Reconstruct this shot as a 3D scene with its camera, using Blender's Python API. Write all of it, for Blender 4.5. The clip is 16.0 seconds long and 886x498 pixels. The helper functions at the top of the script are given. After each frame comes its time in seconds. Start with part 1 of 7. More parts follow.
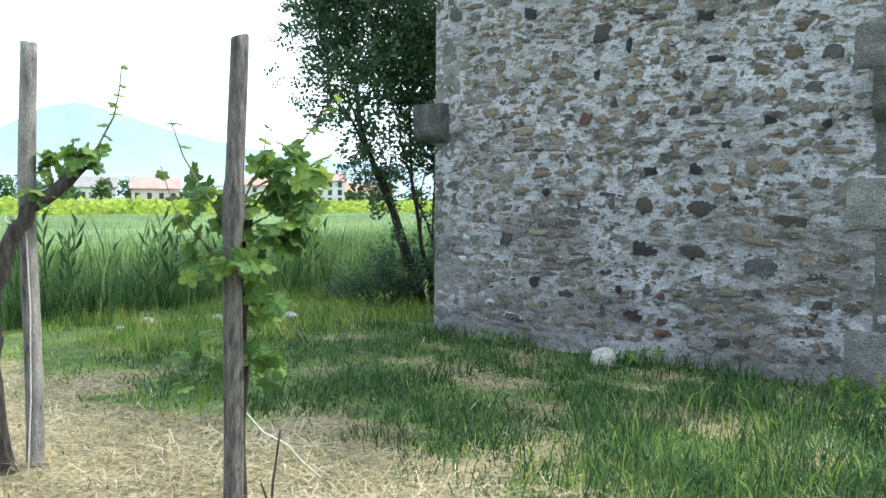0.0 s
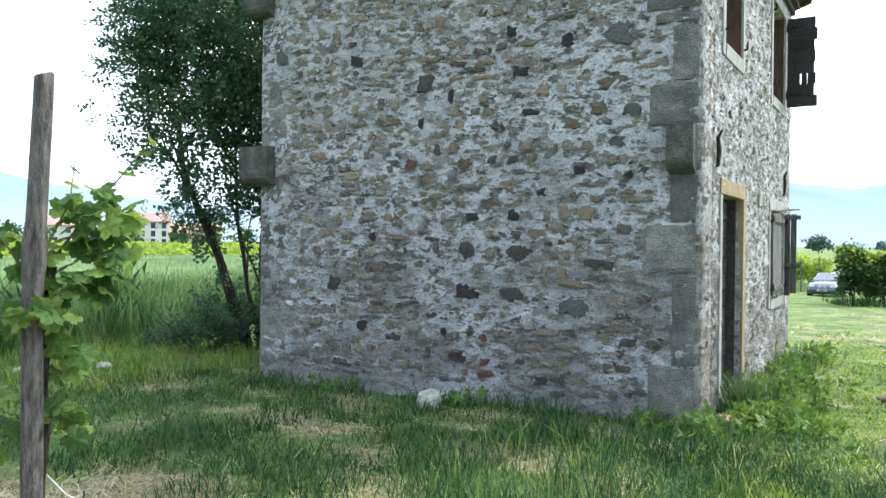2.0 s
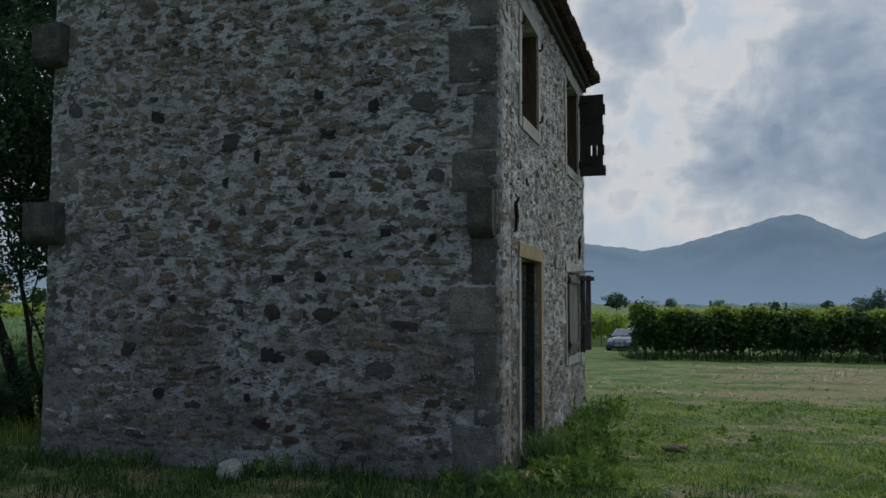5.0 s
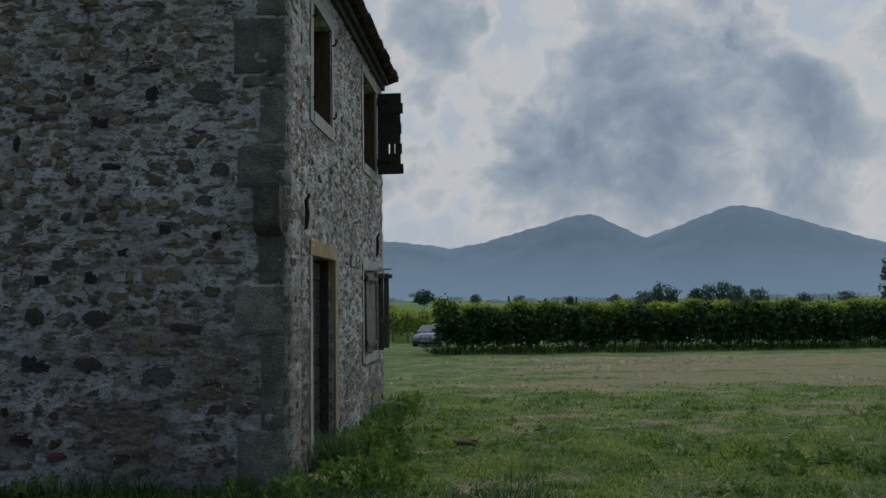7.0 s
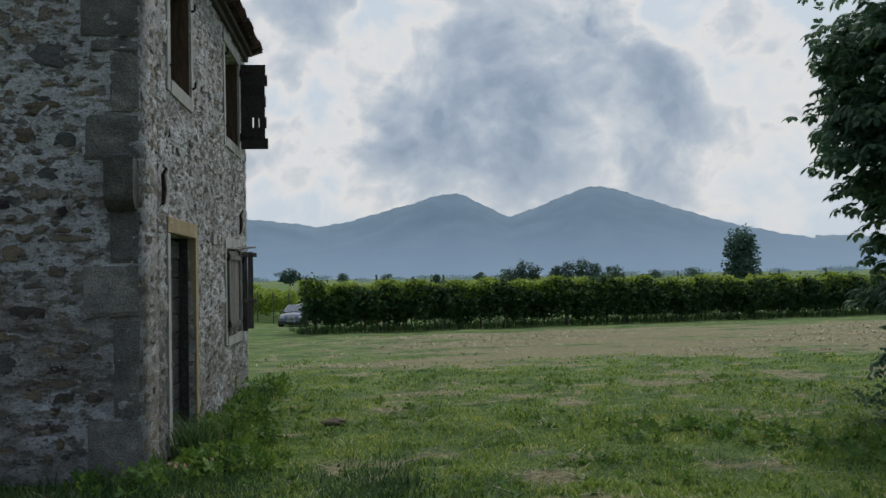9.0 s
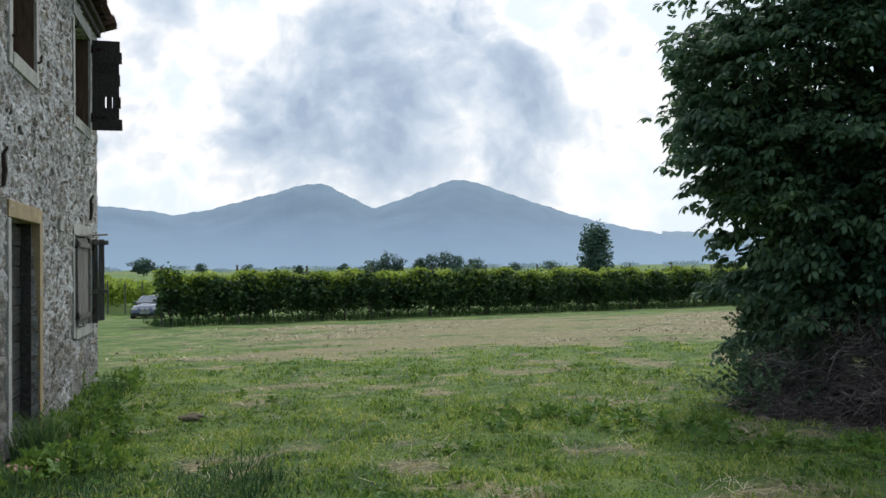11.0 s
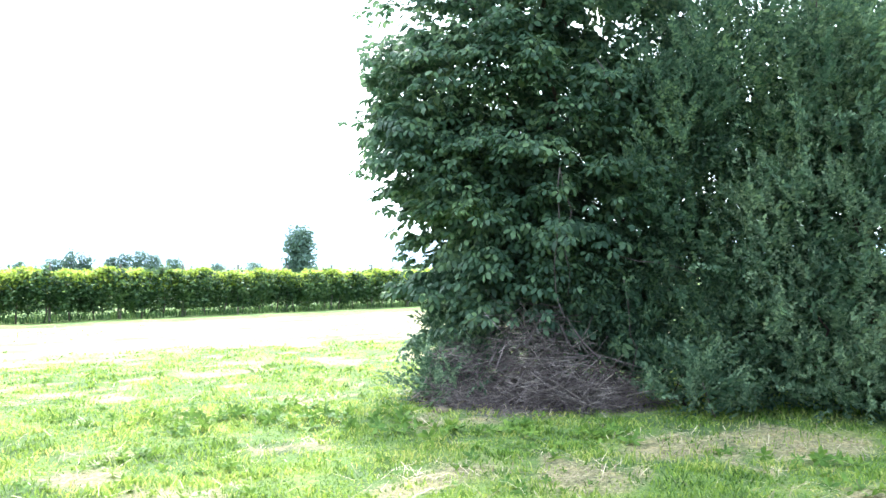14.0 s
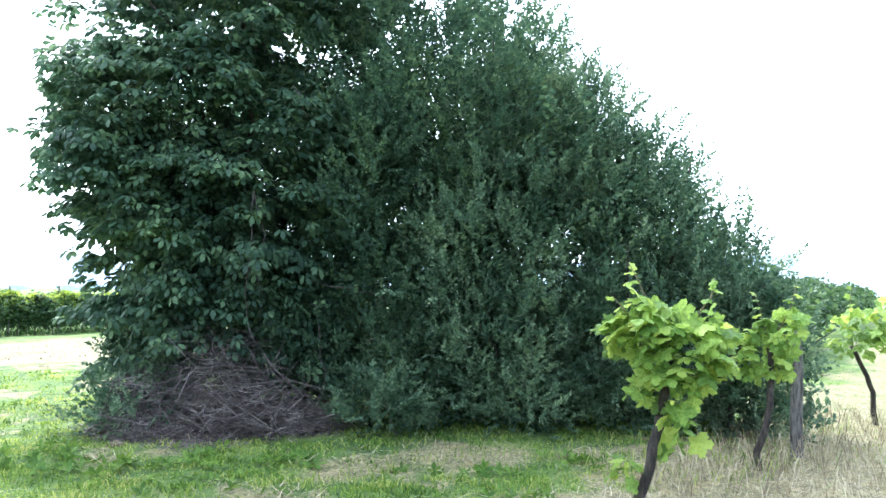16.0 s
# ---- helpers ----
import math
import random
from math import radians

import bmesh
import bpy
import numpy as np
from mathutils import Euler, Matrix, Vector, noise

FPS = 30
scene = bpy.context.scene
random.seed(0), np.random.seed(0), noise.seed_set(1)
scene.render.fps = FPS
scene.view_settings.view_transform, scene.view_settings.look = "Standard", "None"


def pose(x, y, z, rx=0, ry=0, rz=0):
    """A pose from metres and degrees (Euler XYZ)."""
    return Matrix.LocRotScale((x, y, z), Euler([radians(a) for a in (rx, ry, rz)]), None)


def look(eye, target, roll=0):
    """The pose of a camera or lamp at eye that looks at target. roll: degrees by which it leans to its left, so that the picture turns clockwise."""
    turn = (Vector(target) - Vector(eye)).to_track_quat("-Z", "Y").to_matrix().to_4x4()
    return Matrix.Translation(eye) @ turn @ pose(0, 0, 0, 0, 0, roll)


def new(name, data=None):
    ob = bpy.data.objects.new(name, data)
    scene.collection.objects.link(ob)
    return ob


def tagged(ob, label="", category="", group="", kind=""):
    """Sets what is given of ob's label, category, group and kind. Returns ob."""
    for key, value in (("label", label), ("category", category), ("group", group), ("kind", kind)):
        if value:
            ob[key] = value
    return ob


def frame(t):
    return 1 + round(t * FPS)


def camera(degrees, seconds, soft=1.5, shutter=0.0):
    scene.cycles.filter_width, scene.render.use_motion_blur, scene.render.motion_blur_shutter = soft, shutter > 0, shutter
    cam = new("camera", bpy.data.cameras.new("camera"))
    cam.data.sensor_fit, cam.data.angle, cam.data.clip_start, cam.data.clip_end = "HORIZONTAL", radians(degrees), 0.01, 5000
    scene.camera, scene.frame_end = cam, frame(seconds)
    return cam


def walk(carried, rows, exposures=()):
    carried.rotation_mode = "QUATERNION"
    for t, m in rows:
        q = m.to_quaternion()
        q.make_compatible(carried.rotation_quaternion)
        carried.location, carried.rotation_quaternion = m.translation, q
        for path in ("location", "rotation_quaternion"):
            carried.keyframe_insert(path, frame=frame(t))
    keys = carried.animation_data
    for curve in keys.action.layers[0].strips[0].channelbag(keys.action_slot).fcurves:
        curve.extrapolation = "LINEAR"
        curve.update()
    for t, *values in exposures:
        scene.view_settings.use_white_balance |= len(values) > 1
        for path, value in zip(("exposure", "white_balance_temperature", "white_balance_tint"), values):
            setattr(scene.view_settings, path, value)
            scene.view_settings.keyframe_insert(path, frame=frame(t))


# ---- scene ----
cam = camera(57.0, 16.0)
METRES, EYE, TILT, LEAN, TURN = 0.972, 1.6, 0.0, 0.0, 41.5
ROWS = [
    (0.0, 0.0, 0.0, 0.0, 0.03, -3.45, -0.45),
    (0.5, 0.0214, -0.0007, 0.0062, -3.7, -2.84, -0.92),
    (1.0, 0.0349, -0.0127, 0.0119, -7.23, -2.07, -1.14),
    (1.5, 0.0433, -0.0357, 0.0189, -9.69, -1.28, -0.9),
    (2.0, 0.0552, -0.0574, 0.0242, -11.65, -0.42, -0.56),
    (2.5, 0.0799, -0.0605, 0.0263, -13.55, 0.49, -0.31),
    (3.0, 0.1005, -0.0684, 0.0312, -15.42, 1.33, -0.23),
    (5.5, 0.1938, -0.0814, 0.0567, -27.66, 4.16, -0.06),
    (6.0, 0.2577, -0.0708, 0.0592, -31.45, 4.19, 0.25),
    (6.5, 0.3236, -0.0597, 0.0594, -34.81, 4.09, 0.56),
    (7.0, 0.364, -0.0656, 0.0608, -37.62, 3.6, 0.72),
    (7.5, 0.3948, -0.0641, 0.0587, -39.85, 3.09, 0.76),
    (8.0, 0.4164, -0.0577, 0.0606, -41.44, 2.62, 0.66),
    (8.5, 0.4248, -0.0296, 0.0593, -43.54, 2.31, 0.79),
    (9.0, 0.4284, 0.0233, 0.0574, -46.9, 1.95, 1.17),
    (11.5, 0.4416, 0.0753, 0.0503, -58.9, 0.85, 0.53),
    (12.0, 0.4514, 0.0671, 0.0485, -61.83, 0.42, 0.4),
    (12.5, 0.4556, 0.0548, 0.047, -64.63, 0.38, 0.04),
    (13.0, 0.455, 0.0366, 0.0441, -67.47, 0.41, -0.16),
    (13.5, 0.4667, -0.0059, 0.0409, -72.03, 0.73, -0.22),
    (14.0, 0.4816, -0.0526, 0.023, -76.92, 1.2, -0.04),
    (14.5, 0.4746, -0.1013, 0.0339, -81.08, 1.71, -0.05),
    (15.0, 0.4767, -0.1616, 0.0326, -86.26, 2.31, -0.3),
    (15.5, 0.4758, -0.2244, 0.0368, -91.49, 2.65, -0.5),
    (16.0, 0.4647, -0.2923, 0.036, -96.79, 2.97, -0.59),
]
EXPOSURES = [(0.0, 0.25, 6050, 8), (1.5, 0.32, 6050, 8), (2.5, -0.2, 6000, 9), (3.2, -0.75, 6000, 9), (5.3, -2.45, 5900, 9), (6.0, -2.9, 5900, 9), (6.5, -2.45, 5900, 9), (7.0, -2.4, 5900, 9), (8.0, -2.1, 5950, 9), (9.2, -1.92, 6050, 9), (11.3, -1.12, 6100, 10), (12.5, 0.0, 6200, 10), (13.5, 0.65, 6000, 10), (14.5, 1.75, 5850, 10), (15.0, 1.75, 5750, 11), (15.5, 1.45, 5650, 11), (16.0, 0.92, 5650, 11)]
walk(cam, [(t, pose(0, 0, EYE, TILT, LEAN, TURN) @ pose(METRES * x, METRES * y, METRES * z, 90 + pitch, roll, yaw)) for t, x, y, z, yaw, pitch, roll in ROWS], EXPOSURES)

# ---- light ----
SUN_AZ, SUN_EL = 29.0, 50.0
world = bpy.data.worlds.new("hazy_sky")
scene.world = world
world.use_nodes = True
wn, wl = world.node_tree.nodes, world.node_tree.links
for n in list(wn):
    wn.remove(n)
w_out = wn.new("ShaderNodeOutputWorld")
w_bg = wn.new("ShaderNodeBackground")
w_sky = wn.new("ShaderNodeTexSky")
w_sky.sky_type, w_sky.sun_disc = "NISHITA", False
w_sky.sun_elevation, w_sky.sun_rotation = radians(SUN_EL), radians(SUN_AZ)
w_sky.dust_density, w_sky.air_density = 4.0, 1.2
w_geo = wn.new("ShaderNodeTexCoord")


def w_math(op, *vals, vector=False):
    n = wn.new("ShaderNodeVectorMath" if vector else "ShaderNodeMath")
    n.operation = op
    for i, v in enumerate(vals):
        if isinstance(v, (int, float, tuple)):
            n.inputs[i].default_value = v
        else:
            wl.new(v, n.inputs[i])
    return n.outputs["Value"] if op in ("DOT_PRODUCT", "LENGTH") else n.outputs[0]


def w_range(v, a, b, c, d):
    n = wn.new("ShaderNodeMapRange")
    n.interpolation_type = "SMOOTHSTEP"
    wl.new(v, n.inputs["Value"])
    for key, val in zip(("From Min", "From Max", "To Min", "To Max"), (a, b, c, d)):
        n.inputs[key].default_value = val
    return n.outputs["Result"]


w_dir = w_geo.outputs["Generated"]
w_unit = w_math("NORMALIZE", w_dir, vector=True)
w_warp = wn.new("ShaderNodeTexNoise")
w_warp.inputs["Scale"].default_value, w_warp.inputs["Detail"].default_value = 6.0, 3.0
wl.new(w_unit, w_warp.inputs["Vector"])
w_bent = w_math("ADD", w_unit, w_math("MULTIPLY", w_math("SUBTRACT", w_warp.outputs["Color"], (0.5, 0.5, 0.5), vector=True), (0.10, 0.10, 0.10), vector=True), vector=True)
w_noise = wn.new("ShaderNodeTexNoise")
w_noise.inputs["Scale"].default_value, w_noise.inputs["Detail"].default_value = 13.0, 12.0
w_noise.inputs["Roughness"].default_value, w_noise.inputs["Distortion"].default_value = 0.56, 0.0
wl.new(w_math("MULTIPLY", w_bent, (1.0, 1.0, 1.15), vector=True), w_noise.inputs["Vector"])
w_puff = wn.new("ShaderNodeTexVoronoi")
w_puff.feature, w_puff.inputs["Smoothness"].default_value = "SMOOTH_F1", 0.35
w_puff.inputs["Scale"].default_value, w_puff.inputs["Detail"].default_value = 17.0, 2.5
wl.new(w_bent, w_puff.inputs["Vector"])
w_broad = wn.new("ShaderNodeTexNoise")
w_broad.inputs["Scale"].default_value, w_broad.inputs["Detail"].default_value = 7.5, 4.0
wl.new(w_math("ADD", w_unit, (3.1, 1.7, 0.4), vector=True), w_broad.inputs["Vector"])
# a bank of cumulus over the mountains: azimuth, elevation and radius of its heaps in degrees, and how dense it is
w_bank = None
for c_az, c_el, c_rad, c_top in ((7.5, 12.0, 6.2, 0.92), (2.3, 8.0, 5.6, 0.72), (3.6, 14.5, 5.4, 0.56), (19.4, 11.6, 4.6, 0.80), (14.3, 16.6, 4.4, 0.78), (12.3, 8.5, 6.4, 0.84), (18.6, 6.8, 6.0, 0.74), (-3.4, 19.6, 3.6, 0.72), (-8.5, 14.0, 4.4, 0.48), (-6.5, 6.5, 6.0, 0.52), (27.0, 7.6, 6.5, 0.50), (9.0, 21.0, 4.6, 0.52), (24.0, 18.0, 3.4, 0.42)):
    c_way = (math.sin(radians(c_az)) * math.cos(radians(c_el)), math.cos(radians(c_az)) * math.cos(radians(c_el)), math.sin(radians(c_el)))
    heap = w_range(w_math("DOT_PRODUCT", w_unit, c_way, vector=True), math.cos(radians(c_rad * 1.45)), math.cos(radians(c_rad * 0.25)), 0.0, c_top)
    w_bank = heap if w_bank is None else w_math("SMOOTH_MAX", w_bank, heap, 0.12)
w_rise = wn.new("ShaderNodeSeparateXYZ")
wl.new(w_unit, w_rise.inputs[0])
w_low = w_range(w_rise.outputs["Z"], math.sin(radians(3.8)), math.sin(radians(9.5)), 0.72, 1.0)
w_thick = w_math("ADD", w_math("MULTIPLY", w_bank, w_low), w_math("ADD", w_math("MULTIPLY", w_range(w_noise.outputs["Fac"], 0.25, 0.75, -0.30, 0.30), w_low), w_range(w_puff.outputs["Distance"], 0.1, 0.8, 0.14, -0.20)))
w_thick = w_math("ADD", w_thick, w_range(w_broad.outputs["Fac"], 0.3, 0.7, -0.13, 0.13))
w_ramp = wn.new("ShaderNodeValToRGB")
w_els = w_ramp.color_ramp.elements
while len(w_els) < 7:
    w_els.new(0.5)
for e, (pos, c) in zip(w_els, [(0.0, (19.0, 20.4, 21.4)), (0.14, (22.6, 22.4, 21.8)), (0.25, (24.0, 22.8, 21.4)), (0.36, (19.8, 19.9, 19.8)), (0.52, (15.4, 16.5, 17.5)), (0.74, (11.6, 13.2, 15.2)), (1.0, (8.4, 10.2, 12.6))]):
    e.position, e.color = pos, (*c, 1)
wl.new(w_thick, w_ramp.inputs["Fac"])
# thin cloud glows towards the sun and is duller away from it
w_glow = w_range(w_math("DOT_PRODUCT", w_dir, (0.30, 0.81, 0.50), vector=True), -0.5, 0.88, 0.0, 1.0)
w_tint = wn.new("ShaderNodeMix")
w_tint.data_type = "RGBA"
wl.new(w_glow, w_tint.inputs[0])
w_tint.inputs[6].default_value, w_tint.inputs[7].default_value = (0.395, 0.445, 0.53, 1), (1, 1, 1, 1)
w_lit = w_math("MULTIPLY", w_ramp.outputs["Color"], w_tint.outputs[2], vector=True)
w_mix = wn.new("ShaderNodeMix")
w_mix.data_type = "RGBA"
w_mix.inputs[0].default_value = 0.88
wl.new(w_sky.outputs["Color"], w_mix.inputs[6])
wl.new(w_lit, w_mix.inputs[7])
wl.new(w_mix.outputs[2], w_bg.inputs["Color"])
w_bg.inputs["Strength"].default_value = 0.13
wl.new(w_bg.outputs["Background"], w_out.inputs["Surface"])

sun = new("sun", bpy.data.lights.new("sun", "SUN"))
sun.data.energy, sun.data.angle, sun.data.color = 4.8, radians(5.0), (1.0, 0.95, 0.86)
sun_way = Vector((math.sin(radians(SUN_AZ)) * math.cos(radians(SUN_EL)), math.cos(radians(SUN_AZ)) * math.cos(radians(SUN_EL)), math.sin(radians(SUN_EL))))
sun.matrix_world = look(sun_way * 100, (0, 0, 0))


# ---- helpers of this scene ----
rng = np.random.default_rng(7)


def link_nodes(m):
    m.use_nodes = True
    t = m.node_tree
    return t.nodes, t.links, t.nodes["Principled BSDF"]


def rgb(c):
    return (c[0], c[1], c[2], 1.0)


def surface(name, stops, scale=3.0, detail=6.0, rough=0.85, bump=0.3, grain=40.0, per=0.0, stretch=(1, 1, 1), metal=0.0,
            through_light=0.0, island=False, stain=0.35, smear=0.0):
    """A node material: a colour ramp over noise at one scale, finer grain darkening it, bump from both, and a random shift per piece."""
    m = bpy.data.materials.new(name)
    nd, lk, p = link_nodes(m)
    tc = nd.new("ShaderNodeTexCoord")
    mp = nd.new("ShaderNodeMapping")
    mp.inputs["Scale"].default_value = stretch
    lk.new(tc.outputs["Object"], mp.inputs["Vector"])
    n1 = nd.new("ShaderNodeTexNoise")
    n1.inputs["Scale"].default_value, n1.inputs["Detail"].default_value = scale, detail
    n2 = nd.new("ShaderNodeTexNoise")
    n2.inputs["Scale"].default_value, n2.inputs["Detail"].default_value = grain, 5.0
    lk.new(mp.outputs["Vector"], n1.inputs["Vector"])
    lk.new(mp.outputs["Vector"], n2.inputs["Vector"])
    fac = n1.outputs["Fac"]
    if per:
        if island:
            ri = nd.new("ShaderNodeNewGeometry").outputs["Random Per Island"]
        else:
            ri = nd.new("ShaderNodeObjectInfo").outputs["Random"]
        ma = nd.new("ShaderNodeMath")
        ma.operation = "MULTIPLY_ADD"
        lk.new(ri, ma.inputs[0])
        ma.inputs[1].default_value = per
        sub = nd.new("ShaderNodeMath")
        sub.operation = "SUBTRACT"
        lk.new(n1.outputs["Fac"], sub.inputs[0])
        sub.inputs[1].default_value = per / 2
        lk.new(sub.outputs[0], ma.inputs[2])
        fac = ma.outputs[0]
    ramp = nd.new("ShaderNodeValToRGB")
    els = ramp.color_ramp.elements
    while len(els) < len(stops):
        els.new(0.5)
    for e, (pos, c) in zip(els, stops):
        e.position, e.color = pos, rgb(c)
    lk.new(fac, ramp.inputs["Fac"])
    mixer = nd.new("ShaderNodeMix")
    mixer.data_type, mixer.blend_type = "RGBA", "MULTIPLY"
    mixer.inputs[0].default_value = stain
    lk.new(ramp.outputs["Color"], mixer.inputs[6])
    gr = nd.new("ShaderNodeValToRGB")
    gr.color_ramp.elements[0].position, gr.color_ramp.elements[0].color = 0.3, (0.35, 0.35, 0.35, 1)
    gr.color_ramp.elements[1].position, gr.color_ramp.elements[1].color = 0.7, (1.25, 1.25, 1.25, 1)
    lk.new(n2.outputs["Fac"], gr.inputs["Fac"])
    lk.new(gr.outputs["Color"], mixer.inputs[7])
    colour = mixer.outputs[2]
    if smear:
        # ragged mortar lapping over the rim of a stone, and crevice shadow painted dark between the two
        rim = nd.new("ShaderNodeAttribute")
        rim.attribute_name = "rim"
        place = nd.new("ShaderNodeNewGeometry")
        ragged = nd.new("ShaderNodeTexNoise")
        ragged.inputs["Scale"].default_value, ragged.inputs["Detail"].default_value, ragged.inputs["Roughness"].default_value = 26.0, 6.0, 0.68
        lk.new(place.outputs["Position"], ragged.inputs["Vector"])
        lap = nd.new("ShaderNodeMath")
        lap.operation = "MULTIPLY_ADD"
        lk.new(ragged.outputs["Fac"], lap.inputs[0])
        lap.inputs[1].default_value = 2.6
        lk.new(rim.outputs["Fac"], lap.inputs[2])
        for lo, hi, c in ((smear - 0.30, smear - 0.08, (0.055, 0.05, 0.05)), (smear, smear + 0.10, (0.63, 0.62, 0.625))):
            edge = nd.new("ShaderNodeMapRange")
            edge.interpolation_type = "SMOOTHSTEP"
            edge.inputs["From Min"].default_value, edge.inputs["From Max"].default_value = lo, hi
            edge.inputs["To Max"].default_value = 0.5 if c[0] < 0.1 else 1.0
            lk.new(lap.outputs[0], edge.inputs["Value"])
            over = nd.new("ShaderNodeMix")
            over.data_type = "RGBA"
            lk.new(edge.outputs["Result"], over.inputs[0])
            lk.new(colour, over.inputs[6])
            over.inputs[7].default_value = rgb(c)
            colour = over.outputs[2]
    lk.new(colour, p.inputs["Base Color"])
    p.inputs["Roughness"].default_value, p.inputs["Metallic"].default_value = rough, metal
    if bump:
        b = nd.new("ShaderNodeBump")
        b.inputs["Strength"].default_value, b.inputs["Distance"].default_value = bump, 0.02
        add = nd.new("ShaderNodeMath")
        add.operation = "ADD"
        lk.new(n1.outputs["Fac"], add.inputs[0])
        lk.new(n2.outputs["Fac"], add.inputs[1])
        lk.new(add.outputs[0], b.inputs["Height"])
        lk.new(b.outputs["Normal"], p.inputs["Normal"])
    if through_light:
        p.inputs["Specular IOR Level"].default_value = 0.22
        out = nd["Material Output"]
        tr = nd.new("ShaderNodeBsdfTranslucent")
        hs = nd.new("ShaderNodeHueSaturation")
        hs.inputs["Hue"].default_value, hs.inputs["Value"].default_value = 0.475, 1.5
        lk.new(mixer.outputs[2], hs.inputs["Color"])
        lk.new(hs.outputs["Color"], tr.inputs["Color"])
        ms = nd.new("ShaderNodeMixShader")
        ms.inputs[0].default_value = through_light
        lk.new(p.outputs["BSDF"], ms.inputs[1])
        lk.new(tr.outputs["BSDF"], ms.inputs[2])
        lk.new(ms.outputs["Shader"], out.inputs["Surface"])
    return m


def thing(name, at=(0, 0, 0), label="", category="", group="", kind="", turn=0.0):
    ob = new(name)
    ob.empty_display_size = 0.1
    ob.matrix_world = pose(*at, 0, 0, turn)
    return tagged(ob, label, category, group, kind)


def child(ob, parent):
    """Hang ob, whose mesh is in the world's coordinates, under parent."""
    bpy.context.view_layer.update()
    ob.parent = parent
    ob.matrix_parent_inverse = parent.matrix_world.inverted()
    return ob


def part(name, bm, material, parent=None, label="", smooth=False):
    me = bpy.data.meshes.new(name)
    bmesh.ops.recalc_face_normals(bm, faces=bm.faces[:])
    bm.to_mesh(me)
    bm.free()
    if smooth:
        me.polygons.foreach_set("use_smooth", [True] * len(me.polygons))
    me.materials.append(material)
    ob = new(name, me)
    if label:
        ob["label"] = label
    return child(ob, parent) if parent else ob


def mesh_np(name, verts, faces, material, smooth=False):
    """A mesh from arrays: verts (n, 3), faces (m, k)."""
    me = bpy.data.meshes.new(name)
    verts, faces = np.asarray(verts, np.float32), np.asarray(faces, np.int32)
    m, k = faces.shape
    me.vertices.add(len(verts))
    me.vertices.foreach_set("co", verts.ravel())
    me.loops.add(m * k)
    me.loops.foreach_set("vertex_index", faces.ravel())
    me.polygons.add(m)
    me.polygons.foreach_set("loop_start", np.arange(0, m * k, k, dtype=np.int32))
    me.polygons.foreach_set("use_smooth", np.full(m, smooth))
    me.update(calc_edges=True)
    me.validate()
    me.materials.append(material)
    return me


def box(bm, x0, x1, y0, y1, z0, z1, bevel=0.0, jitter=0.0):
    made = bmesh.ops.create_cube(bm, size=1.0)["verts"]
    for v in made:
        v.co = Vector((x0 if v.co.x < 0 else x1, y0 if v.co.y < 0 else y1, z0 if v.co.z < 0 else z1))
        if jitter:
            v.co += Vector(rng.uniform(-jitter, jitter, 3))
    if bevel:
        edges = list({e for v in made for e in v.link_edges})
        bmesh.ops.bevel(bm, geom=edges, offset=bevel, segments=2, affect="EDGES", profile=0.6)


def tube(bm, pts, radii, sides=6):
    pts = [Vector(p) for p in pts]
    rings = []
    for i, p in enumerate(pts):
        d = (pts[min(i + 1, len(pts) - 1)] - pts[max(i - 1, 0)]).normalized()
        a = d.orthogonal().normalized() if not rings else (last - d * last.dot(d)).normalized()
        last = a
        b = d.cross(a)
        rings.append([bm.verts.new(p + (a * math.cos(t) + b * math.sin(t)) * radii[i]) for t in [2 * math.pi * k / sides for k in range(sides)]])
    for r0, r1 in zip(rings, rings[1:]):
        for k in range(sides):
            bm.faces.new((r0[k], r0[(k + 1) % sides], r1[(k + 1) % sides], r1[k]))
    bm.faces.new(rings[0][::-1])
    bm.faces.new(rings[-1])


def smooth_step(a, b, v):
    t = np.clip((np.asarray(v, float) - a) / (b - a), 0, 1)
    return t * t * (3 - 2 * t)


def patchy(x, y, scale, seed):
    """Uneven patches about 1/scale metres wide, mostly between -1 and 1."""
    r = np.random.default_rng(900 + seed)
    x, y = np.asarray(x, float), np.asarray(y, float)
    total = np.zeros(np.broadcast(x, y).shape)
    for _ in range(12):
        a, q, ph = r.uniform(0, 2 * math.pi), scale * r.uniform(1.6, 5.0), r.uniform(0, 2 * math.pi)
        total = total + np.sin(q * (math.cos(a) * x + math.sin(a) * y) + ph)
    return total / 2.45


def ground_z(x, y):
    """The height of the ground: a slight rise round the house, then a gentle fall to the vineyard."""
    x, y = np.asarray(x, float), np.asarray(y, float)
    z = 0.14 * smooth_step(1.5, 6.0, np.hypot(x, y))
    z = z - 0.029 * np.clip(y - 13, 0, 42) * smooth_step(-16, -6, x) - 0.022 * np.clip(y - 38, 0, 14) * smooth_step(-16, -6, x)
    z = z + 0.022 * np.sin(1.3 * x + 0.7 * y) * np.sin(0.9 * y - 0.4 * x) + 0.012 * np.sin(3.1 * x + 1.0) * np.sin(2.7 * y)
    return z


# ---- materials ----


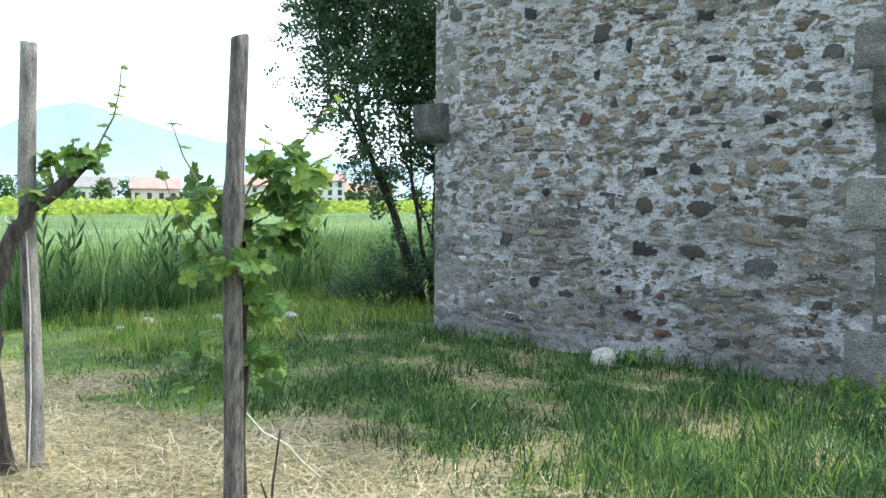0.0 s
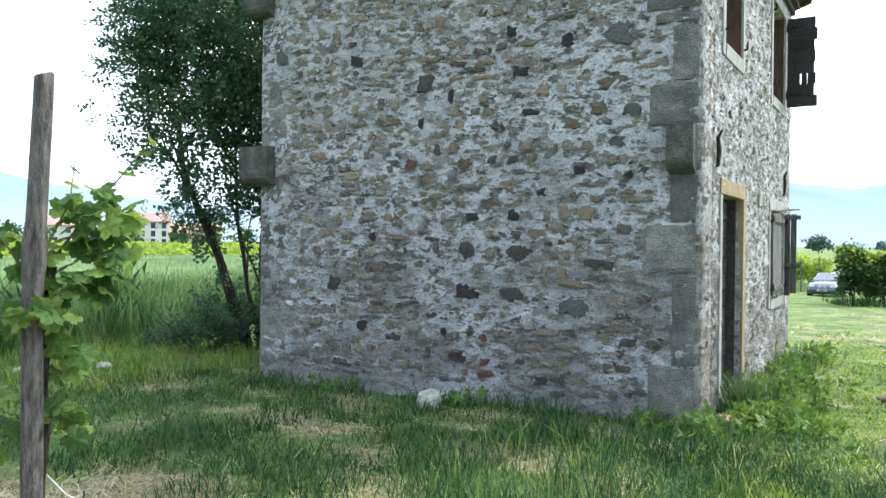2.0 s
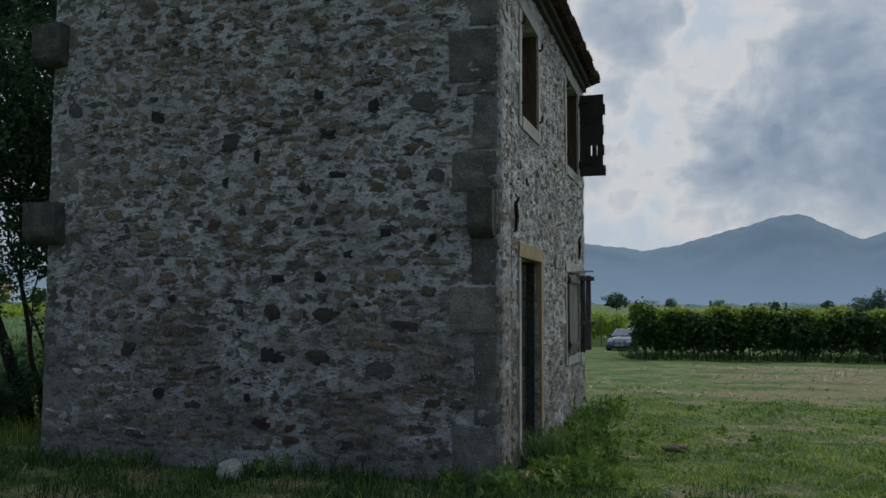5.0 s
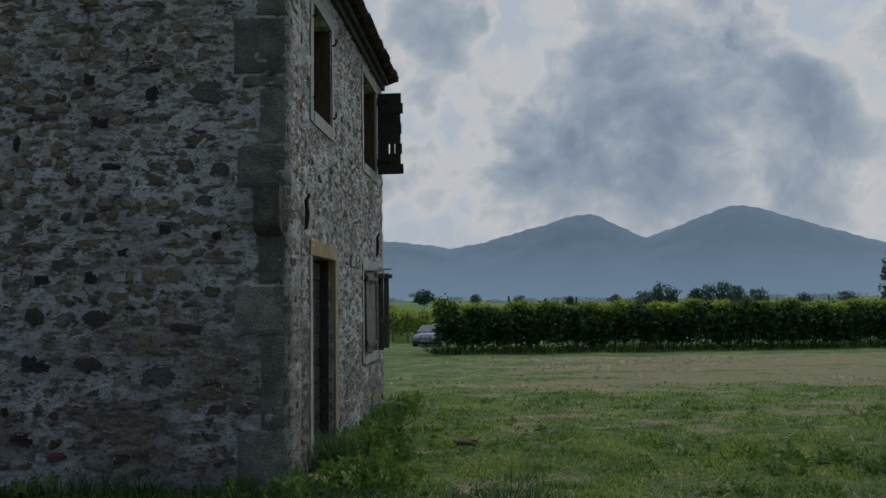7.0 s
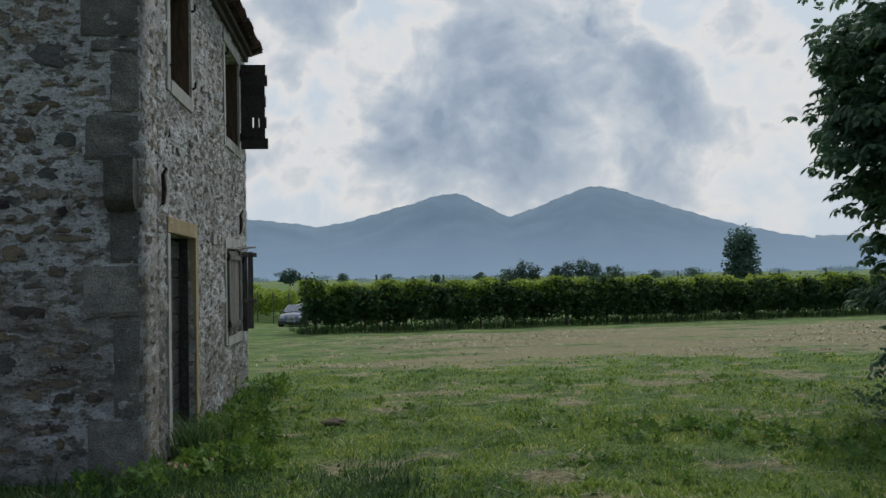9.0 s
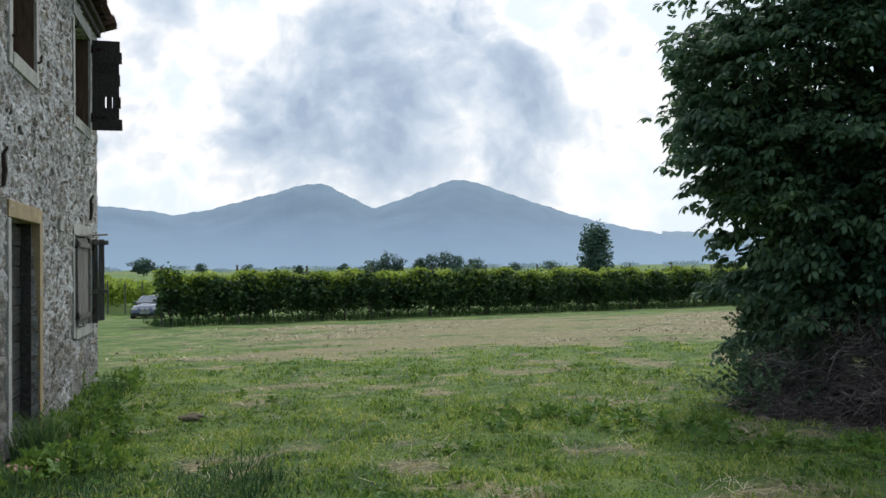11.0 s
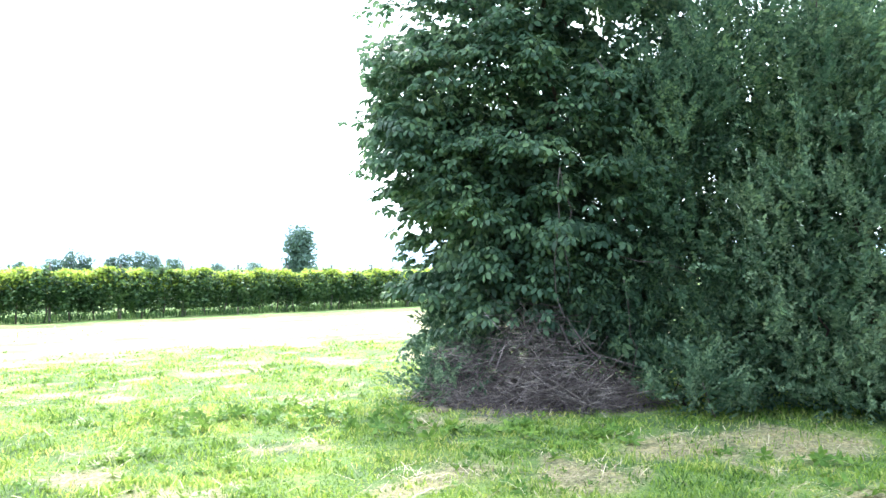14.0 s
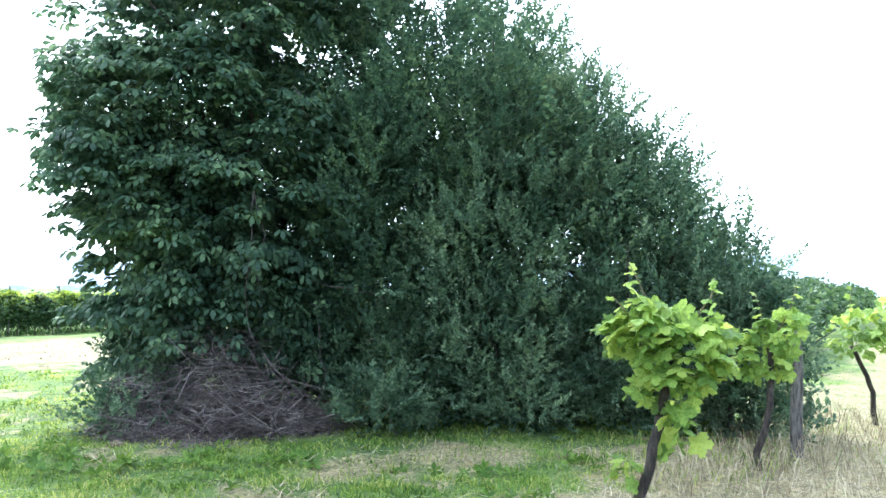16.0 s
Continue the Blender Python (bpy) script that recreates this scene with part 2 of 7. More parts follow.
def mortar_material():
    """Lime mortar with ragged bits of stone showing through it, a plain rendered foot, brown damp stains, and painted
    crevice shadows.
    """
    m = bpy.data.materials.new("lime_mortar")
    nd, lk, p = link_nodes(m)
    tc = nd.new("ShaderNodeTexCoord")

    def noise_at(scale, stretch=(1, 1, 1), detail=6.0, rough=0.55):
        mp = nd.new("ShaderNodeMapping")
        mp.inputs["Scale"].default_value = stretch
        lk.new(tc.outputs["Object"], mp.inputs["Vector"])
        n = nd.new("ShaderNodeTexNoise")
        n.inputs["Scale"].default_value, n.inputs["Detail"].default_value, n.inputs["Roughness"].default_value = scale, detail, rough
        lk.new(mp.outputs["Vector"], n.inputs["Vector"])
        return n.outputs["Fac"]

    def ramp(v, stops):
        n = nd.new("ShaderNodeValToRGB")
        els = n.color_ramp.elements
        while len(els) < len(stops):
            els.new(0.5)
        for e, (pos, c) in zip(els, stops):
            e.position, e.color = pos, rgb(c)
        lk.new(v, n.inputs["Fac"])
        return n.outputs["Color"]

    def band(v, lo, hi, to=1.0):
        n = nd.new("ShaderNodeMapRange")
        n.interpolation_type = "SMOOTHSTEP"
        lk.new(v, n.inputs["Value"])
        n.inputs["From Min"].default_value, n.inputs["From Max"].default_value, n.inputs["To Max"].default_value = lo, hi, to
        return n.outputs["Result"]

    def mul(a, b):
        n = nd.new("ShaderNodeMath")
        n.operation = "MULTIPLY"
        lk.new(a, n.inputs[0])
        lk.new(b, n.inputs[1])
        return n.outputs[0]

    def mix(fac, a, b, mode="MIX"):
        n = nd.new("ShaderNodeMix")
        n.data_type, n.blend_type = "RGBA", mode
        lk.new(fac, n.inputs[0])
        for i, v in ((6, a), (7, b)):
            if isinstance(v, tuple):
                n.inputs[i].default_value = rgb(v)
            else:
                lk.new(v, n.inputs[i])
        return n.outputs[2]

    sep = nd.new("ShaderNodeSeparateXYZ")
    lk.new(tc.outputs["Object"], sep.inputs[0])
    lime = ramp(noise_at(2.6, detail=9.0), [(0.30, (0.52, 0.51, 0.51)), (0.5, (0.70, 0.69, 0.70)), (0.68, (0.84, 0.84, 0.85))])
    shape = noise_at(1.0, (7.5, 7.5, 15.0), 5.0, 0.62)
    bits = ramp(noise_at(5.0, detail=4.0), [(0.30, (0.07, 0.06, 0.06)), (0.42, (0.23, 0.21, 0.185)), (0.56, (0.36, 0.32, 0.26)), (0.7, (0.42, 0.40, 0.37))])
    col = mix(mul(band(shape, 0.50, 0.55, 0.92), band(sep.outputs["Z"], 0.22, 0.42)), lime, bits)
    # near-black flecks paint the shadows of small crevices in the relief
    holes = noise_at(1.0, (17, 17, 44), 6.0, 0.7)
    col = mix(band(holes, 0.565, 0.62, 0.8), col, (0.05, 0.045, 0.045))
    # brown washed-out patches, broadest where the rain splashes up
    damp = nd.new("ShaderNodeMath")
    damp.operation = "MULTIPLY_ADD"
    lk.new(sep.outputs["Z"], damp.inputs[0])
    damp.inputs[1].default_value = -0.085
    lk.new(noise_at(1.1, (1, 1, 1.8), 7.0, 0.6), damp.inputs[2])
    col = mix(band(damp.outputs[0], 0.33, 0.50, 0.62), col, (0.20, 0.175, 0.14))
    fine = noise_at(55.0, detail=8.0, rough=0.75)
    col = mix(band(fine, 0.0, 0.001, 0.9), col, ramp(fine, [(0.3, (0.35, 0.35, 0.35)), (0.7, (1.3, 1.3, 1.3))]), "MULTIPLY")
    lk.new(col, p.inputs["Base Color"])
    p.inputs["Roughness"].default_value = 0.95
    add = nd.new("ShaderNodeMath")
    add.operation = "MULTIPLY_ADD"
    lk.new(fine, add.inputs[0])
    add.inputs[1].default_value = 0.6
    lk.new(shape, add.inputs[2])
    b = nd.new("ShaderNodeBump")
    b.inputs["Strength"].default_value, b.inputs["Distance"].default_value = 0.9, 0.06
    lk.new(add.outputs[0], b.inputs["Height"])
    lk.new(b.outputs["Normal"], p.inputs["Normal"])
    return m


MORTAR = mortar_material()
STONE = surface("field_stone", [(0.12, (0.075, 0.058, 0.052)), (0.28, (0.20, 0.17, 0.145)), (0.46, (0.34, 0.29, 0.225)), (0.62, (0.50, 0.37, 0.225)), (0.76, (0.40, 0.37, 0.33)), (0.9, (0.56, 0.51, 0.44))], 14, 7, 0.92, 1.0, 70, per=0.6, stain=0.6, smear=1.95)
STONE_JOINED = surface("field_stone_joined", [(0.12, (0.075, 0.058, 0.052)), (0.28, (0.20, 0.17, 0.145)), (0.46, (0.34, 0.29, 0.225)), (0.62, (0.50, 0.37, 0.225)), (0.76, (0.40, 0.37, 0.33)), (0.9, (0.56, 0.51, 0.44))], 55, 8, 0.92, 1.0, 260, per=0.6, island=True, stain=0.6, smear=1.95)
QUOIN = surface("dressed_trachyte", [(0.3, (0.12, 0.115, 0.105)), (0.55, (0.21, 0.20, 0.18)), (0.75, (0.34, 0.32, 0.285))], 5, 8, 0.94, 0.9, 70, per=0.35, stain=0.75)
DARK_WOOD = surface("weathered_dark_wood", [(0.3, (0.024, 0.021, 0.02)), (0.6, (0.058, 0.05, 0.046)), (0.8, (0.11, 0.10, 0.09))], 6, 6, 0.85, 0.5, 60, per=0.3, stretch=(6, 1, 6))
GREY_WOOD = surface("grey_weathered_post", [(0.3, (0.05, 0.044, 0.04)), (0.48, (0.16, 0.145, 0.13)), (0.72, (0.29, 0.27, 0.245))], 7, 8, 0.88, 1.0, 40, stretch=(6, 6, 1.2), stain=0.6)
TAN_WOOD = surface("ochre_painted_frame", [(0.3, (0.30, 0.22, 0.11)), (0.6, (0.42, 0.32, 0.18)), (0.8, (0.5, 0.41, 0.26))], 5, 6, 0.8, 0.3, 60)
TILE = surface("clay_roof_tile", [(0.3, (0.055, 0.036, 0.03)), (0.6, (0.12, 0.068, 0.05)), (0.8, (0.19, 0.115, 0.085))], 6, 6, 0.9, 0.5, 60, per=0.4)
BARK = surface("bark", [(0.3, (0.035, 0.028, 0.022)), (0.6, (0.09, 0.072, 0.058)), (0.8, (0.15, 0.125, 0.10))], 8, 6, 0.95, 0.9, 60, stretch=(4, 4, 0.8))
LEAF = surface("tree_leaf", [(0.25, (0.042, 0.084, 0.052)), (0.55, (0.078, 0.142, 0.082)), (0.85, (0.165, 0.255, 0.115))], 1.6, 4, 0.48, 0.0, 30, per=0.5, island=True, through_light=0.42, stain=0.2)
HEDGE_LEAF = surface("vineyard_leaf", [(0.25, (0.024, 0.056, 0.024)), (0.55, (0.052, 0.108, 0.040)), (0.85, (0.115, 0.195, 0.062))], 1.0, 4, 0.55, 0.0, 30, per=0.5, island=True, through_light=0.4, stain=0.2)


def ground_material():
    m = bpy.data.materials.new("meadow_ground")
    nd, lk, p = link_nodes(m)
    tc = nd.new("ShaderNodeTexCoord")
    sep = nd.new("ShaderNodeSeparateXYZ")
    lk.new(tc.outputs["Object"], sep.inputs[0])

    def noise_at(scale, detail=6.0, rough=0.55):
        n = nd.new("ShaderNodeTexNoise")
        n.inputs["Scale"].default_value, n.inputs["Detail"].default_value, n.inputs["Roughness"].default_value = scale, detail, rough
        lk.new(tc.outputs["Object"], n.inputs["Vector"])
        return n.outputs["Fac"]

    def math_node(op, a, b=0.0, c=0.0):
        n = nd.new("ShaderNodeMath")
        n.operation = op
        for i, v in enumerate((a, b, c)):
            if isinstance(v, (int, float)):
                n.inputs[i].default_value = v
            else:
                lk.new(v, n.inputs[i])
        return n.outputs[0]

    def band(v, lo, hi):
        n = nd.new("ShaderNodeMapRange")
        n.interpolation_type = "SMOOTHSTEP"
        lk.new(v, n.inputs["Value"])
        n.inputs["From Min"].default_value, n.inputs["From Max"].default_value = lo, hi
        return n.outputs["Result"]

    def mix(fac, a, b):
        n = nd.new("ShaderNodeMix")
        n.data_type = "RGBA"
        if isinstance(fac, (int, float)):
            n.inputs[0].default_value = fac
        else:
            lk.new(fac, n.inputs[0])
        for i, v in ((6, a), (7, b)):
            if isinstance(v, tuple):
                n.inputs[i].default_value = rgb(v)
            else:
                lk.new(v, n.inputs[i])
        return n.outputs[2]

    def ramp(v, stops):
        n = nd.new("ShaderNodeValToRGB")
        els = n.color_ramp.elements
        while len(els) < len(stops):
            els.new(0.5)
        for e, (pos, c) in zip(els, stops):
            e.position, e.color = pos, rgb(c)
        lk.new(v, n.inputs["Fac"])
        return n.outputs["Color"]

    mid, tuft, fine = noise_at(1.3, 9.0, 0.62), noise_at(7.0, 6.0, 0.65), noise_at(30.0, 5.0, 0.75)
    x, y = sep.outputs["X"], sep.outputs["Y"]
    grass = ramp(mid, [(0.3, (0.055, 0.10, 0.024)), (0.48, (0.115, 0.19, 0.038)), (0.68, (0.22, 0.285, 0.066))])
    straw = ramp(fine, [(0.3, (0.15, 0.115, 0.062)), (0.55, (0.33, 0.285, 0.152)), (0.75, (0.48, 0.425, 0.25))])
    at = nd.new("ShaderNodeAttribute")
    at.attribute_name = "dry"
    dry = band(math_node("ADD", at.outputs["Fac"], math_node("ADD", math_node("MULTIPLY", mid, 0.5), math_node("MULTIPLY", fine, 0.5))), 0.78, 1.12)
    col = mix(math_node("MULTIPLY", dry, 0.95), grass, straw)
    tufts = nd.new("ShaderNodeMix")
    tufts.data_type, tufts.blend_type = "RGBA", "MULTIPLY"
    tufts.inputs[0].default_value = 0.85
    lk.new(col, tufts.inputs[6])
    lk.new(ramp(tuft, [(0.30, (0.50, 0.56, 0.55)), (0.48, (0.95, 1.0, 0.95)), (0.68, (1.45, 1.30, 1.15))]), tufts.inputs[7])
    col = tufts.outputs[2]
    grain = ramp(fine, [(0.3, (0.45, 0.45, 0.45)), (0.7, (1.3, 1.3, 1.3))])
    n = nd.new("ShaderNodeMix")
    n.data_type, n.blend_type = "RGBA", "MULTIPLY"
    n.inputs[0].default_value = 0.8
    lk.new(col, n.inputs[6])
    lk.new(grain, n.inputs[7])
    lk.new(n.outputs[2], p.inputs["Base Color"])
    p.inputs["Roughness"].default_value = 0.95
    b = nd.new("ShaderNodeBump")
    b.inputs["Strength"].default_value, b.inputs["Distance"].default_value = 0.8, 0.05
    lk.new(fine, b.inputs["Height"])
    lk.new(b.outputs["Normal"], p.inputs["Normal"])
    return m


GROUND = ground_material()

# ---- ground ----
PATCHES = ((-3.0, 6.25, 0.6), (-4.3, 6.1, 0.5), (-2.6, 5.1, 0.5), (-3.5, 4.7, 0.4), (-5.4, 6.0, 0.45), (6.8, 4.0, 1.1), (5.9, 4.8, 0.7), (7.6, 3.3, 0.8), (-0.05, 8.95, 0.35), (1.6, 6.4, 0.6), (2.1, 5.4, 0.5), (3.9, 5.0, 0.6), (4.5, 4.3, 0.8), (5.6, 4.6, 0.7), (6.7, 4.5, 0.9), (0.6, 9.6, 0.6), (2.2, 10.5, 0.7),
           (0.9, 7.3, 0.45), (-2.2, 5.3, 0.35), (-3.0, 6.2, 0.3), (5.2, 6.4, 0.5), (2.9, 4.6, 0.4), (-4.5, 5.3, 0.6), (-3.2, 4.6, 0.5), (-1.5, 4.9, 0.45), (-5.3, 4.4, 0.5), (-2.6, 3.9, 0.4), (-4.6, 6.3, 0.5), (-2.0, 6.2, 0.5), (-6.4, 5.6, 0.6))


def dryness(x, y):
    """How dry the ground is, 0 to 1: mulch under the vines, the mown strip, and worn patches."""
    x, y = np.asarray(x, float), np.asarray(y, float)
    bound = np.interp(x, [-30, -7, -3.6, -2.4, -1.2, 3.5, 4.6, 30], [-1.0, 2.7, 3.55, 3.5, 2.6, 2.2, 2.9, 3.4])
    d = 1 - smooth_step(-0.75, 0.5, y - bound + 0.25 * np.sin(2.1 * x) + 0.22 * np.sin(5.3 * x + 2 * y) + 0.3 * np.sin(7.1 * x - 3 * y) * np.sin(6.3 * y + 1.7 * x))
    d = d * (1 - 0.45 * smooth_step(7.5, 11, x)) * (0.25 + 0.75 * smooth_step(-3.0, 0.5, y + 0.6 * np.sin(1.7 * x)))
    v = y - 0.10 * x + 0.22 * np.sin(0.5 * x + 1) + 0.16 * np.sin(1.7 * x + 0.6 * y) + 0.35 * patchy(x, y, 1.6, 5)
    strip = smooth_step(13.4, 14.5, v) * (1 - smooth_step(27.0, 29.5, v)) * (0.42 + 0.58 * smooth_step(-3, 5, x)) * smooth_step(-9, -3, x)
    d = np.maximum(d, strip * (0.62 + 0.12 * patchy(0.4 * x, y, 0.9, 8) + 0.10 * np.sin(2.1 * v) * np.sin(0.35 * x + 0.8 * v)))
    d = np.maximum(d, 0.60 * smooth_step(0.55, 1.7, patchy(x, y, 1.1, 3) * 0.8 + 0.7 * patchy(x, y, 4.5, 4)))
    raked = smooth_step(9.6, 10.6, v) * (1 - smooth_step(11.6, 12.3, v)) * smooth_step(-0.8, 1.0, x)
    d = np.maximum(d, raked * 0.62 * smooth_step(-0.2, 1.0, patchy(x, 2.5 * y, 1.2, 6)))
    for px, py, pr in PATCHES:
        d = np.maximum(d, 0.58 * (1 - smooth_step(0.3, 1.0, np.hypot(x - px, (y - py) * 1.3) / pr)))
    return d


def spread(lo, hi, step, far):
    inner = np.arange(lo, hi + step, step)
    out = np.geomspace(1, far, 22)
    return np.concatenate([(lo - out)[::-1], inner, hi + out])


gx, gy = spread(-16, 16, 0.25, 4000), spread(-6, 40, 0.25, 4000)
GX, GY = np.meshgrid(gx, gy)
gv = np.stack([GX, GY, ground_z(GX, GY)], -1).reshape(-1, 3)
ii = np.arange(len(gx) * len(gy)).reshape(len(gy), len(gx))
gf = np.stack([ii[:-1, :-1], ii[:-1, 1:], ii[1:, 1:], ii[1:, :-1]], -1).reshape(-1, 4)
ground_mesh = mesh_np("ground", gv, gf, GROUND, True)
ground_mesh.attributes.new("dry", "FLOAT", "POINT").data.foreach_set("value", dryness(gv[:, 0], gv[:, 1]).astype(np.float32))
tagged(new("ground", ground_mesh), "patchy mown meadow with green grass and dry hay", "ground", kind="structure")

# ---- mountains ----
# blue haze painted as emission over dark slopes, paler towards their foot
def painted_haze_material(name, low, high, glow):
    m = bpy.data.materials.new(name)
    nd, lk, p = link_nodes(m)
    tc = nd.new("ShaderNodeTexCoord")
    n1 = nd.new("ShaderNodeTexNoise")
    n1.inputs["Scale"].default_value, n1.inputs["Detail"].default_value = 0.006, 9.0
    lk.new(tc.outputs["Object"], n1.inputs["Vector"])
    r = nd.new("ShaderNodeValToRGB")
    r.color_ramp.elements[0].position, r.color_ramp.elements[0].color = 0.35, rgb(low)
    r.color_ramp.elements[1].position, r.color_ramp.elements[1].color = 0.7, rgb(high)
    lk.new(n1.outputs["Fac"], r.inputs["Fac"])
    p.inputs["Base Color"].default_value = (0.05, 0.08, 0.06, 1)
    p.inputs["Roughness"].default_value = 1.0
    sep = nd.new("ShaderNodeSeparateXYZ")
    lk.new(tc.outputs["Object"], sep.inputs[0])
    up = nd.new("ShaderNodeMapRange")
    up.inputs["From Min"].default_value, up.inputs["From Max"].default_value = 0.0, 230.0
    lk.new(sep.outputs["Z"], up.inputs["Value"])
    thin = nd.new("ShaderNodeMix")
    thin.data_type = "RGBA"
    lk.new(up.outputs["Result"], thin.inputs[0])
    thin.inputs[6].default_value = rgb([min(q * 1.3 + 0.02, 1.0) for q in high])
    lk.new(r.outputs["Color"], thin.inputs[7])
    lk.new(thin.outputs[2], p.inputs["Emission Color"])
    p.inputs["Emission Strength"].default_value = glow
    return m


def ridge(name, profile, dist, material, label):
    az = np.arange(profile[0][0], profile[-1][0] + 0.01, 0.25)
    el = np.interp(az, [p[0] for p in profile], [p[1] for p in profile])
    el = np.convolve(np.pad(el, 2, mode="edge"), np.array([1, 2, 3, 2, 1]) / 9, "valid")
    el = el + 0.05 * np.sin(az * 5.1) * np.sin(az * 2.3)
    rows = []
    for k in range(9):
        f = k / 8
        d = dist * (0.72 + 0.28 * f)
        h = 1.6 + np.tan(np.radians(el)) * dist * f ** 1.25 * (1 + 0.10 * np.array([noise.noise(Vector((q * 0.35, k * 0.4, 3.0))) for q in az])) if k < 8 else 1.6 + np.tan(np.radians(el)) * dist
        h = h - (8 if k == 0 else 0)
        rows.append(np.stack([d * np.sin(np.radians(az)), d * np.cos(np.radians(az)), h + 0 * az], -1))
    rows.append(rows[-1] + np.array([0, 0, -1.0]) * (rows[-1][:, 2:3] + 10) + rows[-1] * np.array([0.1, 0.1, 0]))
    v = np.array(rows)
    n = len(az)
    i = np.arange(v.shape[0] * n).reshape(-1, n)
    f = np.stack([i[:-1, :-1], i[:-1, 1:], i[1:, 1:], i[1:, :-1]], -1).reshape(-1, 4)
    return tagged(new(name, mesh_np(name, v.reshape(-1, 3), f, material, True)), label, "mountain", kind="structure")


HAZE = painted_haze_material("blue_hillside_painted_haze", (0.275, 0.385, 0.61), (0.355, 0.48, 0.72), 1.15)
HAZE_PALE = painted_haze_material("pale_hillside_painted_haze", (0.38, 0.51, 0.76), (0.46, 0.59, 0.84), 1.0)
ridge("backdrop_twin_peaks", [(-14, 4.4), (-8, 4.2), (-5, 3.9), (-3.2, 3.6), (-1, 4.0), (1.5, 4.7), (3.5, 5.2), (5.4, 5.8), (6.8, 5.8), (8.3, 5.0), (10.1, 4.05), (12, 4.7), (15.3, 5.95), (16.6, 6.05), (18, 5.6), (21, 4.5), (24.8, 3.2), (28, 2.4), (32, 1.6), (36, 1.0), (40, 0.6)], 3600, HAZE, "twin wooded mountains behind the plain with painted blue haze")
ridge("backdrop_far_hill", [(-100, 1.0), (-80, 2.0), (-70, 4.1), (-67.5, 5.6), (-65.7, 6.0), (-64, 5.7), (-60, 4.45), (-56, 3.6), (-50, 2.7), (-42, 2.2), (-30, 3.2), (-20, 4.0), (-14, 4.3)], 3900, HAZE_PALE, "pale blue hill with haze painted as a glow")
ridge("backdrop_low_hill", [(30, 2.2), (40, 1.6), (60, 1.8), (78, 2.6), (86, 2.7), (100, 1.5), (110, 0.8)], 4100, HAZE_PALE, "low pale hill with haze painted as a glow")

# ---- the stone house ----
XB, YA, XW, YN = -1.41, 6.72, -6.07, 12.3
EAVE, BASE, THICK = 5.0, -0.25, 0.5
XR = (XB + XW) / 2
SLOPE = 0.40
house = thing("stone_house", (XR, (YA + YN) / 2, 0), "two-storey rubble-stone farmhouse with a clay tile roof", "house")


def rough_wall(name, origin, along, out, length, top, holes, label, depth=THICK, cell=0.032):
    """A wall whose outer face is uneven mortar; holes are (a0, a1, z0, z1) along it. top(a) gives its upper edge."""
    origin, along, out = Vector(origin), Vector(along), Vector(out)
    top_max = max(top(0), top(length / 2), top(length))
    a = np.unique(np.round(np.concatenate([np.linspace(0, length, int(length / cell)), [h[k] for h in holes for k in (0, 1)]]), 4))
    zs = np.unique(np.round(np.concatenate([np.linspace(BASE, top_max, int((top_max - BASE) / cell)), [h[k] for h in holes for k in (2, 3)]]), 4))
    front, back = {}, {}
    bm = bmesh.new()

    def solid(i, j):
        if not (0 <= i < len(a) - 1 and 0 <= j < len(zs) - 1):
            return False
        ca, cz = (a[i] + a[i + 1]) / 2, (zs[j] + zs[j + 1]) / 2
        if cz > top(ca) + cell:
            return False
        return not any(h[0] < ca < h[1] and h[2] < cz < h[3] for h in holes)

    def vert(store, i, j, inner):
        if (i, j) not in store:
            z = min(zs[j], top(a[i]))
            p = origin + along * a[i] + Vector((0, 0, z))
            if inner:
                p -= out * depth
            else:
                edge = min(a[i], length - a[i]) < 0.02
                q = Vector((p.x, p.y, p.z * 1.7))
                d = 0.014 * noise.noise(q * 3.5) + 0.018 * noise.noise(q * 9) + 0.020 * noise.noise(q * 19) + 0.008 * noise.noise(p * 45)
                p += out * (d if not edge else 0.3 * d)
            store[(i, j)] = bm.verts.new(p)
        return store[(i, j)]

    for i in range(len(a) - 1):
        for j in range(len(zs) - 1):
            if not solid(i, j):
                continue
            q = [(i, j), (i + 1, j), (i + 1, j + 1), (i, j + 1)]
            bm.faces.new([vert(front, *k, False) for k in q])
            bm.faces.new([vert(back, *k, True) for k in reversed(q)])
            for (di, dj), (k0, k1) in zip(((0, -1), (1, 0), (0, 1), (-1, 0)), ((q[0], q[1]), (q[1], q[2]), (q[2], q[3]), (q[3], q[0]))):
                if not solid(i + di, j + dj):
                    bm.faces.new((vert(front, *k1, False), vert(front, *k0, False), vert(back, *k0, True), vert(back, *k1, True)))
    return part(name, bm, MORTAR, house, label, smooth=True)


def gable(a):
    x = XW + a
    return EAVE + 0.05 + SLOPE * ((XB - XW) / 2 - abs(x - XR))


DOOR = (7.62 - YA, 8.66 - YA, 0.16, 2.09)
WIN1 = (7.68 - YA, 8.54 - YA, 3.46, 4.50)
WIN2 = (10.56 - YA, 11.62 - YA, 3.46, 4.62)
WIN3 = (10.52 - YA, 11.66 - YA, 0.98, 2.06)
wall_gable = rough_wall("wall_gable", (XW, YA, 0), (1, 0, 0), (0, -1, 0), XB - XW, gable, [], "gable wall of rubble stone in pale lime mortar")
wall_side = rough_wall("wall_side", (XB, YA + THICK, 0), (0, 1, 0), (1, 0, 0), YN - YA - THICK, lambda a: EAVE,
                       [(h[0] - THICK, h[1] - THICK, h[2], h[3]) for h in (DOOR, WIN1, WIN2, WIN3)], "side wall of rubble stone with door and windows")
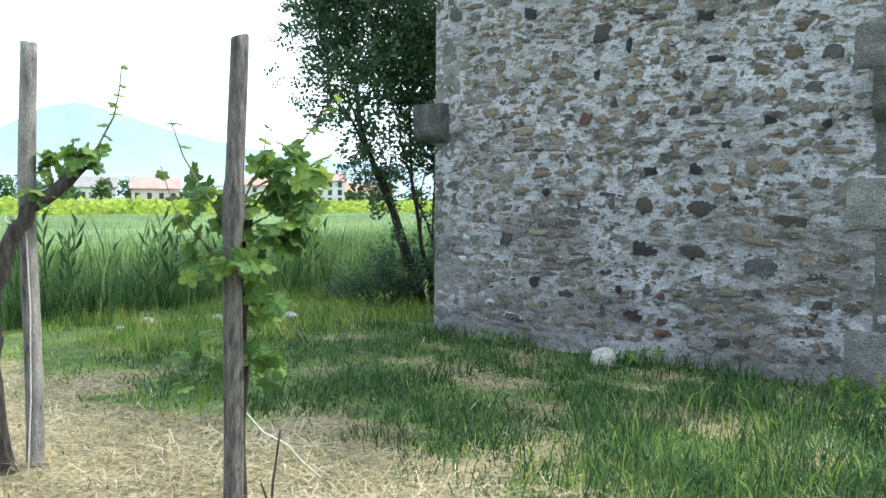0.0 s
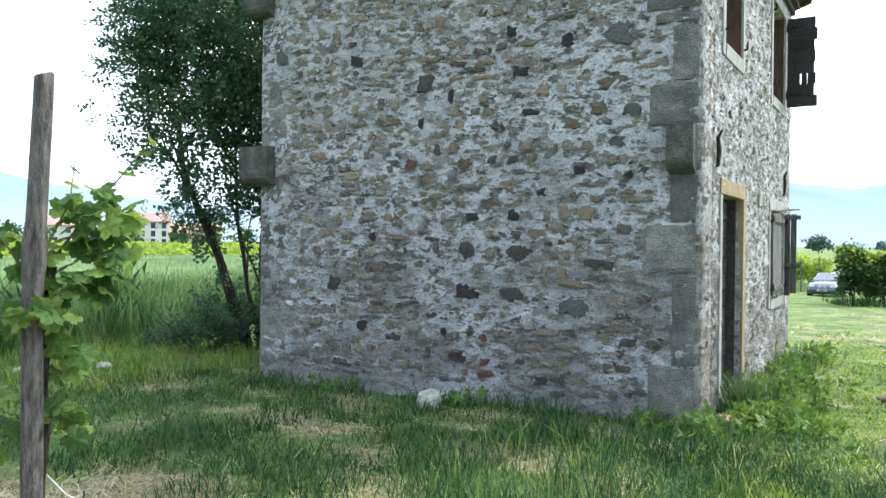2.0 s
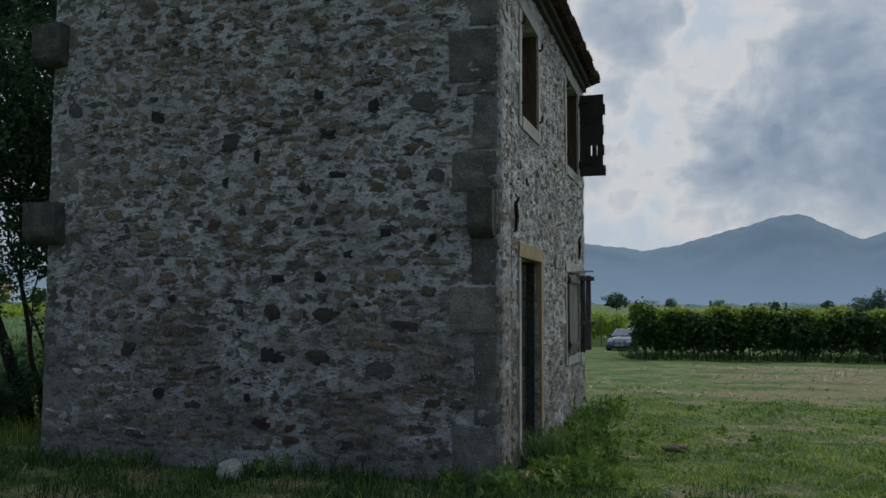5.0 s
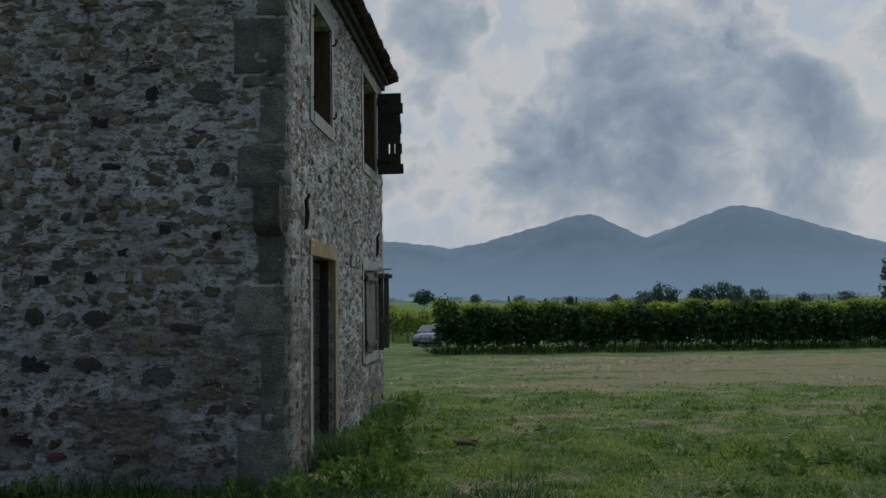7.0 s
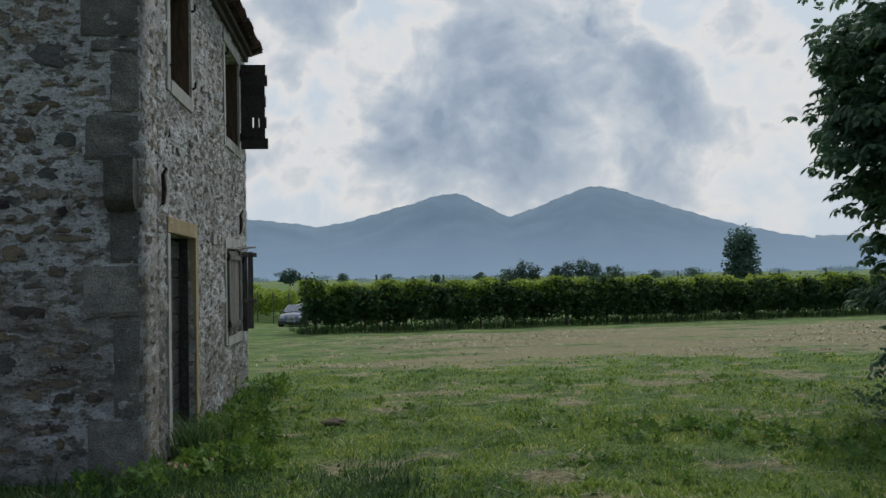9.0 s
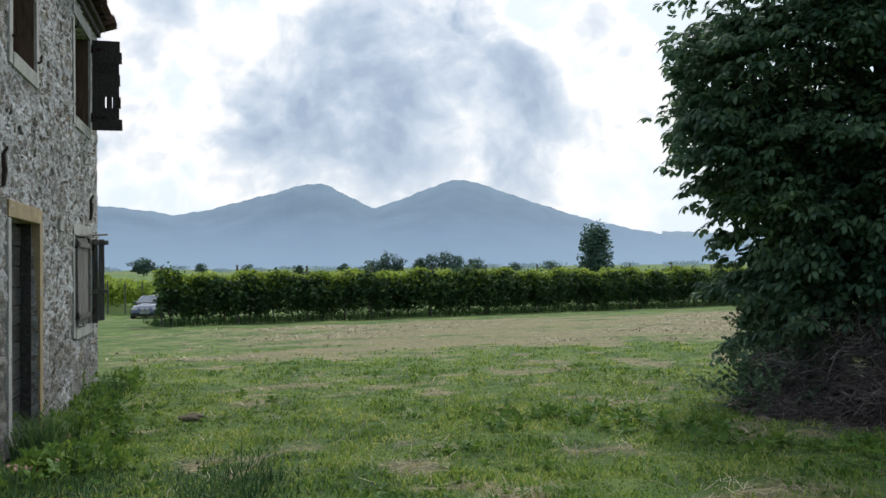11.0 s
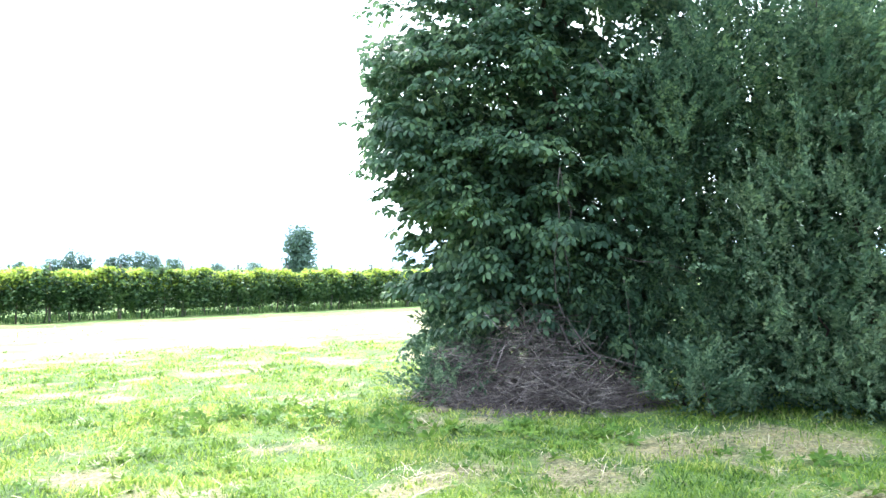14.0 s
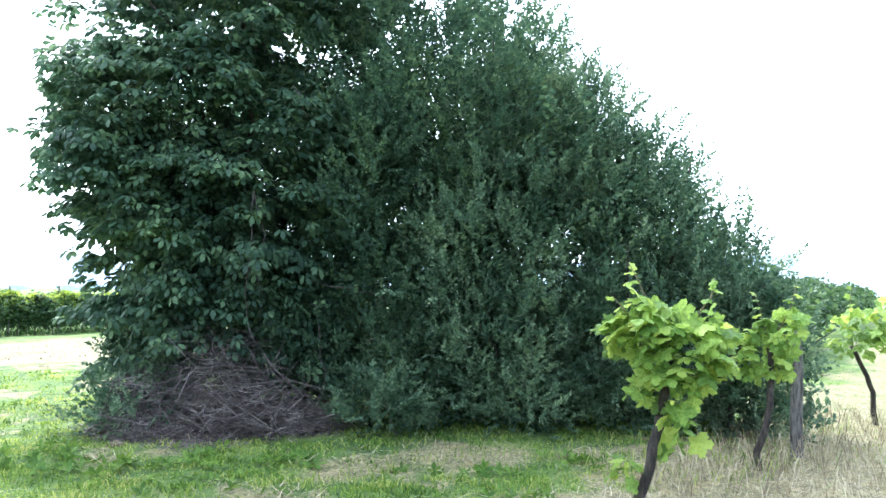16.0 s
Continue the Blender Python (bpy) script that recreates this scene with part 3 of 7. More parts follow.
wall_back = rough_wall("wall_back", (XW, YN, 0), (1, 0, 0), (0, 1, 0), XB - XW - THICK, gable, [], "", cell=0.4)
wall_west = rough_wall("wall_west", (XW, YA + THICK, 0), (0, 1, 0), (-1, 0, 0), YN - YA - 2 * THICK, lambda a: EAVE, [], "", cell=0.3)

# roof: two boarded slopes, rows of cover tiles
OVER = 0.24
roof_bm = bmesh.new()
half = (XB - XW) / 2
for s in (-1, 1):
    e = (XR + s * (half + OVER - 0.06), EAVE + 0.08 - SLOPE * (OVER - 0.06))
    r = (XR, EAVE + 0.08 + SLOPE * half)
    pts = [e, r, (r[0], r[1] + 0.05), (e[0], e[1] + 0.05)]
    lo = [roof_bm.verts.new((px, YA - 0.12, pz)) for px, pz in pts]
    hi = [roof_bm.verts.new((px, YN + 0.12, pz)) for px, pz in pts]
    for k in range(4):
        roof_bm.faces.new((lo[k], lo[(k + 1) % 4], hi[(k + 1) % 4], hi[k]))
    roof_bm.faces.new(lo)
    roof_bm.faces.new(hi[::-1])
roof = part("roof", roof_bm, DARK_WOOD, house, "dark boarded roof under curved clay tiles")
cornice = bmesh.new()
for z0, z1, out in ((4.84, 4.92, 0.05), (4.92, 5.0, 0.11)):
    box(cornice, XB - 0.1, XB + out, YA - 0.02, YN + 0.03, z0, z1, 0.012)
part("cornice", cornice, DARK_WOOD, house, "dark stained eaves cornice")


def tile_mesh(length=0.46):
    bm = bmesh.new()
    rings = []
    for sx, rad in ((0, 0.085), (length, 0.068)):
        ring = []
        for r in (rad, rad - 0.014):
            ring.append([bm.verts.new((sx, r * math.cos(a), r * math.sin(a) * 0.85)) for a in [math.pi * k / 6 for k in range(7)]])
        rings.append(ring)
    (o0, i0), (o1, i1) = rings
    for k in range(6):
        bm.faces.new((o0[k], o1[k], o1[k + 1], o0[k + 1]))
        bm.faces.new((i0[k + 1], i1[k + 1], i1[k], i0[k]))
        bm.faces.new((o0[k + 1], i0[k + 1], i0[k], o0[k]))
    bmesh.ops.recalc_face_normals(bm, faces=bm.faces[:])
    me = bpy.data.meshes.new("roof_tile")
    bm.to_mesh(me)
    bm.free()
    me.materials.append(TILE)
    return me


TILE_MESH = tile_mesh()
incline = math.degrees(math.atan(SLOPE))
bpy.context.view_layer.update()
for s, courses in ((1, 6), (-1, 3)):
    for row in range(30):
        for c in range(courses):
            dist_in = c * 0.40 - 0.02 + rng.uniform(-0.02, 0.02)
            x = XR + s * (half + OVER - dist_in * math.cos(radians(incline)))
            z = EAVE + 0.13 - SLOPE * OVER + dist_in * math.sin(radians(incline)) + 0.01 * c
            y = YA - 0.02 + row * 0.197
            t = new("roof_tile", TILE_MESH)
            t.parent = roof
            t.matrix_parent_inverse = roof.matrix_world.inverted()
            t.matrix_basis = pose(x, y, z, rng.uniform(-3, 3), -incline + rng.uniform(-2, 2), (180 if s > 0 else 0) + rng.uniform(-3, 3)) if s < 0 else pose(x, y, z, rng.uniform(-3, 3), incline + rng.uniform(-2, 2) - 3, 180 + rng.uniform(-3, 3))

# ---- dressed corner stones and corbels ----
def quoin(name, x0, x1, y0, y1, z0, z1, label="", skew=0.012):
    bm = bmesh.new()
    box(bm, x0, x1, y0, y1, z0, z1, 0.0, skew)
    bmesh.ops.subdivide_edges(bm, edges=bm.edges[:], cuts=9, use_grid_fill=True)
    c, e = Vector(((x0 + x1) / 2, (y0 + y1) / 2, (z0 + z1) / 2)), Vector((x1 - x0, y1 - y0, z1 - z0)) / 2
    for v in bm.verts:
        f = Vector((abs(v.co[k] - c[k]) / e[k] for k in range(3)))
        round_off = sum(1 for k in range(3) if f[k] > 0.93)
        away = (v.co - c).normalized()
        v.co += away * (0.012 * noise.noise(v.co * 9) + 0.008 * noise.noise(v.co * 24)) - away * (0.010 if round_off > 1 else 0)
    return part(name, bm, QUOIN, wall_gable, label)


for z0, z1, w, back in ((-0.1, 0.62, 0.40, 0.62), (0.64, 1.38, 0.20, 0.72), (1.40, 1.79, 0.43, 0.40), (1.81, 2.20, 0.23, 0.66), (2.20, 2.58, 0.17, 0.5), (2.60, 2.94, 0.41, 0.42),
                        (2.96, 3.42, 0.22, 0.62), (3.44, 3.53, 0.36, 0.4), (3.55, 4.02, 0.44, 0.5), (4.04, 4.5, 0.26, 0.6), (4.52, 4.95, 0.42, 0.4)):
    quoin("corner_stone", XB - w, XB - 0.012, YA - 0.024, YA + back, z0, z1)
zq = -0.1
for k, h in enumerate((0.55, 0.42, 0.66, 0.5, 0.42, 0.62, 0.44, 0.58, 0.5, 0.4)):
    quoin("corner_stone", XW - 0.006, XW + (0.35 if k % 2 else 0.29), YA + 0.002, YA + (0.4 if k % 2 else 0.55), zq, zq + h - 0.015)
    zq += h


DARK_CORBEL = surface("dark_corbel_stone", [(0.3, (0.055, 0.055, 0.048)), (0.55, (0.11, 0.108, 0.092)), (0.78, (0.20, 0.20, 0.165))], 7, 8, 0.94, 0.9, 70, stain=0.7)


def corbel(x0, x1, z0, z1, outward):
    """A block that stands out of the wall, with a hollow curve below it."""
    bm = bmesh.new()
    prof = [(0.1, z1), (-outward, z1), (-outward, z0 + 0.13)]
    prof += [(-outward + outward * (1 - math.cos(a)), z0 + 0.13 - 0.13 * math.sin(a)) for a in [math.pi / 8 * k for k in range(1, 5)]]
    prof += [(0.1, z0)]
    lo = [bm.verts.new((x0, YA + py, pz)) for py, pz in prof]
    hi = [bm.verts.new((x1, YA + py, pz)) for py, pz in prof]
    n = len(prof)
    for k in range(n):
        bm.faces.new((lo[k], lo[(k + 1) % n], hi[(k + 1) % n], hi[k]))
    bm.faces.new(lo)
    bm.faces.new(hi[::-1])
    bmesh.ops.bevel(bm, geom=[e for e in bm.edges if e.calc_face_angle(0) > 0.6], offset=0.012, segments=2, affect="EDGES")
    return part("corbel", bm, DARK_CORBEL, wall_gable, "projecting dark stone corbel")


corbel(XB - 0.235, XB - 0.02, 2.20, 2.60, 0.14)
corbel(XW - 0.2, XW + 0.2, 2.22, 2.64, 0.14)
corbel(XW - 0.16, XW + 0.18, 4.04, 4.46, 0.14)

# ---- openings of the side wall ----
PLASTER = surface("grey_plaster_surround", [(0.3, (0.33, 0.32, 0.30)), (0.6, (0.46, 0.45, 0.42)), (0.8, (0.54, 0.52, 0.48))], 6, 6, 0.95, 0.3, 70, stain=0.45)
BROWN_WOOD = surface("brown_oak_lining", [(0.3, (0.06, 0.035, 0.022)), (0.6, (0.12, 0.075, 0.045)), (0.8, (0.19, 0.125, 0.08))], 6, 6, 0.8, 0.4, 60, stretch=(6, 6, 0.8))
OLD_PLANK = surface("silvered_plank", [(0.3, (0.10, 0.09, 0.085)), (0.55, (0.20, 0.185, 0.17)), (0.8, (0.32, 0.30, 0.28))], 6, 7, 0.85, 0.7, 60, per=0.3, stretch=(8, 8, 0.7), stain=0.6)
DOOR_PLANK = surface("dark_grey_door_plank", [(0.3, (0.05, 0.048, 0.047)), (0.55, (0.10, 0.095, 0.09)), (0.8, (0.17, 0.16, 0.15))], 6, 7, 0.85, 0.7, 60, per=0.35, stretch=(8, 0.8, 8), stain=0.6)
IRON = surface("rusty_iron", [(0.3, (0.02, 0.016, 0.014)), (0.6, (0.05, 0.035, 0.028)), (0.8, (0.12, 0.06, 0.035))], 20, 5, 0.7, 0.4, 90, metal=0.5)


def opening_parts(name, h, wood):
    """Surround bands round an opening of the side wall, and its wooden lining. Returns the opening's part."""
    y0, y1, z0, z1 = YA + h[0], YA + h[1], h[2], h[3]
    bm = bmesh.new()
    w = 0.11
    box(bm, XB - 0.10, XB + 0.018, y0 - w, y1 + w, z1 + 0.002, z1 + w + 0.03, 0.006, 0.004)
    head = part("lintel" if name == "door" else "window", bm, TAN_WOOD if name == "door" else PLASTER, wall_side, "ochre wooden lintel" if name == "door" else "plastered window surround")
    for a, b in ((y0 - w, y0), (y1, y1 + w)):
        bm = bmesh.new()
        box(bm, XB - 0.10, XB + 0.016, a, b, z0 - (0.0 if name == "door" else w), z1, 0.006, 0.004)
        part("jamb", bm, (TAN_WOOD if a > y0 else PLASTER) if name == "door" else PLASTER, head)
    if name != "door":
        bm = bmesh.new()
        box(bm, XB - 0.3, XB + 0.024, y0, y1, z0 - w - 0.02, z0 - 0.001, 0.008, 0.004)
        part("sill", bm, PLASTER, head)
    for a, b in ((y0 + 0.002, y0 + 0.035), (y1 - 0.035, y1 - 0.002)):
        bm = bmesh.new()
        box(bm, XB - 0.42, XB - (0.06 if name == "door" else 0.004), a, b, z0 + 0.002, z1 - 0.002, 0.004)
        part("lining", bm, wood, head)
    return head


opening_parts("door", DOOR, DARK_WOOD)
z = DOOR[2]
door_leaf_bm = bmesh.new()
box(door_leaf_bm, XB - 0.21, XB - 0.175, YA + DOOR[0] + 0.036, YA + DOOR[1] - 0.036, DOOR[2], DOOR[3], 0.004)
door_1 = part("door_leaf", door_leaf_bm, DOOR_PLANK, wall_side, "closed dark grey door of horizontal boards")
while z < DOOR[3] - 0.03:
    h = min(rng.uniform(0.15, 0.2), DOOR[3] - z)
    bm = bmesh.new()
    box(bm, XB - 0.176, XB - 0.145 + rng.uniform(-0.006, 0.006), YA + DOOR[0] + 0.036, YA + DOOR[1] - 0.036, z + 0.004, z + h - 0.008, 0.006, 0.003)
    part("board", bm, DOOR_PLANK, door_1)
    z += h
tile = bmesh.new()
box(tile, XB - 0.05, XB + 0.022, 9.62, 9.82, 2.07, 2.19, 0.006, 0.004)
part("wall_tile", tile, PLASTER, wall_side, "pale square tile let into the wall")
step = bmesh.new()
box(step, XB - 0.5, XB + 0.05, YA + DOOR[0] - 0.1, YA + DOOR[1] + 0.1, -0.1, DOOR[2] - 0.003, 0.015, 0.01)
part("doorstep", step, QUOIN, wall_side, "worn stone doorstep")

for h in (WIN1, WIN2, WIN3):
    head = opening_parts("window", h, BROWN_WOOD)
    y0, y1, z0, z1 = YA + h[0] + 0.036, YA + h[1] - 0.036, h[2], h[3]
    bm = bmesh.new()
    for a, b, c, d in ((y0, y1, z0, z0 + 0.06), (y0, y1, z1 - 0.06, z1), (y0, y0 + 0.06, z0 + 0.06, z1 - 0.06), (y1 - 0.06, y1, z0 + 0.06, z1 - 0.06),
                       ((y0 + y1) / 2 - 0.035, (y0 + y1) / 2 + 0.035, z0 + 0.06, z1 - 0.06), (y0 + 0.06, (y0 + y1) / 2 - 0.036, (z0 + z1) / 2 - 0.02, (z0 + z1) / 2 + 0.02),
                       ((y0 + y1) / 2 + 0.036, y1 - 0.06, (z0 + z1) / 2 - 0.02, (z0 + z1) / 2 + 0.02)):
        box(bm, XB - 0.26, XB - 0.21, a, b, c, d, 0.004)
    part("casement", bm, BROWN_WOOD, head, "dark brown window casement")
    for yy in (YA + h[0] - 0.03, YA + h[1] + 0.03):
        for zz in (z0 + 0.12, z1 - 0.14):
            bm = bmesh.new()
            tube(bm, [(XB - 0.05, yy, zz), (XB + 0.03, yy, zz), (XB + 0.047, yy, zz + 0.01), (XB + 0.05, yy, zz + 0.07)], [0.012, 0.012, 0.012, 0.010], 6)
            part("hinge_pin", bm, IRON, head, "rusty iron hinge pin")

# the upper shutter, folded open at a right angle to the wall
shutter = thing("window_shutter", (XB, 11.7, 3.48), "dark weathered board shutter standing open from the wall", "shutter", "window shutters")
z = 3.47
widths = (0.385, 0.33, 0.375, 0.335, 0.38, 0.345, 0.385, 0.35)
for k, w in enumerate(widths):
    h = 0.146
    bm = bmesh.new()
    if k == 2:
        for a, b in ((0.03, 0.185), (0.205, 0.27), (0.28, w)):
            box(bm, XB + a, XB + b, 11.675, 11.70, z - 0.004, z + h + 0.002, 0.004, 0.003)
    else:
        box(bm, XB + 0.03, XB + w + rng.uniform(-0.02, 0.02), 11.675 + rng.uniform(-0.004, 0.004), 11.70, z - 0.004, z + h + 0.002, 0.006, 0.003)
    part("board", bm, DARK_WOOD, shutter)
    z += h
for a in (0.07, 0.275):
    bm = bmesh.new()
    box(bm, XB + a, XB + a + 0.08, 11.70, 11.722, 3.5, 4.6, 0.005)
    part("batten", bm, DARK_WOOD, shutter)
for zz in (3.62, 4.5):
    bm = bmesh.new()
    box(bm, XB + 0.0, XB + 0.2, 11.668, 11.675, zz, zz + 0.035, 0.002)
    tube(bm, [(XB + 0.03, 11.69, zz - 0.03), (XB + 0.03, 11.69, zz + 0.07)], [0.016, 0.016], 8)
    part("strap_hinge", bm, IRON, shutter, "rusty strap hinge")

# lower shutters: one leaf shut, one ajar
closed = thing("window_shutter", (XB, 10.9, 1.0), "silver-grey plank shutter closed over the lower window", "shutter", "window shutters")
for y0, y1 in ((10.50, 10.70), (10.705, 10.90), (10.905, 11.10), (11.11, 11.22)):
    bm = bmesh.new()
    box(bm, XB + 0.020, XB + 0.048, y0, y1 - 0.006, 0.99 + rng.uniform(-0.02, 0.03), 2.04 + rng.uniform(-0.02, 0.02), 0.006, 0.006)
    part("plank", bm, OLD_PLANK, closed)
for zz in (1.08, 1.92):
    bm = bmesh.new()
    box(bm, XB + 0.048, XB + 0.07, 10.48, 11.24, zz, zz + 0.06, 0.006, 0.004)
    part("batten", bm, OLD_PLANK, closed)
ajar = thing("window_shutter", (XB, 11.72, 1.0), "silver-grey plank shutter standing ajar", "shutter", "window shutters")
for k in range(2):
    bm = bmesh.new()
    box(bm, XB + 0.02 + 0.075 * k, XB + 0.09 + 0.075 * k, 11.70, 11.725, 0.97 + 0.03 * k, 2.05, 0.006, 0.005)
    part("plank", bm, OLD_PLANK, ajar)
for zz in (1.35, 1.98):
    bm = bmesh.new()
    box(bm, XB + 0.0, XB + 0.22, 11.676, 11.70, zz, zz + 0.055, 0.006, 0.004)
    part("batten", bm, OLD_PLANK, ajar)
bar = bmesh.new()
tube(bar, [(XB - 0.02, 11.25, 2.09), (XB + 0.08, 11.5, 2.10), (XB + 0.19, 11.78, 2.115)], [0.016, 0.015, 0.012], 7)
tube(bar, [(XB - 0.02, 10.5, 2.06), (XB + 0.07, 11.1, 2.07), (XB + 0.06, 11.5, 2.075)], [0.016, 0.015, 0.012], 7)
tagged(part("wooden_bar", bar, OLD_PLANK), "grey wooden sticks wedged above the shutters", "bar")

for y, z in ((7.30, 2.46), (11.55, 2.45)):
    bm = bmesh.new()
    tube(bm, [(XB - 0.02, y, z - 0.16), (XB + 0.03, y, z - 0.14), (XB + 0.035, y + 0.02, z - 0.02), (XB + 0.03, y - 0.01, z + 0.10), (XB + 0.06, y, z + 0.16)], [0.012, 0.016, 0.022, 0.016, 0.01], 6)
    part("shutter_hook", bm, IRON, wall_side, "bent rusty iron shutter hook")

# ---- vegetation: templates and scatter ----
GRASS = surface("grass_blade", [(0.20, (0.040, 0.095, 0.020)), (0.40, (0.115, 0.215, 0.036)), (0.56, (0.20, 0.31, 0.055)), (0.78, (0.44, 0.46, 0.14))], 1.7, 9, 0.6, 0.0, 30, per=0.42, island=True, through_light=0.45, stain=0.15)
# deep green of uncut grass, also painting the shade before the house
LUSH_SHADED = surface("lush_shaded_grass_blade", [(0.15, (0.014, 0.044, 0.017)), (0.5, (0.043, 0.102, 0.034)), (0.85, (0.13, 0.22, 0.068))], 0.8, 4, 0.55, 0.0, 30, per=0.6, island=True, through_light=0.3, stain=0.15)
STRAW = surface("dry_straw", [(0.2, (0.11, 0.08, 0.045)), (0.5, (0.35, 0.28, 0.165)), (0.8, (0.62, 0.53, 0.35))], 1.5, 4, 0.75, 0.0, 30, per=0.6, island=True, stain=0.2)
REED = surface("reed_blade", [(0.2, (0.025, 0.065, 0.024)), (0.5, (0.07, 0.15, 0.05)), (0.8, (0.19, 0.30, 0.10))], 1.6, 6, 0.6, 0.0, 30, per=0.6, island=True, through_light=0.45, stain=0.15)
WHEAT = surface("green_wheat", [(0.2, (0.10, 0.17, 0.055)), (0.5, (0.16, 0.25, 0.085)), (0.8, (0.23, 0.32, 0.12))], 0.25, 4, 0.8, 0.3, 9, per=0.4, island=True, through_light=0.2, stain=0.3)
WEED = surface("broad_weed_leaf", [(0.2, (0.06, 0.13, 0.025)), (0.5, (0.105, 0.205, 0.036)), (0.8, (0.19, 0.30, 0.055))], 3, 4, 0.55, 0.1, 30, per=0.5, island=True, through_light=0.35, stain=0.2)
VINE_LEAF = surface("grape_leaf", [(0.2, (0.05, 0.11, 0.028)), (0.5, (0.10, 0.20, 0.045)), (0.8, (0.20, 0.31, 0.07))], 8, 5, 0.45, 0.25, 60, per=0.7, through_light=0.42, stain=0.25)
YOUNG_LEAF = surface("young_grape_leaf", [(0.2, (0.11, 0.20, 0.045)), (0.5, (0.20, 0.34, 0.07)), (0.8, (0.34, 0.46, 0.10))], 8, 5, 0.45, 0.25, 60, per=0.7, through_light=0.45, stain=0.25)
TWIG = surface("dead_brushwood", [(0.2, (0.045, 0.035, 0.033)), (0.5, (0.105, 0.082, 0.076)), (0.8, (0.30, 0.255, 0.23))], 6, 4, 0.9, 0.0, 40, per=0.5, island=True, stain=0.3)


def blades(name, x, y, height, width, lean, material, flat=False):
    """Grass blades, five corners each, rooted at (x, y) on the ground."""
    n = len(x)
    a = rng.uniform(0, 2 * math.pi, n)
    d = np.stack([np.cos(a), np.sin(a), np.zeros(n)], -1)
    b = rng.uniform(0, 2 * math.pi, n)
    side = np.stack([np.cos(b), np.sin(b), np.zeros(n)], -1)
    root = np.stack([x, y, ground_z(x, y) - 0.01], -1)
    h, w, l = (np.broadcast_to(q, (n,))[:, None] for q in (height, width, lean))
    up = np.array([0, 0, 1.0])
    if flat:
        side = np.stack([-d[:, 1], d[:, 0], np.zeros(n)], -1)
        root = root + up * rng.uniform(0.01, 0.05, (n, 1))
        mid, tip = root + d * h * 0.5 + up * rng.uniform(0.0, 0.05, (n, 1)), root + d * h + up * rng.uniform(-0.03, 0.03, (n, 1))
    else:
        mid, tip = root + up * h * 0.6 + d * h * l * 0.35, root + up * h * (1 - 0.25 * l) + d * h * l
    v = np.stack([root - side * w / 2, root + side * w / 2, mid - side * w * 0.4, mid + side * w * 0.4, tip], 1).reshape(-1, 3)
    i = np.arange(n)[:, None] * 5
    f = np.concatenate([i + np.array([[0, 1, 3]]), i + np.array([[0, 3, 2]]), i + np.array([[2, 3, 4]])])
    return mesh_np(name, v, f, material)


def scatter(name, tv, tf, pos, out_dir, size, material, roll=True, droop=0.0):
    """Copies of a small template (its stem at the origin, growing along +x, facing +z) at pos, pointing along out_dir."""
    n = len(pos)
    d = np.asarray(out_dir, float) + np.array([0, 0, -droop])
    d /= np.linalg.norm(d, axis=1, keepdims=True) + 1e-9
    up = np.array([0, 0, 1.0]) + rng.normal(size=(n, 3)) * (0.75 if roll is True else roll)
    s = np.cross(up, d)
    s /= np.linalg.norm(s, axis=1, keepdims=True) + 1e-9
    u = np.cross(d, s)
    k = np.broadcast_to(np.asarray(size, float), (n,))[:, None, None]
    t = np.asarray(tv, float)
    v = pos[:, None, :] + k * (t[None, :, 0:1] * d[:, None, :] + t[None, :, 1:2] * s[:, None, :] + t[None, :, 2:3] * u[:, None, :])
    f = (np.asarray(tf)[None] + (np.arange(n) * len(t))[:, None, None]).reshape(-1, 3)
    return mesh_np(name, v.reshape(-1, 3), f, material)


def leaflet(base, ang, length, width, dip):
    c, s = math.cos(ang), math.sin(ang)
    pts = [(0, 0, 0), (0.35 * length, width * 0.42, 0.02), (0.72 * length, width * 0.5, -dip * 0.5), (length, 0, -dip), (0.72 * length, -width * 0.5, -dip * 0.5), (0.35 * length, -width * 0.42, 0.02), (0.6 * length, 0, -dip * 0.25 - 0.03 * length)]
    return [(base[0] + c * x - s * y, base[1] + s * x + c * y, base[2] + z) for x, y, z in pts], [(0, 1, 6), (1, 2, 6), (2, 3, 6), (3, 4, 6), (4, 5, 6), (5, 0, 6)]


def small_leaf(base, ang, length, width, dip):
    c, s = math.cos(ang), math.sin(ang)
    pts = [(0, 0, 0), (0.5 * length, width * 0.5, 0.03), (length, 0, -dip), (0.5 * length, -width * 0.5, 0.03)]
    return [(base[0] + c * x - s * y, base[1] + s * x + c * y, base[2] + z) for x, y, z in pts], [(0, 1, 2), (0, 2, 3)]


def template(leaflets, shape=leaflet):
    tv, tf = [], []
    for args in leaflets:
        v, f = shape(*args)
        tf += [tuple(i + len(tv) for i in q) for q in f]
        tv += v
    return np.array(tv), np.array(tf)


def blunt_leaflet(base, ang, length, width, dip):
    """A leaflet widest past its middle, bent down along its length."""
    c, s = math.cos(ang), math.sin(ang)
    pts = [(0.06, 0, 0), (0.42 * length, width * 0.32, 0.015), (0.74 * length, width * 0.5, -dip * 0.45), (length, 0, -dip), (0.74 * length, -width * 0.5, -dip * 0.45), (0.42 * length, -width * 0.32, 0.015)]
    return [(base[0] + c * x - s * y, base[1] + s * x + c * y, base[2] + z) for x, y, z in pts], [(0, 1, 5), (1, 2, 5), (2, 4, 5), (2, 3, 4)]


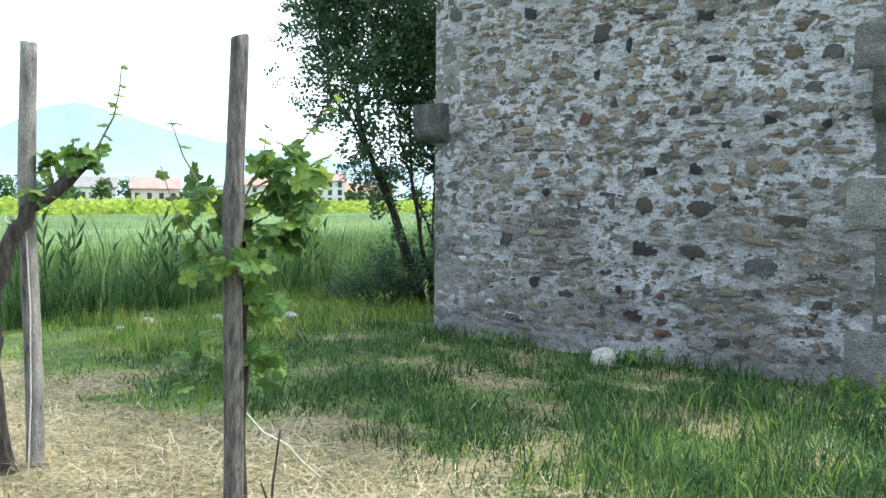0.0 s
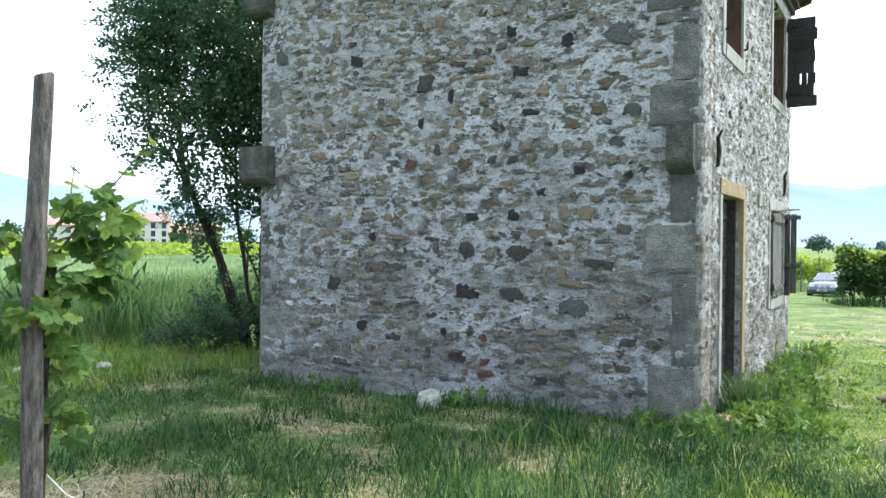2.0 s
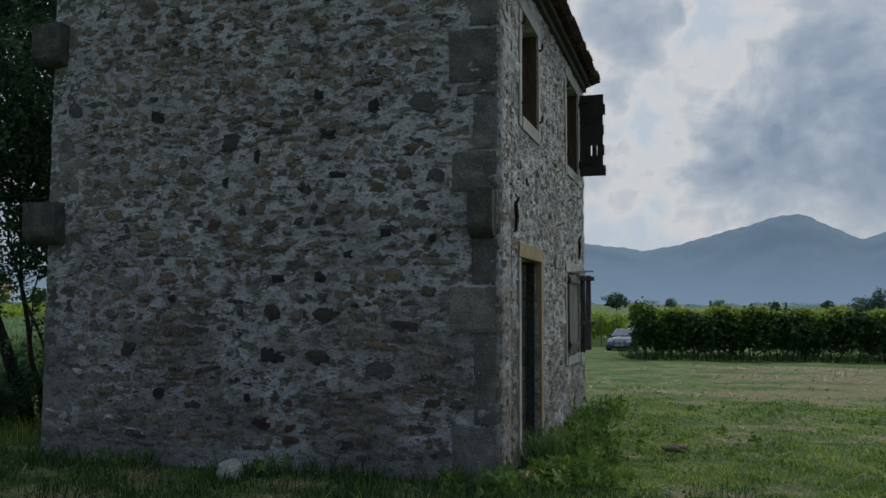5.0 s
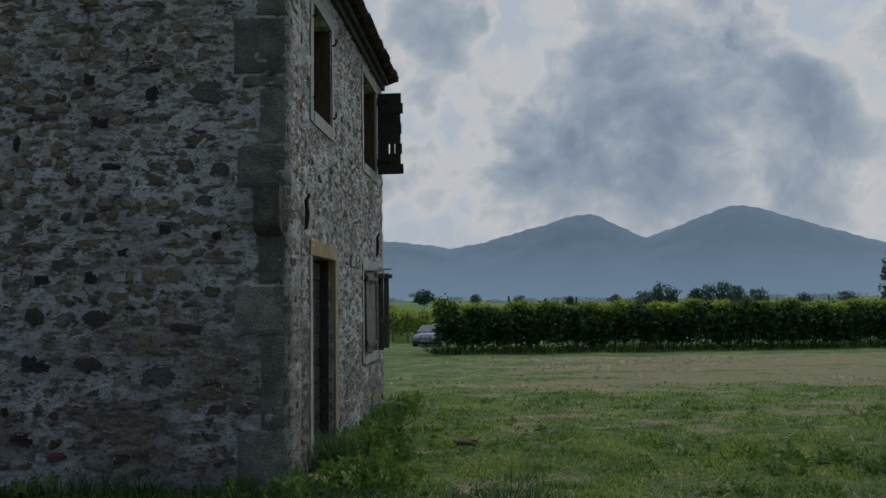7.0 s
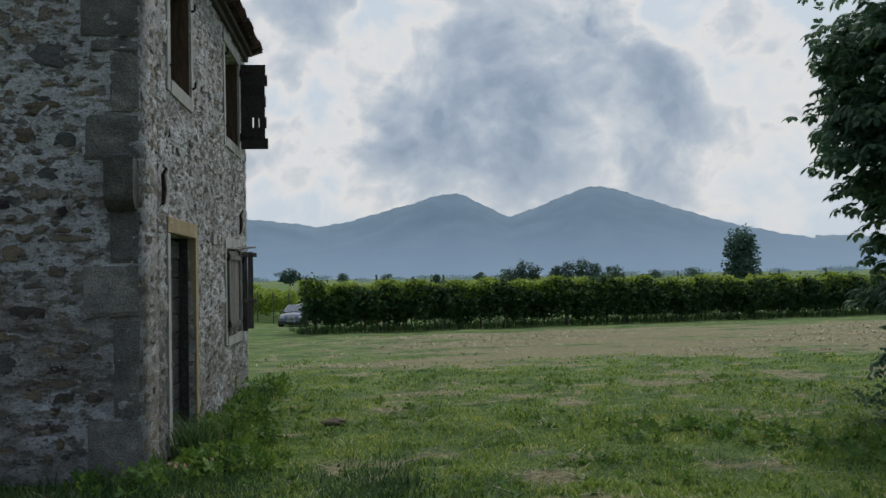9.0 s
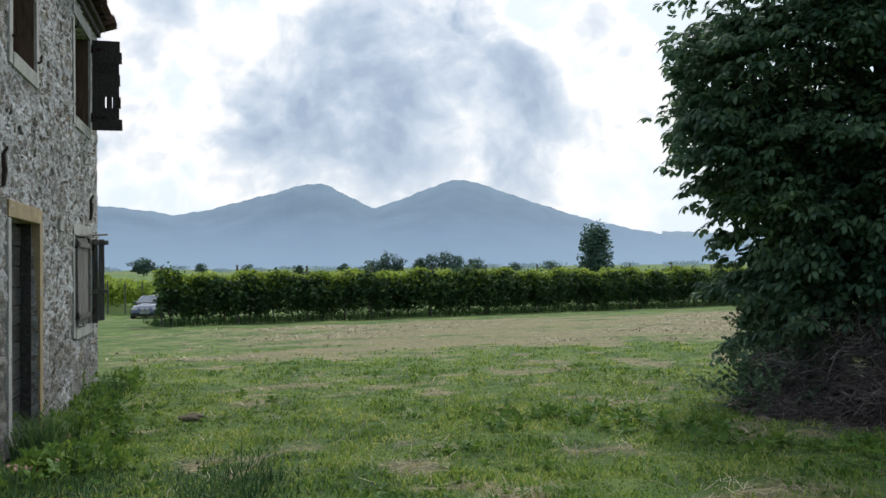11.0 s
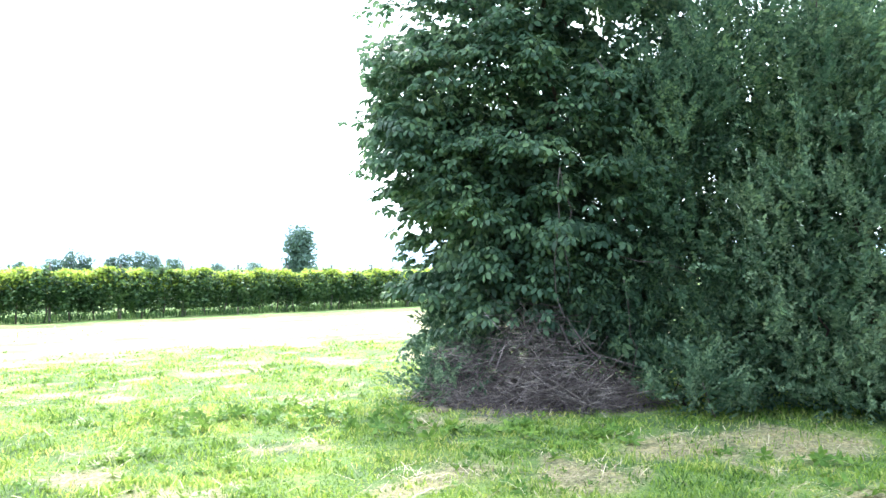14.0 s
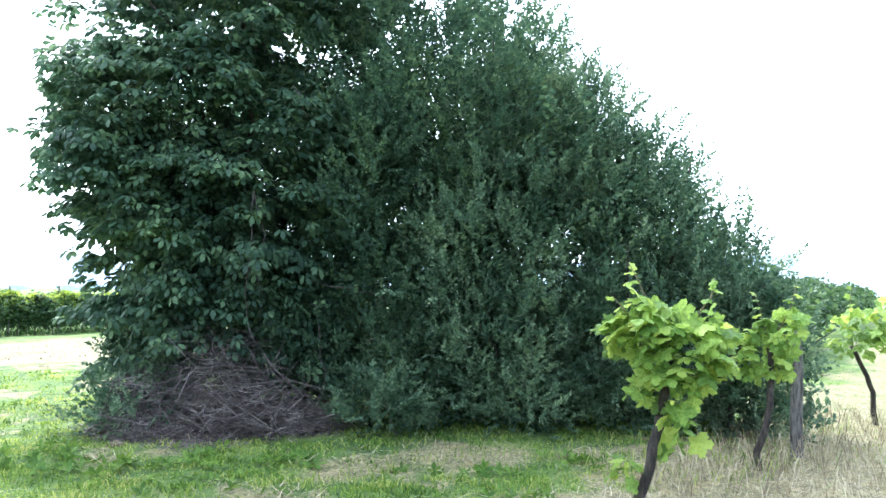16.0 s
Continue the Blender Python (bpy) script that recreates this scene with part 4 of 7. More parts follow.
PALMATE = template([((0.2, 0, 0), a, l, 0.47, 0.5 * l) for a, l in ((-1.75, 0.62), (-0.95, 0.88), (0.0, 1.05), (0.95, 0.9), (1.75, 0.6))], blunt_leaflet)
SHOOT = template([((0.05 + 0.05 * k, 0.05 * math.sin(k * 0.5), 0.06 * math.sin(0.18 * k)), (1.05 if k % 2 else -1.05) * (1 - 0.03 * k) + 0.3 * math.sin(k * 2.3), 0.155 - 0.0035 * k, 0.105, 0.06 * math.sin(k * 1.9) - 0.03) for k in range(16)], small_leaf)
SPRAY = template([((0.10 * k + 0.03 * math.sin(k * 5.1), 0.10 * math.sin(k * 2.7), 0.12 * math.sin(k * 4.3)), 2.2 * math.sin(k * 2.1 + 0.6), 0.27 + 0.05 * math.sin(k * 3.7), 0.19, 0.10 * math.sin(k * 1.9)) for k in range(12)], small_leaf)
ROSETTE = template([((0, 0, 0), 2 * math.pi * k / 7 + 0.2 * (k % 3), 1.0 - 0.12 * (k % 3), 0.36, 0.1 - 0.55 * (k % 2)) for k in range(7)])


def lobes_points(n, lobes, hollow=0.6, gaps=0.0):
    """Points near the skins of several overlapping lobes, uneven, with their outward directions."""
    vol = np.array([r[0] * r[1] + r[1] * r[2] + r[0] * r[2] for _, r in lobes])
    counts = (n * vol / vol.sum()).astype(int)
    ps, ds = [], []
    for (c, r), m in zip(lobes, counts):
        d = rng.normal(size=(m, 3))
        d /= np.linalg.norm(d, axis=1, keepdims=True)
        ph = d @ rng.normal(size=(3, 5)) * 4
        bulge = 1 + 0.10 * np.sin(ph[:, 0]) + 0.08 * np.sin(ph[:, 1] * 1.7 + 1) + 0.06 * np.sin(ph[:, 2] * 2.6)
        rad = (hollow + (1 - hollow) * rng.random(m) ** 0.6) * bulge
        p = np.asarray(c) + d * np.asarray(r) * rad[:, None]
        ps.append(p)
        ds.append(d)
    p, d = np.concatenate(ps), np.concatenate(ds)
    keep = p[:, 2] > ground_z(p[:, 0], p[:, 1]) + 0.05
    if gaps:
        keep &= np.array([noise.noise(Vector(q) * 1.5) + 0.5 * noise.noise(Vector(q) * 3.7) for q in p]) > -gaps
    return p[keep], d[keep]


def bough_leaves(lobes, boughs, per, radius, slope=0.45):
    """Leaves in flat drooping tiers: each bough is a sloping pad near the skin of a lobe, its leaves fanning outward."""
    c, out = lobes_points(boughs, lobes, 0.55)
    gap = np.sort(np.linalg.norm(c[:, None] - c[None], axis=2), axis=1)[:, 4]
    c, out = c[gap < 0.75], out[gap < 0.75]
    out = out * np.array([1, 1, 0.25])
    out /= np.linalg.norm(out, axis=1, keepdims=True) + 1e-9
    side = np.stack([-out[:, 1], out[:, 0], np.zeros(len(c))], -1)
    side /= np.linalg.norm(side, axis=1, keepdims=True) + 1e-9
    k = np.repeat(np.arange(len(c)), per)
    n = len(k)
    rad = radius * rng.uniform(0.7, 1.25, len(c))[k]
    a, r = rng.uniform(0, 2 * math.pi, n), rad * np.sqrt(rng.random(n))
    u, v = r * np.cos(a), 0.8 * r * np.sin(a)
    p = c[k] + out[k] * u[:, None] + side[k] * v[:, None]
    p[:, 2] += -slope * u - 0.35 * v * v / radius + rng.normal(size=n) * 0.05
    d = out[k] * (0.5 + u / rad)[:, None] + side[k] * (v / rad)[:, None] + rng.normal(size=(n, 3)) * 0.22
    keep = p[:, 2] > ground_z(p[:, 0], p[:, 1]) + 0.05
    return p[keep], d[keep]


def shoot_clumps(lobes, clumps, per, spread_by, hollow=0.5):
    """Upright shoots in clumps that stand out of the skins of the lobes."""
    c, out = lobes_points(clumps, lobes, hollow)
    k = np.repeat(np.arange(len(c)), per)
    n = len(k)
    off = rng.normal(size=(n, 3)) * spread_by * rng.uniform(0.7, 1.3, len(c))[k][:, None]
    p = c[k] + off
    d = out[k] * np.array([0.55, 0.55, 0.25]) + off / spread_by * 0.22 + np.array([0, 0, 0.55]) + rng.normal(size=(n, 3)) * 0.22
    keep = p[:, 2] > ground_z(p[:, 0], p[:, 1]) + 0.03
    return p[keep], d[keep]


def lumpy(lobes, extra, share):
    """The lobes, with smaller ones standing out of their skins."""
    more = []
    for c, r in lobes:
        for _ in range(extra):
            d = rng.normal(size=3)
            d[2] = d[2] * 0.7 + 0.1
            d /= np.linalg.norm(d)
            more.append((tuple(np.asarray(c) + d * np.asarray(r) * 0.86), tuple(np.asarray(r) * share * rng.uniform(0.7, 1.2))))
    return list(lobes) + more


def stems(name, paths, material, parent, label=""):
    bm = bmesh.new()
    for pts, r0, r1 in paths:
        n = len(pts)
        tube(bm, pts, [r0 + (r1 - r0) * k / (n - 1) for k in range(n)], 7)
    return part(name, bm, material, parent, label, smooth=True)


def wander(a, b, steps, amount):
    a, b = np.asarray(a, float), np.asarray(b, float)
    pts = [a + (b - a) * k / steps + (rng.normal(size=3) * amount if 0 < k < steps else 0) for k in range(steps + 1)]
    return [tuple(p) for p in pts]


# ---- the broadleaf tree and the hedgerow ----
chestnut = thing("chestnut_tree", (8.1, 8.6, 0.1), "large dark broadleaf tree with drooping palmate leaves", "tree")
stems("trunk", [(wander((8.1, 8.6, -0.1), (8.0, 8.5, 3.0), 5, 0.05), 0.2, 0.14), (wander((8.0, 8.5, 3.0), (8.1, 8.3, 6.6), 4, 0.08), 0.14, 0.05)], BARK, chestnut)
stems("limb", [(wander((8.0, 8.5, z), e, 5, 0.08), 0.06, 0.015) for z, e in ((1.6, (6.0, 8.3, 2.3)), (2.2, (5.7, 8.6, 3.3)), (2.8, (6.6, 7.0, 3.8)), (3.1, (6.0, 8.0, 4.9)), (3.4, (9.3, 7.2, 4.9)), (1.5, (7.0, 7.2, 2.0)), (3.8, (7.0, 7.6, 5.7)))], BARK, chestnut)
CHEST = [((7.9, 8.5, 4.3), (2.2, 2.3, 2.6)), ((6.75, 8.6, 3.7), (1.3, 1.4, 1.5)), ((6.85, 8.2, 2.0), (1.2, 1.3, 1.15)), ((7.2, 7.2, 2.5), (1.15, 1.1, 1.1)), ((7.9, 7.9, 6.3), (2.0, 2.1, 1.7)), ((6.5, 8.45, 2.8), (1.05, 1.15, 0.95)), ((7.0, 7.6, 1.3), (1.3, 1.0, 0.8)), ((6.6, 8.3, 1.4), (0.7, 0.7, 0.8))]
cp, cd = bough_leaves(lumpy(CHEST, 2, 0.3), 640, 33, 0.38, 0.30)
child(new("crown", scatter("crown", *PALMATE, cp, cd, rng.uniform(0.085, 0.145, len(cp)), LEAF, 0.3, droop=0.12)), chestnut)
cp, cd = lobes_points(6500, CHEST, 0.35, 0.16)
child(new("inner_foliage", scatter("inner_foliage", *PALMATE, cp, cd * np.array([1, 1, 0.4]), rng.uniform(0.09, 0.15, len(cp)), LEAF, 0.5, droop=0.3)), chestnut)

SHRUB_LEAF = surface("shrub_leaf", [(0.25, (0.065, 0.12, 0.065)), (0.55, (0.125, 0.20, 0.118)), (0.85, (0.25, 0.34, 0.185))], 1.6, 4, 0.45, 0.0, 30, per=0.5, island=True, through_light=0.3, stain=0.2)
SHRUBS = (
    ((9.0, 6.2), [((8.9, 6.2, 2.6), (1.7, 1.6, 2.6)), ((8.6, 5.6, 3.9), (1.2, 1.3, 1.7)), ((8.2, 6.2, 1.2), (1.1, 1.0, 1.1))], 4600, "tall dense small-leaved hedgerow shrub"),
    ((9.0, 4.6), [((8.9, 4.8, 1.9), (1.25, 1.2, 2.0)), ((8.5, 4.9, 0.9), (1.0, 1.1, 0.9)), ((8.9, 4.8, 3.2), (0.85, 0.85, 1.3))], 3600, "grey-green small-leaved shrub in the hedgerow"),
    ((9.5, 3.5), [((9.4, 3.5, 1.4), (0.95, 0.85, 1.5)), ((9.4, 3.5, 2.6), (0.7, 0.6, 0.85)), ((9.1, 4.1, 3.2), (0.7, 0.6, 0.9)), ((9.4, 4.0, 0.6), (0.8, 0.7, 0.65)), ((10.2, 3.6, 0.9), (0.8, 0.8, 0.9))], 3400, "middling leafy shrub in the hedgerow"),
    ((9.8, 2.65), [((9.75, 2.7, 1.15), (0.65, 0.55, 1.2)), ((9.7, 2.2, 0.8), (0.45, 0.35, 0.95))], 1100, "low leafy shrub at the hedgerow's end"),
    ((7.35, 5.5), [((7.35, 5.5, 0.3), (0.42, 0.42, 0.42))], 240, "small green bush before the hedgerow"),
    ((7.9, 7.3), [((7.8, 7.3, 0.9), (0.9, 0.8, 0.9)), ((8.6, 7.4, 1.4), (0.9, 0.9, 1.3)), ((8.5, 6.9, 2.7), (0.9, 0.9, 1.2)), ((7.25, 6.85, 0.5), (0.6, 0.5, 0.55)), ((8.2, 5.6, 0.6), (0.8, 0.7, 0.7))], 2200, "shaded leafy shrub between tree and hedgerow"),
    ((5.5, 7.75), [((5.75, 7.6, 0.24), (0.5, 0.4, 0.28)), ((6.4, 8.0, 0.5), (0.5, 0.5, 0.5))], 460, "low bramble at the foot of the tree"),
)
for (bx, by), lobes, n, label in SHRUBS:
    s_ob = thing("hedgerow_shrub", (bx, by, float(ground_z(bx, by))), label, "shrub", "hedgerow shrubs")
    hgt = max(c[2] for c, _ in lobes)
    stems("stem", [(wander((bx + rng.normal() * 0.15, by + rng.normal() * 0.15, 0.0), (c[0] + rng.normal() * 0.4, c[1] + rng.normal() * 0.4, c[2] + r[2] * 0.5), 4, 0.08), 0.03 if hgt > 1 else 0.012, 0.006) for c, r in lobes for _ in range(3)], BARK, s_ob)
    sp, sd = shoot_clumps(lumpy(lobes, 5, 0.3), int(n * 0.15), 8, 0.12)
    child(new("crown", scatter("crown", *SHOOT, sp, sd, rng.uniform(0.20, 0.40, len(sp)), LEAF if "tall" in label or "shaded" in label else SHRUB_LEAF, 0.6)), s_ob)
    sp, sd = lobes_points(int(n * 0.5), lobes, 0.1, 0.4)
    child(new("inner_foliage", scatter("inner_foliage", *SPRAY, sp, sd + np.array([0, 0, 0.3]), rng.uniform(0.2, 0.32, len(sp)), LEAF)), s_ob)

# dead brushwood heaped under the tree, and dry shoots hanging from it
def twig_heap(name, n, center, radii, length, thick):
    k = rng.integers(0, len(center), n)
    p = ball_pts(n, np.asarray(center)[k], np.asarray(radii)[k])
    v, f = [], []
    d = rng.normal(size=(n, 3)) * np.array([1, 1, 0.45])
    d /= np.linalg.norm(d, axis=1, keepdims=True)
    a = np.cross(d, [0, 0, 1.0])
    a /= np.linalg.norm(a, axis=1, keepdims=True)
    b = np.cross(d, a)
    ln = rng.uniform(0.4, 1.0, (n, 1)) * length
    bend = rng.normal(size=(n, 3)) * 0.12 * ln
    r = thick * rng.uniform(0.5, 1.3, (n, 1))
    rows = []
    for q, off, rr in ((-0.5, 0, 1.0), (0.0, 1, 0.8), (0.5, 0, 0.4)):
        c = p + d * ln * q + bend * off
        rows += [c + a * r * rr, c - 0.5 * a * r * rr + 0.87 * b * r * rr, c - 0.5 * a * r * rr - 0.87 * b * r * rr]
    v = np.stack(rows, 1)
    v[:, :, 2] = np.maximum(v[:, :, 2], ground_z(v[:, :, 0], v[:, :, 1]) + 0.005)
    i = np.arange(n)[:, None] * 9
    q = [(0, 1, 4, 3), (1, 2, 5, 4), (2, 0, 3, 5), (3, 4, 7, 6), (4, 5, 8, 7), (5, 3, 6, 8)]
    f = np.concatenate([i + np.array([k]) for k in q])
    return mesh_np(name, v.reshape(-1, 3), f, TWIG)


def ball_pts(n, center, radii):
    p = rng.normal(size=(n, 3))
    p /= np.linalg.norm(p, axis=1, keepdims=True)
    p *= rng.random((n, 1)) ** 0.4
    p[:, 2] = np.abs(p[:, 2])
    return np.asarray(center) + p * np.asarray(radii)


tagged(new("brushwood_heap", twig_heap("brushwood_heap", 4200, ((6.3, 6.8, 0.05), (6.75, 6.4, 0.05), (6.5, 7.1, 0.2), (5.9, 7.1, 0.05), (6.1, 6.6, 0.0), (7.1, 6.3, 0.0)), ((0.6, 0.45, 0.55), (0.5, 0.45, 0.40), (0.6, 0.5, 0.98), (0.7, 0.4, 0.22), (0.9, 0.4, 0.12), (0.6, 0.5, 0.14)), 0.6, 0.0040)), "heap of dead grey-brown brushwood under the tree", "brushwood", kind="stuff")
tagged(new("brushwood_heap", twig_heap("brushwood_heap", 420, ((6.3, 6.7, 0.1), (6.7, 6.4, 0.1), (6.4, 7.0, 0.4)), ((0.7, 0.5, 0.6), (0.6, 0.5, 0.5), (0.7, 0.5, 0.8)), 1.3, 0.0045)), "long loose dead twigs sticking out of the heap", "brushwood", kind="stuff")
tagged(new("brushwood_heap", twig_heap("brushwood_heap", 700, ((5.6, 7.4, 0.10), (5.9, 7.6, 0.3)), ((0.5, 0.4, 0.35), (0.5, 0.4, 0.5)), 0.5, 0.005)), "brown dead bramble stalks beside the heap", "brushwood", kind="stuff")
dry_shoots = [((6.55, 6.75, 2.7), (6.46, 6.72, 1.35), 0.008), ((6.46, 6.72, 1.35), (6.62, 6.62, 0.95), 0.008), ((6.62, 6.62, 0.95), (7.05, 6.2, 0.12), 0.010), ((6.6, 6.75, 2.5), (6.62, 6.7, 1.3), 0.006),
              ((6.5, 6.7, 1.0), (6.95, 6.25, 0.15), 0.007), ((7.05, 6.3, 1.5), (7.08, 6.2, 0.5), 0.006), ((7.0, 6.4, 1.75), (7.9, 5.6, 1.45), 0.006), ((6.55, 6.75, 2.7), (6.5, 6.75, 1.8), 0.005),
              ((6.9, 6.55, 3.9), (7.1, 6.4, 3.3), 0.007), ((6.3, 6.9, 0.95), (5.9, 6.95, 0.5), 0.007), ((6.6, 6.5, 0.8), (6.85, 6.2, 0.1), 0.006)]
shoots = thing("dry_shoots", (6.5, 6.7, 0.1), "bare pale shoots hanging from the tree", "branch")
for a, b, r in dry_shoots:
    stems("shoot", [(wander(a, b, 5, 0.035), r, r * 0.6)], TWIG, shoots)

# ---- the slender tree by the house ----
field_tree = thing("field_tree", (-7.95, 8.4, 0.1), "slender multi-stemmed tree beside the house wall", "tree")
for a, b, c, r in (((-7.85, 8.45, -0.1), (-8.3, 8.0, 1.9), (-8.75, 7.6, 4.2), 0.06), ((-7.8, 8.5, -0.1), (-8.25, 8.05, 1.9), (-9.0, 7.5, 3.5), 0.04), ((-7.7, 8.5, -0.1), (-7.95, 8.3, 1.9), (-7.95, 8.3, 4.5), 0.035), ((-7.7, 8.6, -0.1), (-7.75, 8.55, 1.6), (-7.6, 8.6, 3.5), 0.022), ((-7.35, 8.75, -0.1), (-7.9, 8.3, 1.7), (-8.2, 8.1, 3.0), 0.024), ((-7.75, 8.55, -0.1), (-7.85, 8.4, 1.4), (-7.8, 8.5, 2.6), 0.014), ((-7.65, 8.5, -0.1), (-7.6, 8.6, 1.2), (-7.5, 8.7, 2.4), 0.014)):
    p1, p2 = wander(a, b, 4, 0.03), wander(b, c, 4, 0.05)
    stems("trunk", [(p1, r, r * 0.75), (p2, r * 0.75, r * 0.3)] + [(wander(p2[k], np.array(p2[k]) + np.array([rng.normal() * 0.3, rng.normal() * 0.3, 0.7]), 3, 0.04), r * 0.4, 0.006) for k in (1, 2, 3)], BARK, field_tree)
FIELD = [((-8.25, 8.15, 4.7), (1.25, 1.2, 1.7)), ((-8.3, 7.85, 3.2), (0.75, 0.75, 0.75)), ((-7.55, 8.6, 3.1), (0.85, 0.85, 1.0)), ((-8.75, 7.9, 4.1), (0.75, 0.75, 0.6)), ((-8.9, 8.0, 5.4), (0.95, 0.9, 1.0)), ((-8.0, 8.0, 6.2), (1.3, 1.3, 1.0)), ((-7.2, 8.4, 4.3), (0.8, 0.8, 1.4)), ((-7.4, 8.6, 2.2), (0.55, 0.55, 0.7))]
tp, td = shoot_clumps(lumpy(FIELD, 4, 0.3), 950, 6, 0.16, 0.3)
child(new("crown", scatter("crown", *SPRAY, tp, td + np.array([0, 0, -0.55]), rng.uniform(0.17, 0.30, len(tp)), LEAF)), field_tree)
tp, td = lobes_points(1000, [((-8.4, 7.95, 2.1), (0.5, 0.45, 0.5)), ((-7.4, 8.75, 1.5), (0.55, 0.5, 1.1)), ((-7.1, 8.9, 2.4), (0.6, 0.5, 0.8))], 0.1, 0.14)
child(new("lower_foliage", scatter("lower_foliage", *SPRAY, tp, td, rng.uniform(0.15, 0.28, len(tp)), LEAF)), field_tree)
under = thing("undergrowth_bush", (-8.0, 8.1, 0.1), "low leafy undergrowth at the tree's foot", "shrub")
tp, td = lobes_points(1100, [((-8.2, 8.0, 0.25), (0.8, 0.5, 0.5)), ((-7.3, 8.6, 0.5), (0.6, 0.5, 0.6)), ((-8.0, 8.1, 0.6), (0.4, 0.4, 0.45)), ((-7.4, 8.3, 0.3), (0.5, 0.5, 0.4)), ((-8.6, 7.8, 0.15), (0.5, 0.4, 0.22))], 0.1, 0.12)
stems("stem", [(wander((-8.1, 8.0, 0.0), (-8.1 + rng.normal() * 0.4, 8.0 + rng.normal() * 0.3, 0.8), 3, 0.04), 0.012, 0.004) for _ in range(6)], BARK, under)
child(new("foliage", scatter("foliage", *SPRAY, tp, td + np.array([0, 0, 0.5]), rng.uniform(0.12, 0.24, len(tp)), LEAF)), under)

# ---- vineyard ----
# yellow-green of young leaves, brightened further to paint sun on the rows' tops
SHOOT_LEAF = surface("young_sunlit_vine_leaf", [(0.25, (0.15, 0.24, 0.036)), (0.55, (0.27, 0.38, 0.055)), (0.85, (0.40, 0.50, 0.10))], 1.0, 4, 0.55, 0.0, 30, per=0.5, island=True, through_light=0.45, stain=0.2)
HEDGE_A, HEDGE_B = Vector((-2.1, 31.0)), Vector((40.0, 41.0))


def leaf_cloud(name, centers, size, material, droop=0.4, wide=0.8):
    n = len(centers)
    d = rng.normal(size=(n, 3))
    size = np.broadcast_to(np.asarray(size, float), (n,))[:, None] * rng.uniform(0.7, 1.3, (n, 1))
    d[:, 2] = d[:, 2] * 0.5 - droop
    d /= np.linalg.norm(d, axis=1, keepdims=True)
    u = np.cross(d, rng.normal(size=(n, 3)) + np.array([0, 0, 1.2]))
    u /= np.linalg.norm(u, axis=1, keepdims=True)
    w = np.cross(d, u)
    c = np.asarray(centers, float)
    mid = c + d * size * 0.45
    v = np.stack([c, mid + u * size * wide * 0.5 + w * size * 0.1, c + d * size, mid - u * size * wide * 0.5 + w * size * 0.1], 1).reshape(-1, 3)
    i = np.arange(n)[:, None] * 4
    f = np.concatenate([i + np.array([[0, 1, 2]]), i + np.array([[0, 2, 3]])])
    return mesh_np(name, v, f, material)


def hedge_row(a, b, n, top=1.70, low=0.36, size=0.13, material=None):
    d = b - a
    f = rng.random(n)
    sh = rng.random(n)
    run = f * d.length
    plant = 0.5 + 0.5 * np.cos(run * 2 * np.pi / 0.95 + 0.8 * np.sin(run * 0.37))
    crest = top + 0.07 * np.sin(run * 4.4) + 0.08 * np.sin(run * 1.8 + 1) + 0.08 * np.sin(run * 9.9) * np.sin(run * 1.2) + 0.42 * np.exp(-((run - 12.6) / 0.45) ** 2) + 0.15 * np.exp(-(run / 0.9) ** 2)
    h = low + 0.16 * (1 - plant) * np.abs(np.sin(run * 0.9 + 0.5)) + 0.10 * np.sin(run * 3.7) * np.sin(run * 1.3) + (crest - low) * sh ** 0.75 + (rng.random(n) < 0.06) * rng.random(n) * 0.35
    off = rng.normal(size=n) * (0.16 + 0.2 * np.sin(np.pi * np.clip(sh, 0, 1))) * (0.85 + 0.3 * plant) + 0.12 * np.sin(run * 2.1)
    x = a.x + d.x * f - d.y / d.length * off
    y = a.y + d.y * f + d.x / d.length * off
    return leaf_cloud("vine_row", np.stack([x, y, ground_z(x, y) + h], -1), size, material or HEDGE_LEAF)


def row_trunks(a, b, gap=0.95):
    d = b - a
    bm = bmesh.new()
    for k in range(int(d.length / gap)):
        p = a + d * ((k + 0.5) * gap / d.length)
        z = float(ground_z(p.x, p.y))
        q = wander((p.x, p.y, z - 0.05), (p.x + rng.normal() * 0.08, p.y + rng.normal() * 0.08, z + 0.85), 3, 0.03)
        tube(bm, q, [0.035, 0.03, 0.028, 0.03], 5)
    return bm


for k in range(5):
    shift = Vector((-0.10, 2.3)) * k
    a, b = HEDGE_A + shift, HEDGE_B + shift
    tagged(new("vine_row", hedge_row(a, b, 90000 if k == 0 else 9000, low=0.32 if k == 0 else 0.15)), "trained row of leafy green grapevines", "vineyard", "vineyard rows", "stuff")
    n = 46000 if k == 0 else 9000
    f = rng.random(n)
    q = np.stack([a.x + (b.x - a.x) * f, a.y + (b.y - a.y) * f, np.zeros(n)], -1) + rng.normal(size=(n, 3)) * np.array([0.05, 0.2, 0.0])
    q[:, 2] = ground_z(q[:, 0], q[:, 1]) + 1.26 + 0.66 * rng.random(n) ** 1.1 + 0.08 * np.sin(f * 190) + 0.07 * np.sin(f * 77 + 1)
    tagged(new("vine_shoots", leaf_cloud("vine_shoots", q, 0.12, SHOOT_LEAF)), "yellow-green young shoots topping the vine row, brightened as if sunlit", "vineyard", "vineyard shoots", "stuff")
    if k < 2:
        tagged(part("vine_trunks", row_trunks(a, b), BARK), "dark trunks of the grapevine row", "vineyard", "vineyard trunks", "stuff")
